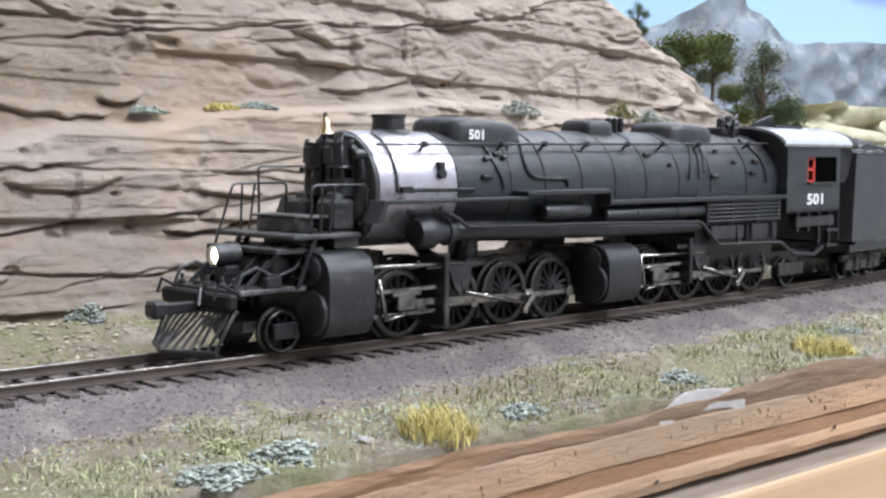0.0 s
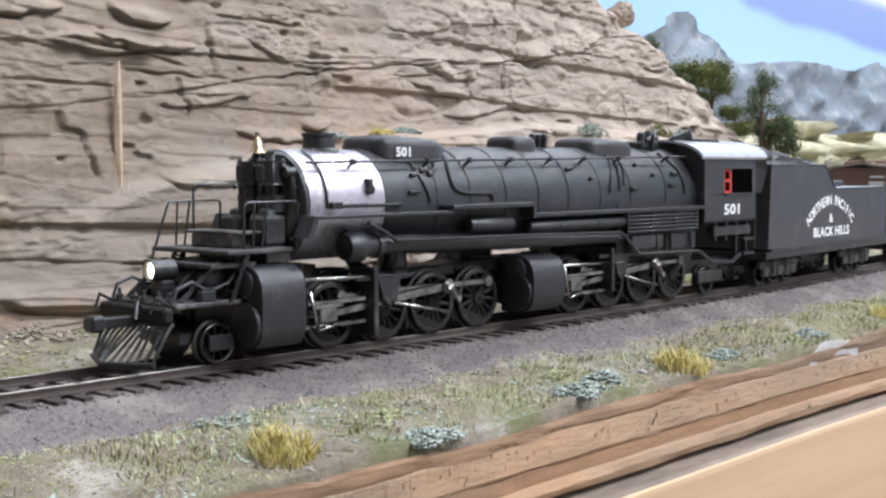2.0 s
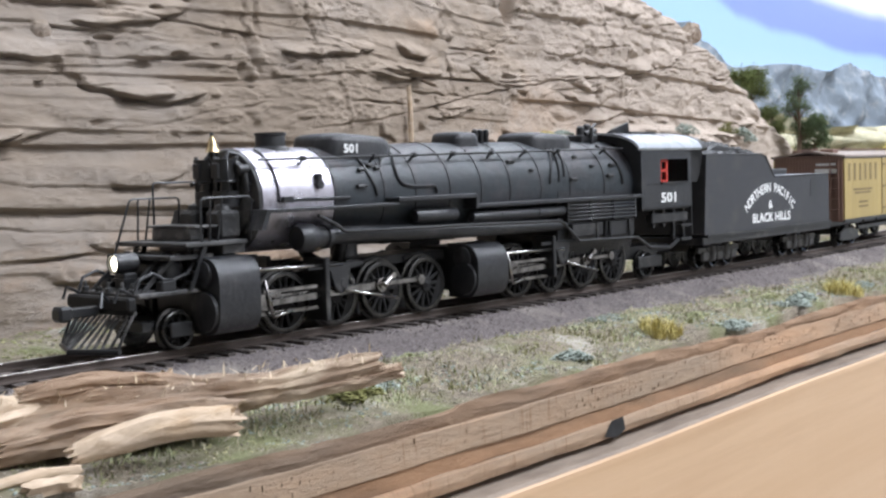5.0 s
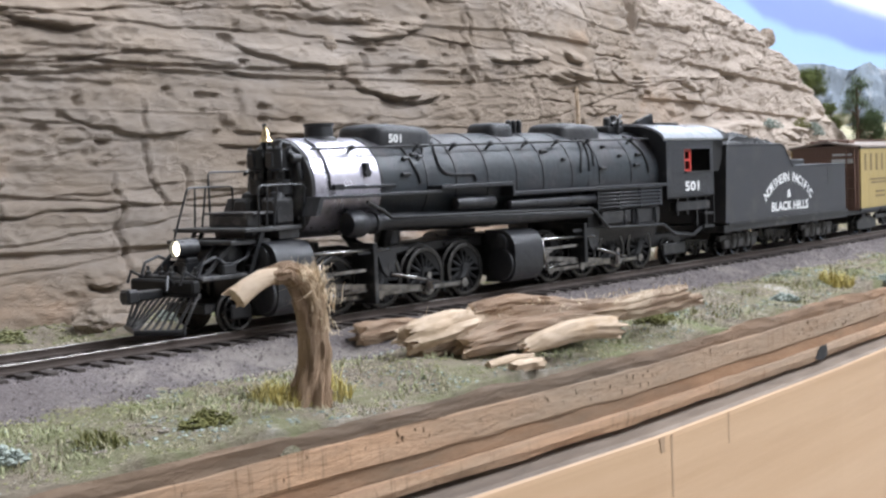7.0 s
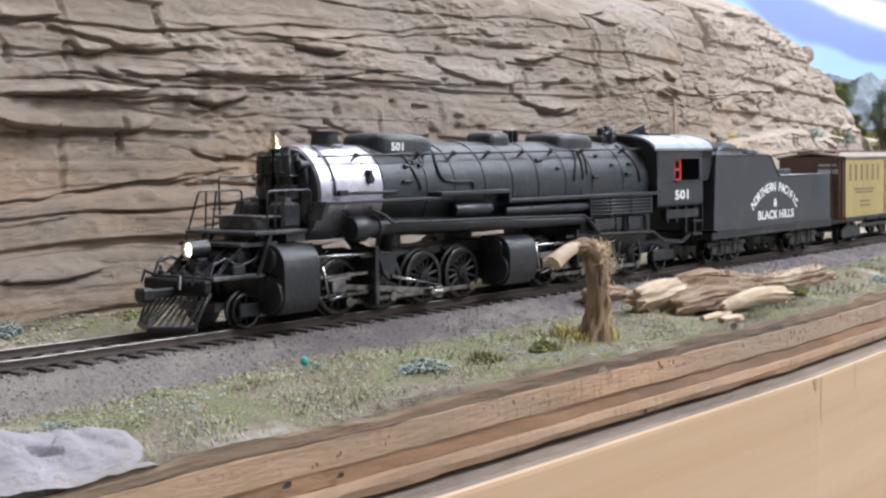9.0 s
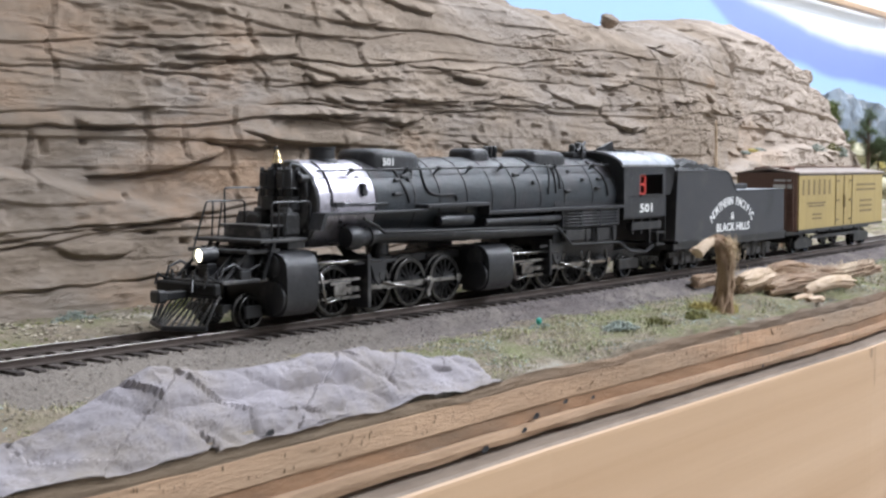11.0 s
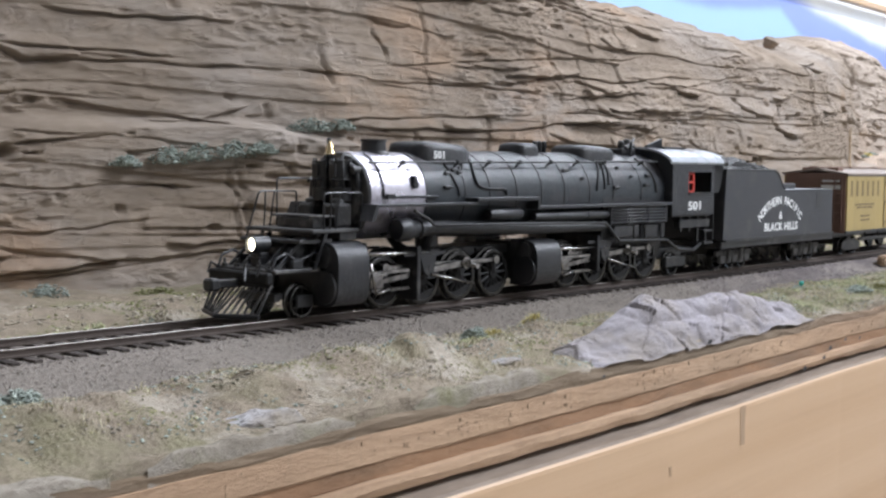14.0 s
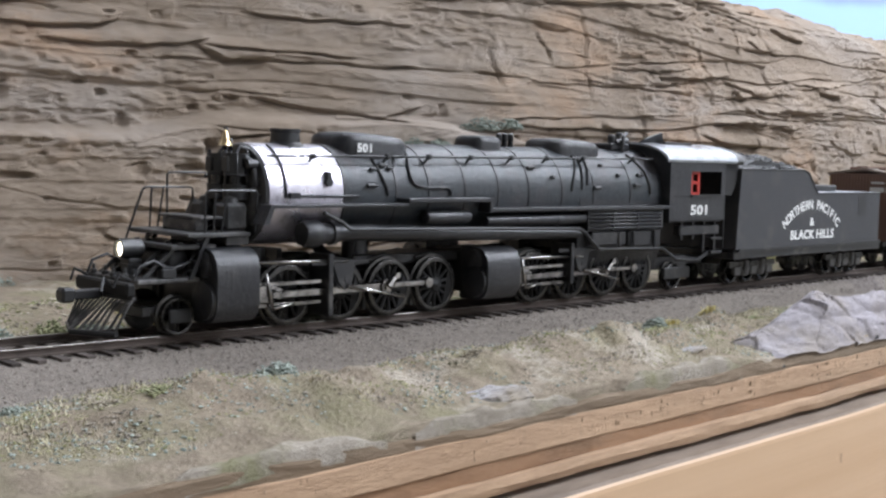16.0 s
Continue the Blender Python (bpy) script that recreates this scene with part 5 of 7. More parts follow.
def build_engine():
    e = thing("steam_locomotive", "black articulated model steam locomotive with silver smokebox and lit headlight", "locomotive")
    # boiler, drawn along its axis
    s = Shape()
    s.lathe("x", (0, 0, BZ), [(51, 14.05), (66, 14.3), (95, 15.15), (140, 15.4), (192, 15.6), (196, 15.6)], 56)
    s.link("boiler", M_BOILER, e, "dark grey-green boiler barrel")
    s = Shape()
    s.lathe("x", (0, 0, BZ), [(25.2, 12.0), (25.2, 13.9), (51, 14.0), (51, 12.5)], 56)
    s.link("smokebox", M_SMOKEBOX, e, "bright silver-grey smokebox with worn paint")
    for x, r in ((50.6, 14.1), (69.4, 14.4), (82, 14.8), (96.5, 15.2), (111, 15.25), (125, 15.35), (141, 15.4), (157, 15.5), (177, 15.55)):
        s = Shape()
        s.lathe("x", (0, 0, BZ), [(x - 0.45, r - 0.3), (x - 0.45, r + 0.18), (x + 0.45, r + 0.18), (x + 0.45, r - 0.3)], 56)
        s.link("boiler_band", M_BLACK, e)
    # smokebox front and its rivets
    s = Shape()
    s.lathe("x", (0, 0, BZ), [(24, 0.01), (24, 12.4), (24.3, 13.4), (25.3, 13.8)], 56)
    s.link("smokebox_front", M_DECK, e, "sooty dark smokebox front plate")
    s = Shape()
    s.lathe("x", (0, 0, BZ), [(23.2, 0.01), (22.6, 5), (23.2, 9.5), (23.9, 10.2)], 40)
    for k in range(16):
        w = 2 * math.pi * k / 16
        s.tube([(24.1, 11.2 * math.cos(w), BZ + 11.2 * math.sin(w)), (23.4, 11.2 * math.cos(w), BZ + 11.2 * math.sin(w))], 0.5, 6)
    s.link("smokebox_door", M_DECK, e, "sooty smokebox door with bolts")
    # firebox flanks and ash pan
    s = Shape()
    xprism(s, [(-14.6, 17), (14.6, 17), (15.4, 34), (-15.4, 34)], 150, 196)
    xprism(s, [(-9, 8), (9, 8), (12, 17), (-12, 17)], 158, 200)
    s.link("firebox", M_BLACK, e)
    # stack
    s = Shape()
    s.lathe("z", (40, 0, 0), [(46.5, 6.4), (49.2, 5.2), (49.8, 4.2), (52.6, 4.0), (52.8, 4.35), (53.5, 4.35), (53.5, 3.3), (50, 3.2), (50, 0.01)], 28)
    s.link("chimney", M_SOFTBLACK, e, "short round smoke stack")
    # domes
    def dome(x0, x1, w, z0, z1, slope, n=6):
        sh = Shape()
        rings = []
        for k, (f_, zz) in enumerate(((1.0, z0), (1.0, z1 - 2.6), (0.96, z1 - 1.2), (0.86, z1 - 0.35), (0.70, z1), (0.02, z1 + 0.1))):
            ring = []
            for a in range(32):
                t = 2 * math.pi * a / 32
                cx = math.copysign(abs(math.cos(t)) ** 0.55, math.cos(t))
                cy = math.copysign(abs(math.sin(t)) ** 0.55, math.sin(t))
                xx = (x0 + x1) / 2 + (x1 - x0) / 2 * cx * f_
                ring.append((xx, w * cy * f_, zz - slope * max(0, (xx - x0) / (x1 - x0)) * (k > 0)))
            rings += ring
        sh.add(rings, [(i * 32 + a, i * 32 + (a + 1) % 32, (i + 1) * 32 + (a + 1) % 32, (i + 1) * 32 + a) for i in range(5) for a in range(32)], True)
        return sh
    s = dome(53.5, 80, 10.2, 43, 53.6, 1.6)
    d = s.link("sand_dome", M_BLACK, e)
    s = Shape()
    letters(s, "501", 3.3, 60.5, -10.28, 47.6, wide=1.25, bold=0.22)
    s.link("number", M_WHITE, d, "white number 501")
    dome(110, 122.5, 6.4, 46, 54.0, 0.2).link("steam_dome", M_BLACK, e)
    dome(145, 170, 9.5, 44, 54.2, 1.2).link("rear_sand_dome", M_BLACK, e)
    for x in (124.5, 127.2, 130):
        s = Shape()
        s.lathe("z", (x, -1.5, 0), [(49.5, 1.0), (52.5, 0.9), (53, 1.15), (54.6, 0.95), (55.0, 0.4)], 12)
        s.link("safety_valve", M_SOFTBLACK, e)
    s = Shape()
    s.box(179, 189.5, -4.5, 4.5, 50.5, 53.2, 0.5)
    s.lathe("z", (181.5, -2.5, 0), [(52.5, 1.5), (55.8, 1.4), (56.4, 0.8)], 12)
    s.lathe("z", (187.2, -1.5, 0), [(52.5, 1.7), (56.6, 1.5), (57.2, 0.9)], 12)
    s.tube([(182, -4, 53.5), (188, -4.4, 54.6)], 0.9, 8)
    s.tube([(184, -5.5, 50), (184.5, -5.5, 55.5), (187, -5, 57)], 0.6, 8)
    s.link("steam_turret", M_SOFTBLACK, e)
    # bell and its frame
    s = Shape()
    s.lathe("z", (19.6, -1.0, 0), [(48.4, 2.0), (48.7, 1.75), (50.0, 1.3), (51.3, 1.05), (52.0, 0.5), (52.6, 0.4), (52.8, 0.05)], 20)
    s.link("bell", M_BRASS, e, "polished brass bell")
    s = Shape()
    s.tube([(21.5, 1.6, 46), (21.5, 1.6, 53.5)], 0.55, 8)
    s.tube([(21.5, 1.6, 52.6), (19.6, -1.0, 52.9)], 0.4, 8)
    s.tube([(23.5, 2.5, 47), (23.5, 2.5, 50.5)], 0.7, 8)
    s.link("bell_bracket", M_SOFTBLACK, e)
    # twin air pumps on the smokebox front
    for y in (-5.0, 2.6):
        s = Shape()
        s.lathe("z", (20.4, y, 0), [(46.4, 2.2), (46.4, 3.6), (45.4, 3.4), (41.6, 3.4), (41.2, 3.3), (40.6, 3.6), (40.3, 1.6), (38.3, 1.6), (38.2, 3.6), (37.6, 3.5), (34.6, 3.4), (34.2, 3.4), (33.8, 1.0)], 20)
        s.box(16.6, 17.6, y - 1.4, y + 1.4, 41.5, 45.5, 0.2)
        s.tube([(20, y, 46), (21.5, y, 48.2), (24.5, y, 47.6)], 0.55, 8)
        pump = s.link("air_pump", M_SOFTBLACK, e, "cross-compound air pump with flanges")
        for k in range(6):
            w = 2 * math.pi * k / 6
            s = Shape()
            s.tube([(20.4 + 3.2 * math.cos(w), y + 3.2 * math.sin(w), 36), (20.4 + 3.2 * math.cos(w), y + 3.2 * math.sin(w), 47.2)], 0.35, 6)
            s.link("tie_bolt", M_SOFTBLACK, pump)
    s = Shape()
    s.box(21.6, 23.4, -3, 3, 35, 44, 0.3)
    s.tube([(20.6, -8.6, 45.4), (22.6, -9.6, 44), (23.4, -9.8, 38)], 0.9, 8)
    s.lathe("x", (0, -9.6, 43.6), [(20.4, 0.02), (20.6, 1.3), (23.6, 1.3)], 10)
    s.tube([(20, 9, 40), (23, 10.5, 41)], 0.6, 6)
    s.link("pump_bracket", M_SOFTBLACK, e)
    # clutter between walkway and pumps
    for y in (-6.2, 5.0):
        s = Shape()
        s.box(14.5, 21.5, y - 3.2, y + 3.2, 26.1, 33.4, 0.8)
        s.lathe("z", (18, y, 0), [(33.2, 2.4), (34.6, 2.0), (35.2, 0.6)], 14)
        s.link("feed_heater", M_DECK, e, "dusty black casting below the air pump")
    s = Shape()
    s.box(6, 13, -10.4, 10.4, 29.3, 30.0, 0.2)
    s.box(6, 10, -8, 8, 26.1, 29.3, 0.3)
    s.link("upper_step", M_DECK, e)
    # drum, braces, hoses and small castings on the front deck
    s = Shape()
    s.lathe("y", (0.5, 0, 19.0), [(-9.5, 0.02), (-9.5, 2.2), (-9.0, 2.9), (-8.6, 3.1), (8.6, 3.1), (9.0, 2.9), (9.5, 2.2), (9.5, 0.02)], 20)
    s.link("air_drum", M_BLACK, e, "black air drum across the front deck")
    for y in (-10.6, -5.0, 5.0, 10.6):
        s = Shape()
        s.prism([(-11.0, 14.8), (-9.6, 14.8), (1.0, 23.6), (-0.4, 23.6)], y - 0.35, y + 0.35)
        s.link("deck_brace", M_SOFTBLACK, e)
    for y in (-11.8, 11.8):
        s = Shape()
        s.tube([(-13.5, y, 14.6), (-12.0, y * 1.02, 18.0), (-8.0, y, 19.4), (-3.0, y * 0.96, 17.0), (2.0, y, 18.6), (5.0, y, 22.0)], 0.42, 8)
        s.link("steam_hose", M_BLACK, e)
        s = Shape()
        s.box(-6.4, -2.2, y - 1.4, y + 1.4, 14.8, 17.4, 0.35)
        s.box(-5.9, -2.7, y - 1.1, y + 1.1, 17.4, 17.9, 0.15)
        s.link("tool_box", M_SOFTBLACK, e)
    for k in range(5):
        s = Shape()
        s.lathe("z", (-12.6 + 0.5 * (k % 2), -10 + 5 * k, 0), [(14.8, 0.9), (15.8, 0.9), (16.0, 0.45), (17.2, 0.4), (17.4, 0.02)], 10)
        s.link("lubricator_cup", M_DECK, e)
    for y in (-4.2, 0.0, 4.2):
        s = Shape()
        s.tube([(21.5, y, 34.5), (19.0, y * 1.1, 31.0), (19.0, y * 1.2, 27.5), (14.0, y * 1.4, 25.8)], 0.45, 8)
        s.link("pump_pipe", M_BLACK, e)
    # headlight on the deck
    s = Shape()
    s.lathe("x", (0, 0, 21.6), [(-10.2, 1.9), (-11.3, 2.1), (-11.3, 2.4), (-5.2, 2.4), (-4.6, 1.8)], 24)
    s.box(-9.5, -5.5, -2.2, 2.2, 15, 19.2, 0.4)
    s.box(-9.9, -5.2, -2.6, 2.6, 17.2, 17.9)
    hl = s.link("headlight", M_SOFTBLACK, e, "round black headlight casing, lamp lit")
    s = Shape()
    s.lathe("x", (0, 0, 21.6), [(-10.3, 1.9), (-10.6, 1.2), (-10.7, 0.02)], 20)
    s.link("lens", M_LAMP, hl, "glowing warm-white headlight lens")
    # front deck, pilot beam, steps and upper walkway
    s = Shape()
    s.box(-13.4, 4.5, -13.6, 13.6, 13.7, 14.9, 0.3)
    s.link("pilot_deck", M_DECK, e, "dusty black front deck")
    s = Shape()
    s.box(-16.2, -13.6, -13.2, 13.2, 10.8, 14.2, 0.5)
    # unlit front face: the beam's shade is put into its near-black colour
    s.link("pilot_beam", M_DEEPBLACK, e)
    s = Shape()
    s.box(-0.5, 18.5, -15.2, 15.2, 25.0, 26.1, 0.25)
    s.box(-4, 9, -13.4, 13.4, 22.0, 23.2, 0.2)
    s.box(12, 19, -13.5, 13.5, 22.6, 25.0, 0.2)
    s.link("walkway", M_DECK, e)
    for y in (-12.4, 12.4):
        s = Shape()
        for dy in (-1.7, 1.7):
            s.prism([(0.6, 14.5), (1.8, 14.5), (6.6, 25.2), (5.4, 25.2)], y + dy - 0.25, y + dy + 0.25)
        for k in range(4):
            a = 1.5 + 1.1 * k
            s.box(a - 0.3, a + 1.6, y - 1.7, y + 1.7, 16.4 + 2.4 * k, 16.8 + 2.4 * k)
        s.link("steps", M_SOFTBLACK, e)
    # saddle, cylinders and steam chests of both engines
    for n, (x0, x1, zt) in enumerate(((5.2, 18.0, 22.4), (102.2, 116.6, 19.6))):
        for sg in (-1, 1):
            s = Shape()
            o = [(8, 3.2), (15.4, 3.2), (17.2, 3.6), (18.6, 4.6), (19.6, 6.2), (20.1, 8.2), (20.2, zt - 7), (20.0, zt - 4.6), (19.4, zt - 3.0), (18.4, zt - 1.6), (17.0, zt - 0.7), (15, zt - 0.15), (8, zt)]
            xprism(s, [(sg * a, b) for a, b in o], x0, x1)
            s.lathe("x", (0, sg * 14.6, 9.0), [(x0 - 1.3, 0.02), (x0 - 1.3, 3.2), (x0 - 0.9, 4.9), (x0 + 0.3, 5.2)], 24)
            s.lathe("x", (0, sg * 14.0, zt - 4.3), [(x0 - 1.1, 0.02), (x0 - 1.0, 2.4), (x0 - 0.6, 3.3), (x0 + 0.3, 3.4)], 20)
            s.lathe("x", (0, sg * 14.0, zt - 4.3), [(x1 - 0.3, 3.2), (x1 + 0.9, 3.0), (x1 + 1.0, 0.02)], 20)
            s.lathe("x", (0, sg * 14.6, 9.0), [(x1 - 0.3, 5.0), (x1 + 0.8, 4.6), (x1 + 1.0, 1.4), (x1 + 3.0, 1.2), (x1 + 3.1, 0.02)], 20)
            s.link("cylinder", M_BLACK, e, "black cylinder block with steam chest above")
        s = Shape()
        s.box(x0 + 1, x1 - 1, -8.5, 8.5, 5, zt - 2, 0.3)
        s.box(x0 + 2, x1 + 4, -5.5, 5.5, zt - 3, 25 if n == 0 else 18.4)
        s.link("saddle", M_SOFTBLACK, e)
    # frames, springs and hangers
    for n, axles in enumerate(DRIVERS):
        a, b = axles[0] - 24, axles[-1] + 12
        for sg in (-1, 1):
            s = Shape()
            s.box(a, b, sg * 5.2 - 0.6, sg * 5.2 + 0.6, 6.5, 13.5)
            for x in axles:
                s.box(x - 2.2, x + 2.2, sg * 6 - 1, sg * 6 + 1, 5.5, 12, 0.3)
                s.tube([(x - 6, sg * 7.2, 16.4), (x, sg * 7.2, 17.6), (x + 6, sg * 7.2, 16.4)], 0.7, 6)
            for x0, x1 in zip(axles, axles[1:]):
                s.box((x0 + x1) / 2 - 0.5, (x0 + x1) / 2 + 0.5, sg * 7 - 0.5, sg * 7 + 0.5, 3, 12)
                s.prism([((x0 + x1) / 2 + 0.6, 2.2), ((x0 + x1) / 2 + 1.7, 2.2), ((x0 + x1) / 2 + 1.4, 8), ((x0 + x1) / 2 + 0.6, 8)], sg * 8 - 0.8, sg * 8 + 0.8)
            s.link("engine_frame", M_SOFTBLACK, e)
            # guide bars, yoke, crosshead slide, valve gear
            x0 = axles[0] - 16 if n == 0 else axles[0] - 16.5
            yk = axles[0] + 10.2 if n == 0 else axles[0] + 12.6
            s = Shape()
            s.box(x0, yk, sg * 13.8 - 0.9, sg * 13.8 + 0.9, 11.6, 12.5)
            s.box(x0, yk - 2, sg * 13.8 - 0.9, sg * 13.8 + 0.9, 6.0, 6.9)
            s.link("guide_bar", M_STEEL, e, "bright worn guide bar")
            s = Shape()
            s.box(yk - 0.8, yk + 0.8, sg * 12 - 4.6, sg * 12 + 4.6, 2.5 if n == 0 else 6, 19.5, 0.2)
            s.box(yk - 6, yk + 14, sg * 15.2 - 0.5, sg * 15.2 + 0.5, 16.6, 17.6)
            s.prism([(yk + 1, 17), (yk + 9, 17), (yk + 7.6, 10.4), (yk + 5.4, 9.4), (yk + 3.2, 11.5)], sg * 15.4 - 0.6, sg * 15.4 + 0.6)
            s.tube([(yk + 6.2, sg * 16.2, 12.4), (yk + 6.2, sg * 14.6, 12.4)], 1.1, 10)
            s.link("valve_gear_hanger", M_SOFTBLACK, e)
            s = Shape()
            s.tube([(x0 - 1, sg * 14.4, zt_gear(n)), (yk + 6, sg * 15.8, zt_gear(n) - 0.6)], 0.55, 6)
            s.tube([(yk + 6, sg * 16.4, 10.4), (axles[2] + 0.5, sg * 16.4, 6.2)], 0.5, 6)
            s.tube([(x0 + 5, sg * 15.8, 15.2), (x0 + 7.5, sg * 15.8, 5.4)], 0.5, 6)
            s.tube([(x0 + 7.5, sg * 15.8, 5.6), (x0 + 14, sg * 15.8, 6.6)], 0.4, 6)
            s.link("valve_rod", M_STEEL, e)
            # piston rod
            s = Shape()
            s.tube([(x0 - 3, sg * 14.6, 9.0), (x0 + 8, sg * 14.6, 9.0)], 0.6, 8)
            s.link("piston_rod", M_STEEL, e, "bright piston rod")
        s = Shape()
        s.box(a + 2, b - 2, -4.5, 4.5, 7.5, 15.5)
        s.link("gear_casing", M_SOFTBLACK, e)
    # wheels
    for n, axles in enumerate(DRIVERS):
        for x in axles:
            for sg in (-1, 1):
                wheel("driving_wheel", e, x, WHEEL_R, WHEEL_R, 10.6, 14, CRANK, sg, arm=x == axles[2])
    for x in (0.0, 211.0):
        for sg in (-1, 1):
            wheel("carrying_wheel", e, x, SMALL_R, SMALL_R, 10.2, 9, 0.0, sg)
    # rods; they are moved by motions()
    for n, axles in enumerate(DRIVERS):
        for sg in (-1, 1):
            s = Shape()
            L = axles[-1] - axles[0]
            s.box(0, L, -0.35, 0.35, -0.75, 0.75, 0.2)
            for x in axles:
                s.lathe("y", (x - axles[0], 0, 0), [(-0.7, 0.02), (-0.7, 1.45), (0.7, 1.45), (0.7, 0.02)], 14)
            r = s.link("coupling_rod", M_STEEL, e, "worn steel coupling rod")
            RODS.append((r, "side", (axles[0], sg, n)))
            s = Shape()
            ml = axles[2] - (axles[0] - 6.0)
            s.prism([(0, -0.7), (ml, -1.0), (ml, 1.0), (0, 0.7)], -0.35, 0.35)
            s.lathe("y", (ml, 0, 0), [(-1.0, 0.02), (-1.0, 2.0), (1.0, 2.0), (1.0, 0.02)], 14)
            r = s.link("main_rod", M_STEEL, e, "worn steel main rod")
            RODS.append((r, "main", (axles[2], sg, n, ml)))
            s = Shape()
            s.box(-3.2, 2.2, -1.1, 1.1, -1.8, 2.4, 0.3)
            s.box(-5, 4, -1.2, 1.2, 1.6, 2.8, 0.2)
            r = s.link("crosshead", M_STEEL, e, "bright steel crosshead")
            RODS.append((r, "cross", (axles[2], sg, n, ml)))
    # pilot truck, cowcatcher and coupler
    s = Shape()
    for sg in (-1, 1):
        s.box(-8, 7, sg * 7 - 0.6, sg * 7 + 0.6, 5.6, 7.4, 0.2)
        s.box(-3.2, 3.2, sg * 11 - 0.6, sg * 11 + 0.6, 3.2, 6.8, 0.3)
    s.box(-9, -6.5, -8, 8, 5, 7.5, 0.2)
    s.link("pilot_truck", M_SOFTBLACK, e)
    s = Shape()
    s.tube([(-18.4, -12.4, 1.9), (-24.0, 0, 1.7), (-18.4, 12.4, 1.9)], 0.75, 8)
    s.tube([(-13.8, -12.6, 10.4), (-15.6, 0, 10.4), (-13.8, 12.6, 10.4)], 0.6, 8)
    cow = s.link("cowcatcher", M_SOFTBLACK, e, "slatted black cowcatcher with dusty bars")
    for k in range(13):
        y = -12.5 + 12.5 / 6 * k
        tip = -24.0 + 0.42 * abs(y)
        s = Shape()
        s.tube([(-13.8, y * 0.98, 10.6), (-16 - (abs(y) < 9) * 1.2, y, 7.5), (tip, y * 0.95, 2.1)], 0.4, 6)
        s.link("slat", M_DECK, cow)
    s = Shape()
    s.box(-25.2, -16, -1.3, 1.3, 9.6, 12.0, 0.3)
    s.box(-27.2, -23.6, -2.2, 2.0, 9.0, 12.6, 0.6)
    s.tube([(-16.5, -6, 13), (-19, -7, 15.4), (-20.5, -8.5, 12)], 0.45, 6)
    s.tube([(-15, -13, 15), (-18, -12.5, 16.6), (-19.6, -12.8, 13.5)], 0.4, 6)
    s.tube([(-15, 9, 14.6), (-18.5, 9, 16.4), (-19.6, 9, 13.4)], 0.4, 6)
    s.link("coupler", M_SOFTBLACK, e)
    # railings of bent wire
    for y, x0, lean in ((-13.0, 3.2, 0.4), (13.0, 0.0, 4.9)):
        s = Shape()
        s.tube([(x0 + 3.0 - lean, y, 23.0), (x0 + 2.8, y, 35.6), (x0 + 3.2, y, 36.4), (x0 + 4.0, y, 36.8), (x0 + 17.6, y, 36.8), (x0 + 18.4, y, 36.4), (x0 + 18.6, y, 35.6), (x0 + 18.0, y, 26)], 0.30, 6)
        s.tube([(x0 + 5.2, y, 26), (x0 + 5.8, y, 36.8)], 0.27, 6)
        s.tube([(x0 + 7.6, y, 26), (x0 + 9.4, y, 36.8)], 0.27, 6)
        s.link("hand_railing", M_SOFTBLACK, e, "bent black wire railing")
    s = Shape()
    s.tube([(10.6, 13.2, 26), (10.6, 13.2, 40.2), (11.2, 13.2, 40.8), (23.4, 12.6, 40.8), (24.2, 12.4, 40.2)], 0.30, 6)
    s.link("tall_railing", M_SOFTBLACK, e)
    # running boards, brackets, pipes and tanks on both flanks
    for sg in (-1, 1):
        s = Shape()
        s.box(22, 70, min(sg * 13, sg * 19.4), max(sg * 13, sg * 19.4), 32.4, 33.3, 0.15)
        s.prism([(19.6, 28.2), (21.2, 28.2), (23.2, 33.2), (21.8, 33.2)], min(sg * 14, sg * 19.4), max(sg * 14, sg * 19.4))
        s.box(69.4, 103.2, min(sg * 14, sg * 19.8), max(sg * 14, sg * 19.8), 33.5, 34.8, 0.2)
        s.box(102.8, 104.0, min(sg * 14, sg * 19.8), max(sg * 14, sg * 19.8), 30.4, 34.8)
        s.box(103.4, 195, min(sg * 14, sg * 19.4), max(sg * 14, sg * 19.4), 30.4, 31.6, 0.2)
        s.link("running_board", M_BLACK, e)
        s = Shape()
        s.lathe("x", (0, sg * 16.4, 29.0), [(78.6, 0.02), (78.8, 1.7), (79.4, 2.0), (96.0, 2.0), (96.6, 1.7), (96.8, 0.02)], 18)
        s.link("air_tank", M_BLACK, e)
        s = Shape()
        s.lathe("x", (0, sg * 16.6, 27.6), [(103.6, 0.02), (103.8, 1.5), (104.4, 1.75), (150.4, 1.75), (151, 1.5), (151.2, 0.02)], 18)
        s.lathe("x", (0, sg * 16.6, 27.6), [(117, 1.9), (118.4, 1.9)], 18)
        s.lathe("x", (0, sg * 16.6, 27.6), [(136, 1.9), (137.4, 1.9)], 18)
        s.link("air_reservoir", M_BLACK, e)
        s = Shape()
        s.lathe("x", (0, sg * 15.2, 25.2), [(34.5, 0.02), (34.7, 3.2), (36.5, 3.9), (39.5, 3.9), (41, 3.0), (44, 2.7), (44.2, 3.3), (45.6, 3.3), (45.8, 2.4), (60, 2.25)], 22)
        s.tube([(58, sg * 15.2, 25.1), (102, sg * 15.6, 23.6), (150, sg * 15.6, 22.6)], [2.25, 2.1, 1.5], 16)
        s.link("steam_pipe", M_BLACK, e, "long black steam pipe with flange")
        s = Shape()
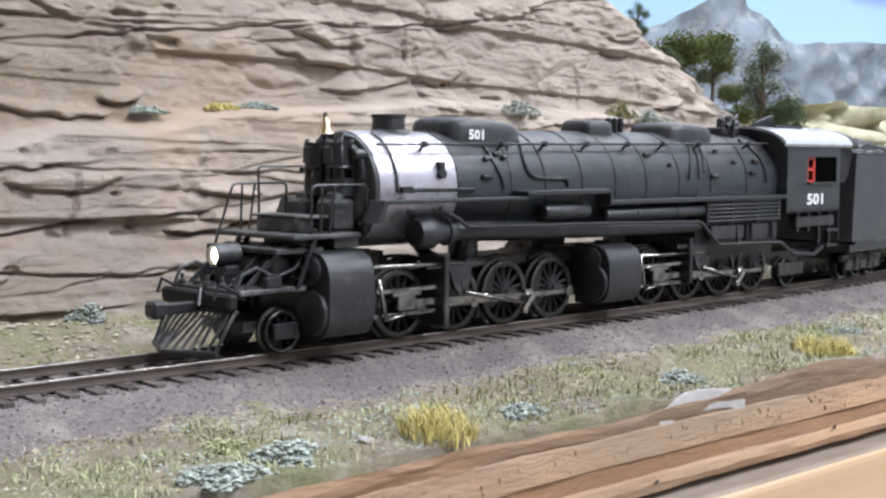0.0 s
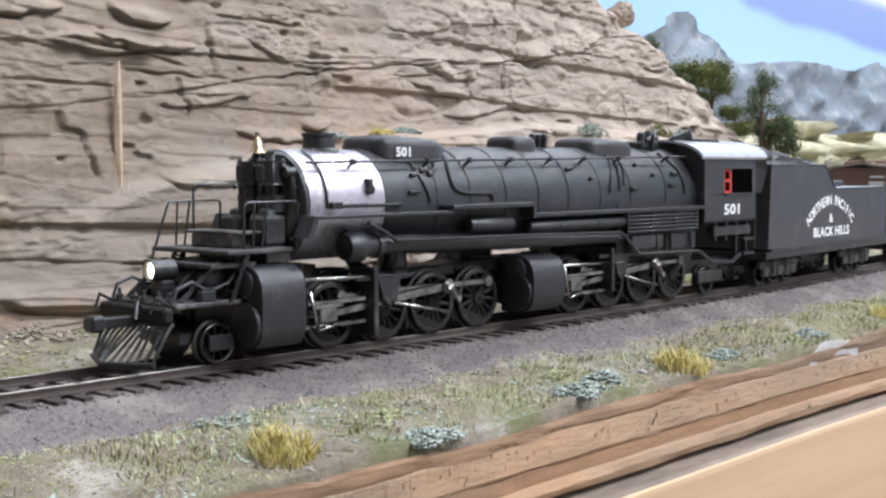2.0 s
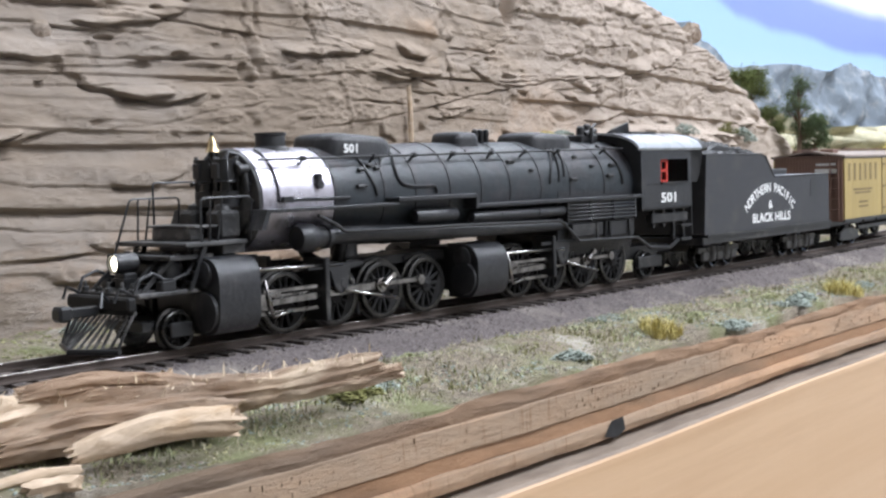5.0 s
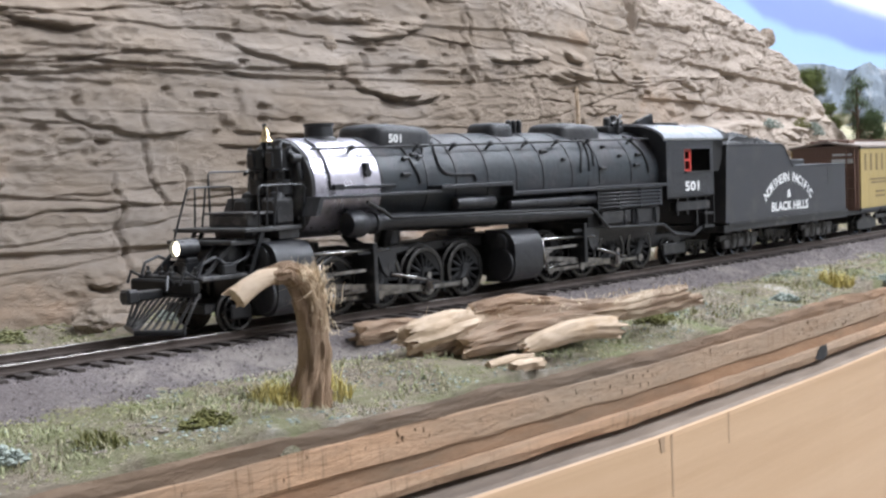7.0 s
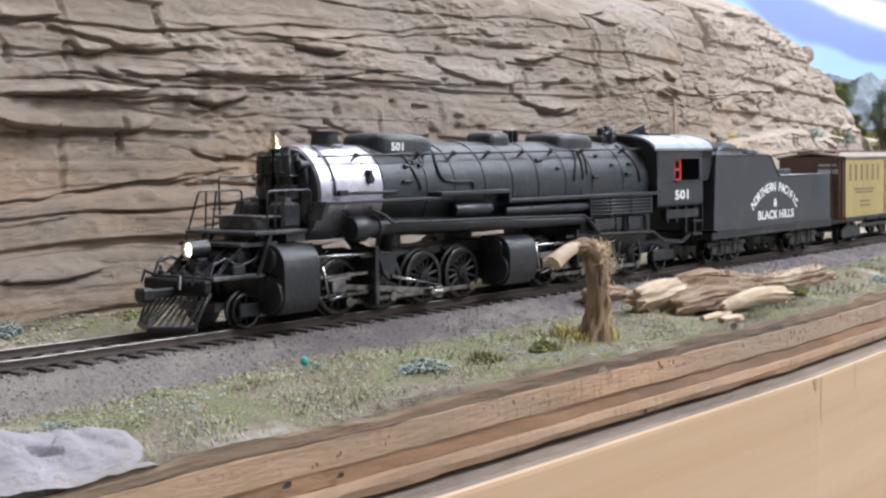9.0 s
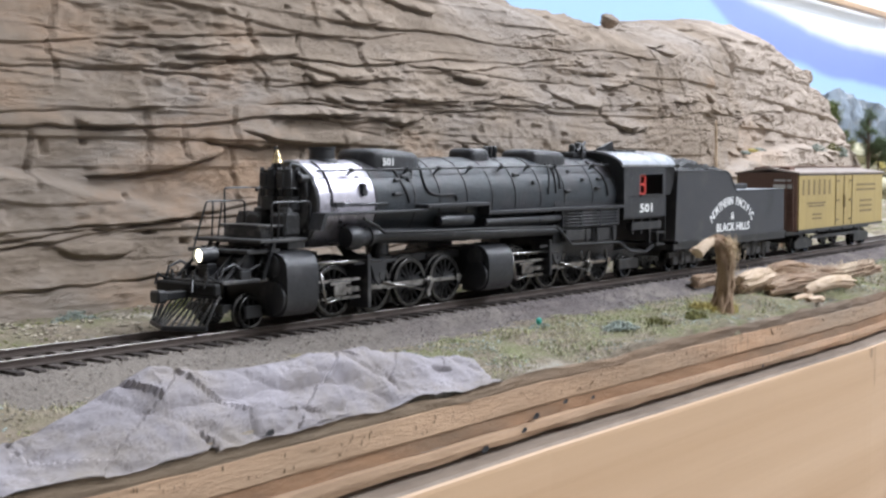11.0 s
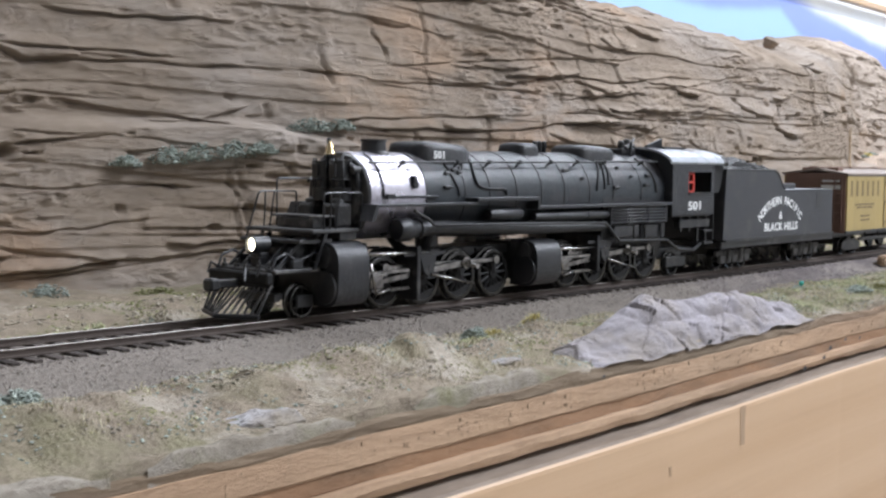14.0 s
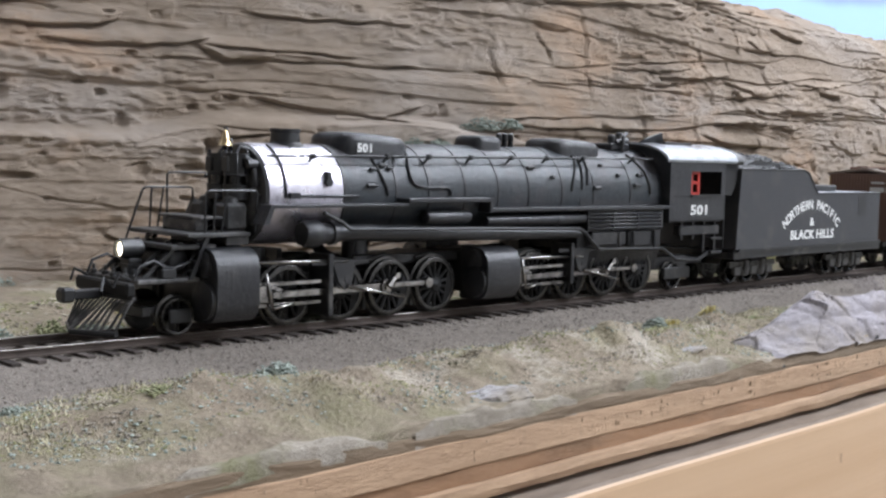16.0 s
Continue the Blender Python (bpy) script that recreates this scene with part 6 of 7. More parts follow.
        s.tube([(40, sg * 18.2, 31), (46, sg * 18.4, 28.4), (49, sg * 18.6, 26.4), (70, sg * 18.8, 26.0), (103, sg * 18.8, 25.4), (146, sg * 18.8, 24.4), (148.4, sg * 18.8, 23.4), (156.6, sg * 18.8, 17.2), (192, sg * 18.8, 16.4), (200.5, sg * 18.8, 12.2), (206, sg * 18.6, 12.0)], 0.55, 8)
        s.link("air_line", M_SOFTBLACK, e)
        s = Shape()
        for x in (151, 164.5, 178, 191.4):
            s.box(x - 0.4, x + 0.4, sg * 18 - 0.7, sg * 18 + 0.7, 23.4, 30.8)
        s.box(150.6, 191.8, min(sg * 16.8, sg * 17.4), max(sg * 16.8, sg * 17.4), 23.6, 30.6)
        coil = s.link("cooling_coil", M_SOFTBLACK, e, "rack of black cooling pipes")
        for k in range(6):
            s = Shape()
            s.tube([(150.6, sg * 18.4, 24.2 + 1.2 * k), (191.8, sg * 18.4, 24.2 + 1.2 * k)], 0.42, 6)
            s.link("pipe", M_BLACK, coil)
        s = Shape()
        s.box(154, 172, sg * 17 - 1, sg * 17 + 1, 18.4, 22.8, 0.3)
        s.box(174, 192, sg * 16.6 - 1, sg * 16.6 + 1, 17.6, 23.0, 0.3)
        for x in (168, 176, 188):
            s.tube([(x, sg * 18.4, 16.6), (x, sg * 18.0, 23)], 0.5, 6)
        s.link("firebox_casing", M_SOFTBLACK, e)
        # boiler handrail with its stanchions
        s = Shape()
        pts = []
        for x in np.linspace(25, 190, 26):
            pts.append((float(x), sg * (12.6 + 0.012 * (x - 25)), 46.0 + 0.012 * (x - 25)))
        s.tube(pts, 0.33, 6)
        for x in (40, 66.6, 82.7, 99.8, 117.7, 134.2, 152, 178.6):
            y, z = sg * (12.6 + 0.012 * (x - 25)), 46.0 + 0.012 * (x - 25)
            s.tube([(x, y, z), (x, y * 0.86, z - 1.6)], 0.42, 6)
            s.lathe("y", (x, y, z), [(-0.9, 0.02), (-0.7, 0.8), (0.7, 0.8), (0.9, 0.02)], 8)
        s.link("boiler_handrail", M_SOFTBLACK, e)
        # sand and feed pipes bent down the barrel: length along it, angle above the axis
        def barrel(x):
            return float(np.interp(x, [51, 66, 95, 140, 196], [14.05, 14.3, 15.15, 15.4, 15.6]))
        for run, rad in (
                ([(77.6, 66), (77.2, 49), (75.2, 34), (74.8, 24), (75.0, 18), (75.8, 13), (77.3, 10), (80, 8.6), (82.7, 8), (88.6, 8), (89.6, 6.6), (90.1, 3), (90.2, 0)], 0.48),
                ([(62.6, 60), (63.0, 45), (63.5, 32), (64.3, 20), (65.4, 9), (66, 0)], 0.42),
                ([(70.6, 62), (71.4, 46), (71.0, 40), (69.4, 33)], 0.38),
                ([(152.0, 58), (151.4, 46), (149.7, 34), (147.4, 22), (145.6, 10), (145.4, 4)], 0.40),
                ([(154.0, 58), (153.6, 46), (152.6, 34), (151.4, 20), (150.6, 6)], 0.40),
                ([(156.6, 58), (156.4, 46), (155.6, 34), (154.4, 22), (153.5, 12)], 0.40),
                ([(183.0, 60), (184.6, 46), (186.6, 30), (187.6, 12), (187.8, 0)], 0.55)):
            sp = Shape()
            sp.tube([(x, sg * (barrel(x) + 0.35) * math.cos(radians(a)), BZ + (barrel(x) + 0.35) * math.sin(radians(a))) for x, a in run], rad, 6)
            sp.link("sand_pipe", M_SOFTBLACK, e)
        # check valves, plugs and the lubricator plumbing
        for x, a, long in ((126.3, 33, 3.0), (136.4, 21, 0.6), (157.1, 8, 3.4), (178.9, 11, 3.2), (181.9, 25, 3.0), (58.8, 11, 3.4), (61.0, 30, 1.6), (65.0, 35, 2.0), (67.4, 31, 1.2), (170.5, 24, 0.8), (163.0, 38, 0.9)):
            s = Shape()
            rr = barrel(x)
            c, q = math.cos(radians(a)), math.sin(radians(a))
            s.tube([(x, sg * (rr - 0.6) * c, BZ + (rr - 0.6) * q), (x, sg * (rr + 1.0) * c, BZ + (rr + 1.0) * q)], 0.62, 8)
            s.tube([(x - 0.5, sg * (rr + 0.7) * c, BZ + (rr + 0.7) * q), (x + 0.6 * long, sg * (rr + 0.9) * c, BZ + (rr + 0.7) * q), (x + long, sg * (rr + 0.7) * c, BZ + (rr + 0.3) * q)], [0.5, 0.62, 0.3], 8)
            s.link("boiler_fitting", M_SOFTBLACK, e)
        # smokebox side details: number-board bracket, rod and hand grip
        s = Shape()
        rr = 15.2
        s.lathe("y", (44.6, sg * 13.9, 39.1), [(-0.8, 0.02), (-0.8, 1.3), (0.8, 1.3), (0.9, 0.02)], 6)
        s.box(43.9, 45.3, sg * 13.6 - 0.9, sg * 13.6 + 0.9, 38, 42)
        s.link("smokebox_clamp", M_SOFTBLACK, e)
        s = Shape()
        s.tube([(32, sg * 14.7, 35.4), (55, sg * 14.8, 35.2)], 0.5, 6)
        s.tube([(30.2, sg * 14.3 * math.cos(radians(a)), BZ + 14.3 * math.sin(radians(a))) for a in range(70, -5, -8)], 0.3, 6)
        s.box(31, 34.5, sg * 14.6 - 0.6, sg * 14.6 + 0.5, 34.7, 36.3, 0.15)
        s.link("smokebox_rod", M_SOFTBLACK, e)
    # exhaust pipe below the smokebox
    s = Shape()
    s.tube([(30, 0, 21), (30, 0, 12)], 3.2, 14)
    s.link("exhaust_pipe", M_SOFTBLACK, e)
    s = Shape()
    s.tube([(56, -10, 24), (58, -6, 18), (60, 0, 15)], 1.8, 10)
    s.tube([(56, 10, 24), (58, 6, 18), (60, 0, 15)], 1.8, 10)
    s.box(60, 102, -7, 7, 14.8, 17.8, 0.3)
    s.tube([(66, 0, 16), (66, 0, 23)], 4.0, 14)
    s.link("receiver_pipe", M_SOFTBLACK, e)
    build_cab(e)
    return e


def zt_gear(n):
    return 18.0 if n == 0 else 15.4


def build_cab(e):
    cab = new("cab")
    cab.empty_display_size = 0.005
    cab.parent = e
    for sg in (-1, 1):
        s = Shape()
        y0, y1 = min(sg * 18.2, sg * 19.0), max(sg * 18.2, sg * 19.0)
        s.box(196, 229.6, y0, y1, 26.0, 35.4)
        s.box(196, 208, y0, y1, 35.4, 43.8)
        s.box(227.2, 229.6, y0, y1, 35.4, 43.8)
        s.box(196, 229.6, y0, y1, 43.8, 48.2)
        for x in np.arange(197, 229.5, 1.7):
            for z in (26.6, 34.8):
                s.box(x - 0.16, x + 0.16, min(sg * 19.0, sg * 19.16), max(sg * 19.0, sg * 19.16), z - 0.16, z + 0.16)
        for z in np.arange(28, 47, 1.7):
            for x in (196.8, 229.0):
                s.box(x - 0.16, x + 0.16, min(sg * 19.0, sg * 19.16), max(sg * 19.0, sg * 19.16), z - 0.16, z + 0.16)
        s.link("side_sheet", M_BLACK, cab, "riveted black cab side")
        s = Shape()
        s.box(208, 228, min(sg * 19, sg * 19.7), max(sg * 19, sg * 19.7), 34.7, 35.4)
        s.link("arm_rest", M_SOFTBLACK, cab)
        s = Shape()
        for x0, x1, z0, z1 in ((209.2, 210.4, 35.4, 43.8), (213.6, 214.8, 35.4, 43.8), (209.2, 214.8, 42.8, 43.8), (209.2, 214.8, 39.2, 40.2), (209.2, 214.8, 35.4, 36.2)):
            s.box(x0, x1, min(sg * 17.2, sg * 17.9), max(sg * 17.2, sg * 17.9), z0, z1)
        s.link("window_frame", M_RED, cab, "red window sash, slid half open")
    s = Shape()
    arch = [(-19, 26), (-19, 48)] + [(19.0 * math.sin(a), 48 + 5.4 * math.cos(a) * 1.0) for a in np.linspace(-1.45, 1.45, 15)] + [(19, 48), (19, 26)]
    xprism(s, arch, 195.2, 196.2)
    s.link("front_sheet", M_BLACK, cab)
    s = Shape()
    s.box(201, 206, -14, 14, 27, 44, 1.0)
    s.box(196.5, 229, -18, 18, 25.4, 26.2)
    s.link("backhead", M_GLASS, cab, "dark cab interior with backhead")
    # arched roof with a hatch
    s = Shape()
    ring = [(20.0 * math.sin(a), 47.4 + 6.6 * math.cos(a)) for a in np.linspace(-1.5, 1.5, 25)]
    low = [(y * 0.975, z - 0.8) for y, z in ring]
    xprism(s, ring + low[::-1], 192.5, 236.5)
    s.link("roof", M_CABROOF, cab, "cab roof with the sky's blue-grey sheen in its colour")
    s = Shape()
    hood = [(20.1 * math.sin(a), 47.3 + 6.6 * math.cos(a)) for a in np.linspace(-1.5, 1.5, 25)]
    xprism(s, hood + [(y * 0.96, z - 1.2) for y, z in hood][::-1], 236.4, 240.6)
    s.link("roof_hood", M_SOFTBLACK, cab, "dark rear hood of the cab roof")
    s = Shape()
    s.box(205, 222, -8.6, -1.6, 53.1, 54.3, 0.2)
    s.link("roof_vent", M_SOFTBLACK, cab)
    s = Shape()
    s.add([(193, -6, 53.6), (208, -6, 54.2), (204, -8, 57.6), (194, -8, 55.0), (193, -5.4, 53.6), (208, -5.4, 54.2), (204, -7.4, 57.8), (194, -7.4, 55.2)],
          [(0, 1, 2, 3), (4, 7, 6, 5), (0, 4, 5, 1), (1, 5, 6, 2), (2, 6, 7, 3), (3, 7, 4, 0)])
    s.link("roof_hatch", M_SOFTBLACK, cab, "open roof hatch")
    for sg in (-1, 1):
        s = Shape()
        s.prism([(229.4, 35), (236.4, 35), (238.4, 38), (241.4, 44.6), (239.8, 48.0), (229.4, 48.2)], min(sg * 16.6, sg * 17.4), max(sg * 16.6, sg * 17.4))
        s.link("cab_curtain", M_GLASS, cab)
    s = Shape()
    for sg in (-1, 1):
        for x in (206, 213, 220, 227):
            s.box(x - 0.5, x + 0.5, sg * 16 - 1, sg * 16 + 1, 14 if x > 215 else 19, 26)
        s.box(204, 229, sg * 16 - 1.6, sg * 16 + 1.6, 20.5, 24, 0.3)
        s.box(222, 229, sg * 17.4 - 1.6, sg * 17.4 + 1.6, 13.4, 14.4)
        s.box(222, 229, sg * 17.4 - 1.6, sg * 17.4 + 1.6, 18.6, 19.4)
        s.tube([(200.5, sg * 18.6, 12.2), (216, sg * 17.5, 11.2), (222, sg * 17.4, 13.6)], 0.7, 6)
        s.tube([(230.6, sg * 18.2, 15), (230.6, sg * 18.2, 34)], 0.4, 6)
    s.box(198, 224, -7, 7, 7, 12, 0.4)
    for sg in (-1, 1):
        s.box(203, 219, sg * 11.4 - 0.7, sg * 11.4 + 0.7, 4, 8.2, 0.3)
    s.box(224, 240, -3, 3, 8, 11, 0.3)
    s.link("cab_underframe", M_SOFTBLACK, cab)
    s = Shape()
    letters(s, "501", 4.9, 213.6, -19.03, 28.0, wide=1.62, bold=0.28)
    s.link("number", M_WHITE, cab, "white number 501")
    return cab


TX = 238.0   # the tender's drawbar, and CX the car's, counted along the engine
CX = 369.0


def build_tender():
    t = thing("tender", "flat black coal tender with white lettering behind the engine", "tender")
    o = -TX
    s = Shape()
    s.prism([(o + 238.2, 14.2), (o + 357.4, 13.6), (o + 357.0, 35.6), (o + 300.4, 35.6), (o + 297.6, 38.0), (o + 292.4, 43.8), (o + 290.6, 44.9), (o + 288.4, 45.2), (o + 240.2, 45.2)], -19, 19)
    s.link("tank", M_TENDER, t, "flat black riveted tank")
    s = Shape()
    s.box(o + 238, o + 360.5, -18.4, 18.4, 10.4, 13.4, 0.3)
    for sg in (-1, 1):
        s.box(o + 240, o + 359, sg * 19.1 - 0.3, sg * 19.1 + 0.3, 13.2, 14.4)
    s.link("frame", M_SOFTBLACK, t)
    s = Shape()
    for sg in (-1, 1):
        s.tube([(o + 240.2, sg * 19, 45.1), (o + 288.4, sg * 19, 45.1), (o + 292.4, sg * 19, 43.8), (o + 298, sg * 19, 37.6), (o + 300.4, sg * 19, 35.6), (o + 357, sg * 19, 35.6)], 0.35, 6)
    s.link("top_rim", M_TENDER, t)
    s = Shape()
    s.box(o + 301.4, o + 356.4, -18.4, 18.4, 35.5, 35.9)
    s.link("tank_deck", M_CABROOF, t, "pale tank top")
    s = Shape()
    s.box(o + 318, o + 342, -6, 6, 35.8, 38.6, 0.6)
    s.lathe("z", (o + 326, 0, 0), [(38.4, 3.2), (40, 3.2), (40.3, 0.02)], 14)
    s.link("water_hatch", M_SOFTBLACK, t)
    rng = np.random.default_rng(5)
    n = 900
    cx, cy = rng.uniform(o + 243.5, o + 292, n), rng.uniform(-16.5, 16.5, n)
    top = 44.2 + 6.2 * np.clip(1 - np.abs(cy) / 20, 0, 1) * np.clip(np.minimum((cx - o - 238) / 14, (o + 299 - cx) / 16), 0, 1)
    s = Shape()
    s.prism([(o + 243, 40), (o + 291, 40), (o + 290, 44), (o + 282, 47.0), (o + 256, 48.6), (o + 244, 45)], -15, 15)
    s.link("coal_bed", M_COAL, t)
    co = crumbs("coal", np.stack([cx, cy, top], -1), rng.uniform(0.7, 1.7, n), M_COAL, "heap of black coal lumps", "coal", 6, 0.8)
    del co["category"]
    co.parent = t
    # lettering
    s = Shape()
    word = "NORTHERN PACIFIC"
    r, zc, xc = 33.5, -4.4, o + 296.2
    for k, ch in enumerate(word):
        if ch != " ":
            a = radians((k - 7.5) * 5.05)
            letters(s, ch, 5.3, xc + r * math.sin(a), -19.05, zc + r * math.cos(a), -math.degrees(a), 1.0, 0.3)
    letters(s, "&", 4.8, o + 296.0, -19.05, 22.2, 0, 1.2, 0.25)
    letters(s, "BLACK HILLS", 5.1, o + 297.0, -19.05, 16.8, 0, 1.24, 0.3)
    s.link("lettering", M_WHITE, t, "white lettering NORTHERN PACIFIC & BLACK HILLS")
    s = Shape()
    s.box(o + 337, o + 344, -19.06, -19.0, 26, 34)
    s.link("stain", M_SOFTBLACK, t)
    # trucks
    for x0 in (o + 250, o + 327):
        tr = new("truck")
        tr.empty_display_size = 0.003
        tr.parent = t
        for sg in (-1, 1):
            s = Shape()
            s.prism([(x0 - 5, 6.4), (x0 + 29, 6.4), (x0 + 29, 8.6), (x0 - 5, 8.6)], min(sg * 11.2, sg * 12.6), max(sg * 11.2, sg * 12.6))
            for k in range(3):
                xx = x0 + 12 * k
                s.box(xx - 2.4, xx + 2.4, sg * 12.4 - 0.9, sg * 12.4 + 0.9, 3.2, 7.0, 0.4)
            for k in range(2):
                xx = x0 + 6 + 12 * k
                s.tube([(xx, sg * 12.6, 3.4), (xx, sg * 12.6, 9.2)], 1.3, 10)
                s.tube([(xx - 4.4, sg * 12.4, 8.4), (xx - 1.2, sg * 12.6, 3.2), (xx + 1.2, sg * 12.6, 3.2), (xx + 4.4, sg * 12.4, 8.4)], 0.6, 6)
            s.link("side_frame", M_TRUCK, tr, "dusty truck side frame")
        s = Shape()
        s.box(x0 + 4, x0 + 20, -10, 10, 6.5, 9.8, 0.4)
        s.link("bolster", M_SOFTBLACK, tr)
    for x0 in (o + 250, o + 262, o + 274, o + 327, o + 339, o + 351):
        for sg in (-1, 1):
            wheel("tender_wheel", t, x0, SMALL_R, SMALL_R, 10.2, 0, 0.0, sg)
    s = Shape()
    s.box(o + 360, o + 371, -1.4, 1.4, 8.6, 11.4, 0.4)
    s.tube([(o + 358.8, -16.5, 12), (o + 359.6, -16.5, 34)], 0.4, 6)
    s.tube([(o + 358.8, 16.5, 12), (o + 359.6, 16.5, 34)], 0.4, 6)
    s.link("rear_coupler", M_SOFTBLACK, t)
    return t


def build_car():
    c = thing("refrigerator_car", "yellow wooden refrigerator car with brown ends behind the tender", "freight car")
    o = 11.0     # the front end wall, from the coupler
    L = 138.0
    s = Shape()
    s.box(o + 0.6, o + L - 0.6, -16.6, 16.6, 12.4, 43.0)
    s.link("body", M_BROWN, c)
    plank = None
    for sg in (-1, 1):
        for k in range(56):
            x = o + 0.5 + k * (L - 1.0) / 56
            if plank is None:
                s = Shape()
                s.box(0.04, (L - 1.0) / 56 - 0.04, -0.45, 0.45, 13.4, 43.0, 0.1)
                plank = s.link("plank", M_YELLOW, c)
                ob = plank
            else:
                ob = new("plank", plank.data)
                ob.parent = c
            ob.matrix_basis = pose(x * 0.001, sg * 0.0171, 0)
    end = None
    for k in range(22):
        y = -16.6 + k * 33.2 / 22
        if end is None:
            s = Shape()
            s.box(-0.5, 0.5, 0.04, 33.2 / 22 - 0.04, 12.6, 44.0, 0.08)
            end = s.link("end_plank", M_BROWN, c)
            ob = end
        else:
            ob = new("end_plank", end.data)
            ob.parent = c
        ob.matrix_basis = pose((o + 0.1) * 0.001, y * 0.001, 0)
    s = Shape()
    prof = [(-18.2, 43.0), (-18.2, 43.9), (0, 46.6), (18.2, 43.9), (18.2, 43.0), (0, 45.4)]
    xprism(s, prof, o - 1.2, o + L + 1.2)
    s.link("roof", M_ROOF, c, "dusty pale-edged roof")
    s = Shape()
    s.box(o - 2.4, o + L + 2.4, -2.6, 2.6, 46.8, 47.3)
    s.box(o + 6, o + 13, -10, -4, 45.2, 46.9, 0.2)
    s.box(o + 6, o + 13, 4, 10, 45.2, 46.9, 0.2)
    s.link("roof_walk", M_BROWN, c)
    s = Shape()
    for sg in (-1, 1):
        s.box(o, o + L, sg * 17.3 - 0.3, sg * 17.3 + 0.3, 42.4, 43.2)
        s.box(o, o + L, sg * 17.3 - 0.35, sg * 17.3 + 0.35, 12.2, 13.4)
    s.box(o + 2, o + L - 2, -10, 10, 9.8, 12.4, 0.2)
    s.box(o + 30, o + 108, -14, -12.5, 7.4, 9.0)
    for x in (40, 60, 80, 100):
        s.tube([(o + x, -13, 8), (o + x, -13, 12.4)], 0.5, 6)
    s.link("underframe", M_SOFTBLACK, c)
    s = Shape()
    for x in (55.5, 69, 82.5):
        s.box(o + x - 0.5, o + x + 0.5, -17.9, -17.55, 14, 42.4)
    for z in (17, 28, 39):
        for x in (58, 80):
            s.box(o + x - 2.6, o + x + 2.6, -18.1, -17.6, z - 0.5, z + 0.5)
    s.box(o + 68, o + 70, -18.4, -17.6, 24, 31)
    s.link("door_hardware", M_DARKINK, c)
    # lettering that is a maker's mark or too small to read: plain bars
    s = Shape()
    for k in range(6):
        s.box(o + 5 + 7.8 * k, o + 8.2 + 7.8 * k, -17.62, -17.57, 31.6, 40.0)
    for z, a, b in ((27.2, 12, 40), (25.6, 14, 38), (21.0, 20, 34), (18.8, 20, 34)):
        s.box(o + a, o + b, -17.62, -17.57, z - 0.5, z + 0.6)
    s.link("side_lettering", M_DARKINK, c, "faded dark lettering bars on yellow boards")
    s = Shape()
    for z, a, b in ((36.5, 90, 124), (33.6, 90, 124), (27, 96, 118), (24, 96, 118), (21, 96, 118)):
        s.box(o + a, o + b, -17.62, -17.57, z - 0.7, z + 0.7)
    s.link("side_lettering", M_DARKINK, c, "faded dark lettering bars on yellow boards")
    s = Shape()
    s.box(o - 0.62, o - 0.45, -13.5, -4, 39.2, 40.2)
    s.box(o - 0.62, o - 0.45, -14.0, -3.5, 35.4, 37.6)
    s.link("end_lettering", M_WHITE, c, "small white lettering bars")
    for x0 in (o + 22, o + L - 22):
        tr = new("truck")
        tr.empty_display_size = 0.003
        tr.parent = c
        for sg in (-1, 1):
            s = Shape()
            s.prism([(x0 - 13, 3.4), (x0 - 8, 2.6), (x0 + 8, 2.6), (x0 + 13, 3.4), (x0 + 13, 6.4), (x0 + 6, 8.4), (x0 - 6, 8.4), (x0 - 13, 6.4)], min(sg * 11.2, sg * 12.2), max(sg * 11.2, sg * 12.2))
            s.link("side_frame", M_SOFTBLACK, tr)
        s = Shape()
        s.box(x0 - 3, x0 + 3, -11, 11, 5, 10, 0.4)
        s.link("bolster", M_SOFTBLACK, tr)
    for x0 in (o + 13, o + 31, o + L - 31, o + L - 13):
        for sg in (-1, 1):
            wheel("car_wheel", c, x0, SMALL_R, SMALL_R, 10.2, 0, 0.0, sg)
    s = Shape()
    s.box(-1, o + 1, -1.4, 1.4, 8.6, 11.4, 0.4)
    s.tube([(o - 0.9, -15, 14), (o - 1.2, -15, 42)], 0.4, 6)
    s.tube([(o - 0.9, -11, 14), (o - 1.2, -11, 42)], 0.4, 6)
    for z in (18, 23, 28, 33, 38):
        s.tube([(o - 1, -15, z), (o - 1, -11, z)], 0.35, 6)
    s.link("end_ladder", M_BROWN, c)
    return c


engine = build_engine()
tender = build_tender()
car = build_car()


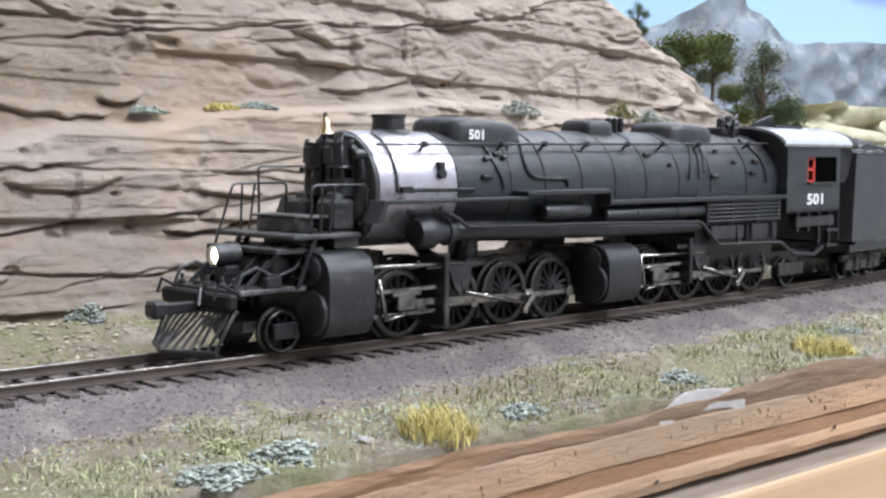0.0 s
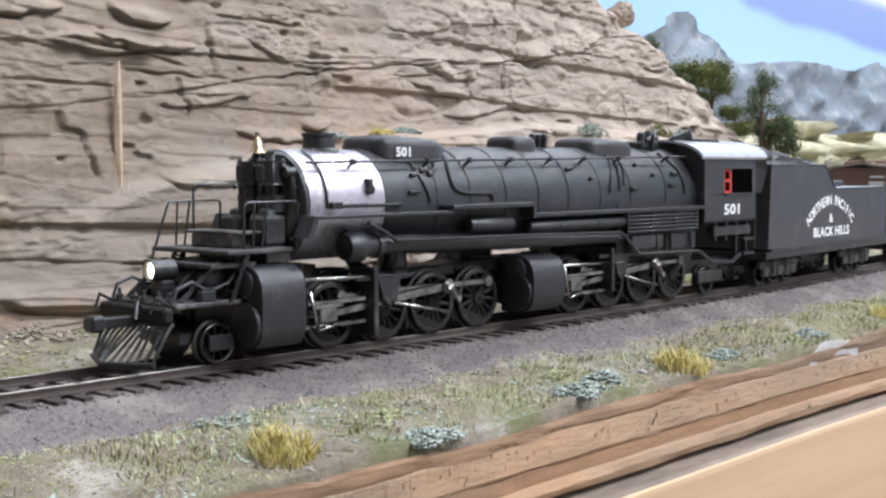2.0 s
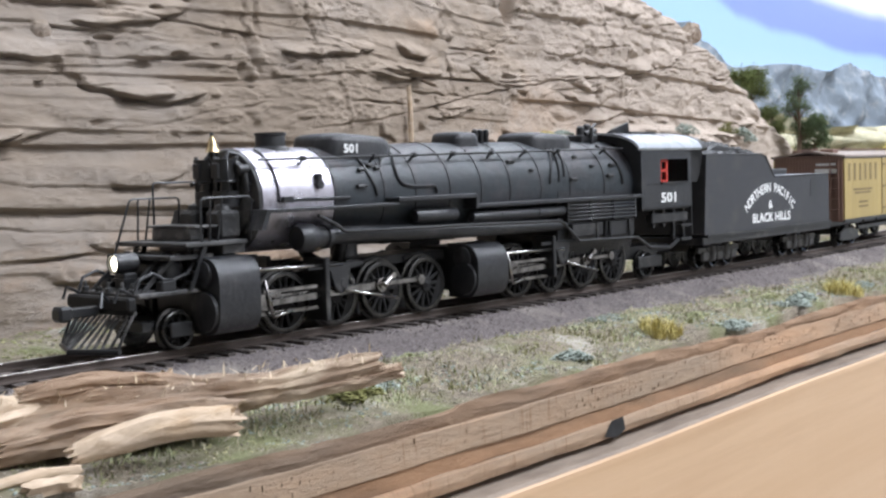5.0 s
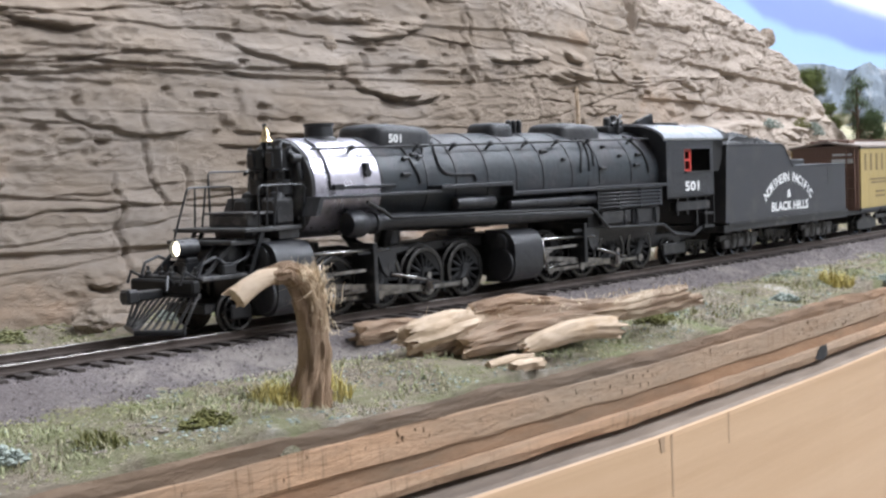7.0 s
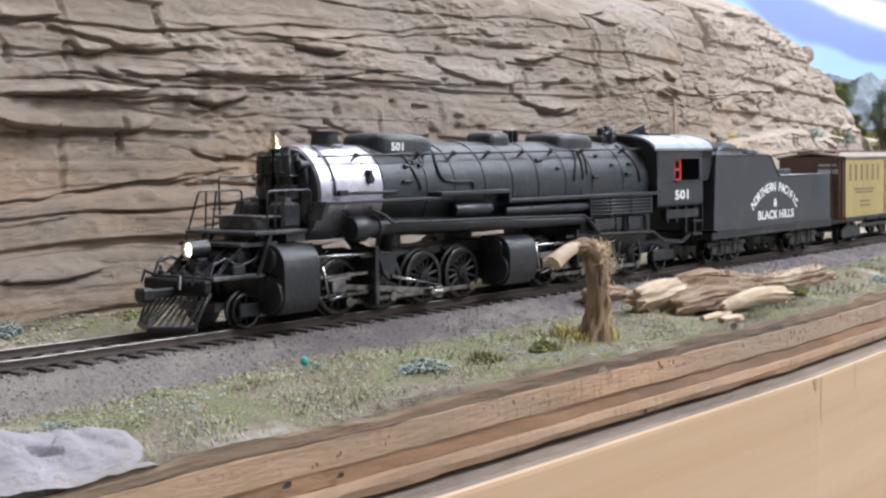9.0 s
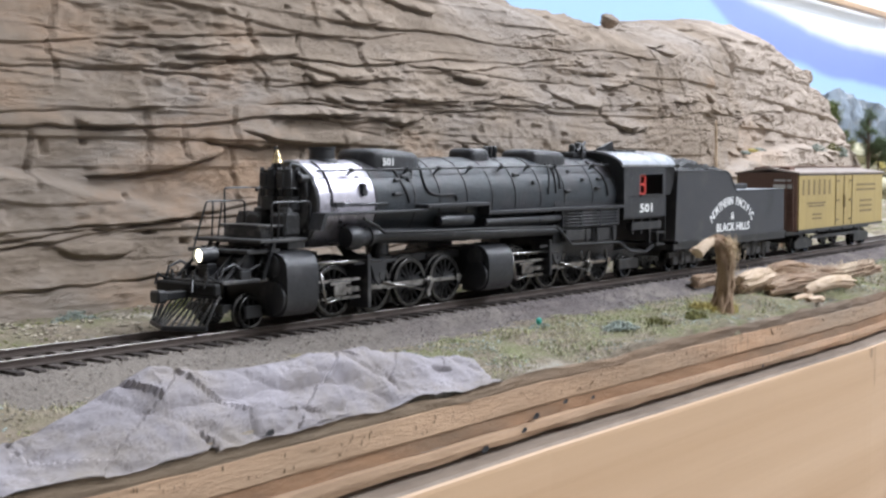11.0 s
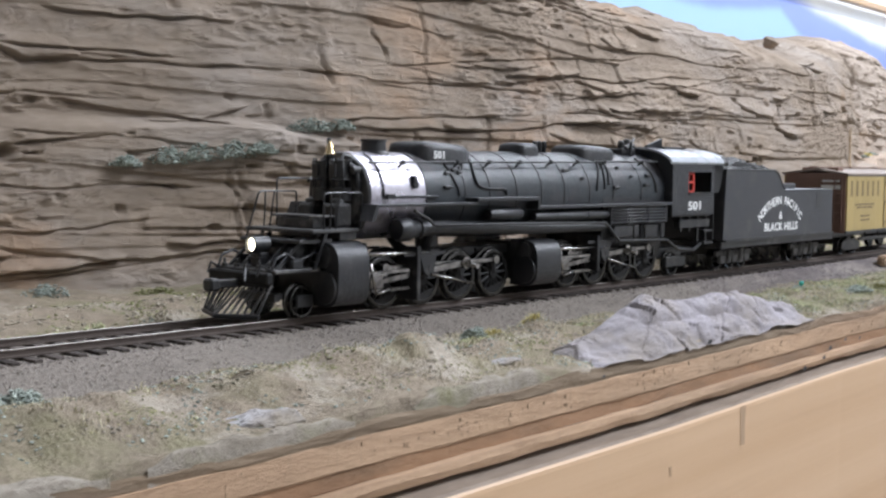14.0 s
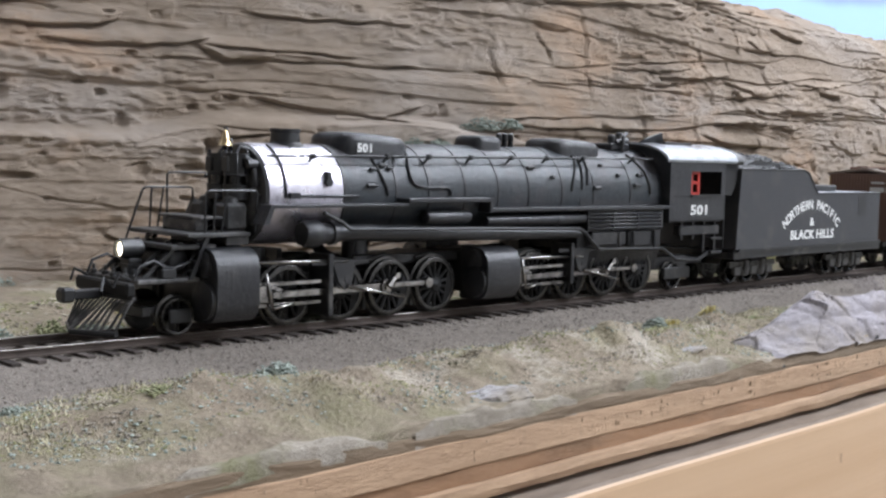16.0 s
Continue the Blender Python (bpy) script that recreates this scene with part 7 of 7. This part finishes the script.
# ---- track: rails, then the ties one by one ----
def build_track():
    t = tagged(new("railway_track"), "single model railway track, rails on dark wooden ties", "railway track", kind="structure")
    xs = np.arange(-1450, 800, 12.0)
    for sg in (-1, 1):
        for name, prof, m in (("rail", [(-0.95, -2.1), (-0.95, -1.8), (-0.25, -1.5), (-0.25, -0.75), (-0.5, -0.55), (-0.5, -0.06), (0.5, -0.06), (0.5, -0.55), (0.25, -0.75), (0.25, -1.5), (0.95, -1.8), (0.95, -2.1)], M_RAIL),
                              ("rail_head", [(-0.46, -0.07), (-0.42, 0.0), (0.42, 0.0), (0.46, -0.07)], M_RAILTOP)):
            rows = [np.stack([xs, yc(xs / 1000) * 1000 + sg * 8.75 + dy, np.full(len(xs), z)], -1) for dy, z in prof]
            v = np.stack(rows)
            link_mesh(name, v.reshape(-1, 3), grid_faces(*v.shape[:2]), m, t, "polished rail top" if name == "rail_head" else "")
    g = np.random.default_rng(3)
    proto = Shape()
    proto.box(-1.15, 1.15, -15.2, 15.2, -4.4, -2.1, 0.16)
    near = None
    rest = Shape()
    x = -1440.0
    while x < 790:
        x += 6.15
        y = yc(x / 1000) * 1000
        h = heading(x / 1000) + g.uniform(-1.2, 1.2)
        dy = g.uniform(-0.6, 0.6)
        if -1010 < x < 330:
            if near is None:
                near = proto.link("tie", M_TIE, t)
                ob = near
            else:
                ob = new("tie", near.data)
                ob.parent = t
            ob.matrix_basis = pose(x * 0.001, (y + dy) * 0.001, g.uniform(-0.15, 0.05) * 0.001, 0, 0, h)
        else:
            rest.box(x - 1.15, x + 1.15, y - 15.2, y + 15.2, -4.4, -2.1)
    rest.link("far_ties", M_TIE, t)["kind"] = "stuff"


build_track()


# ---- motion ----
def spot(t):
    """Place of the leading axle and heading of the engine at t, by smooth steps between TRAIN rows."""
    k = max(i for i in range(len(TRAIN)) if TRAIN[i][0] <= t + 1e-6)
    k = min(k, len(TRAIN) - 2)
    t0, x0, y0, h0 = TRAIN[k]
    t1, x1, y1, h1 = TRAIN[k + 1]
    u = (t - t0) / (t1 - t0)
    return x0 + (x1 - x0) * u, y0 + (y1 - y0) * u, h0 + (h1 - h0) * u


def motions():
    times = [row[0] for row in TRAIN]
    rows_e, rows_t, rows_c = [], [], []
    for t, x, y, h in TRAIN:
        m = pose(x, y, 0, 0, 0, h)
        p = m @ Vector((TX * 0.001, 0, 0))
        ht = heading(p.x + 0.065)
        mt = pose(p.x, p.y, 0, 0, 0, ht)
        q = mt @ Vector(((CX - TX) * 0.001, 0, 0))
        hc = heading(q.x + 0.08)
        rows_e.append((t, m))
        rows_t.append((t, mt))
        rows_c.append((t, pose(q.x, q.y, 0, 0, 0, hc)))
    walk(engine, rows_e)
    walk(tender, rows_t)
    walk(car, rows_c)
    ticks = [k / 10 for k in range(161)]
    roll = [spot(16.0)[0] - spot(t)[0] for t in ticks]        # metres still to go, below zero
    turned = [-2 * math.pi * float(np.interp(t, CRANK_TIMES, CRANK_TURNS)) for t in ticks]
    for hub, x, z, r in ROLLING:
        angles = turned if r == WHEEL_R else [-g / (r * 0.001) for g in roll]
        walk(hub, [(t, pose(x * 0.001, 0, z * 0.001, 0, math.degrees(a), 0)) for t, a in zip(ticks, angles)])
    for rod, kind, data in RODS:
        x0, sg, n = data[:3]
        rows = []
        for t, a in zip(ticks, turned):
            px, pz = CRANK * math.cos(a), WHEEL_R - CRANK * math.sin(a)
            if kind == "side":
                rows.append((t, pose((x0 + px) * 0.001, sg * 0.0124, pz * 0.001)))
            else:
                ml = data[3]
                dz = pz - 9.0
                dx = math.sqrt(ml * ml - dz * dz)
                cx = x0 + px - dx
                if kind == "cross":
                    rows.append((t, pose(cx * 0.001, sg * 0.0143, 0.009)))
                else:
                    rows.append((t, pose(cx * 0.001, sg * 0.0141, 0.009, 0, -math.degrees(math.asin(dz / ml)), 0)))
        walk(rod, rows)


motions()
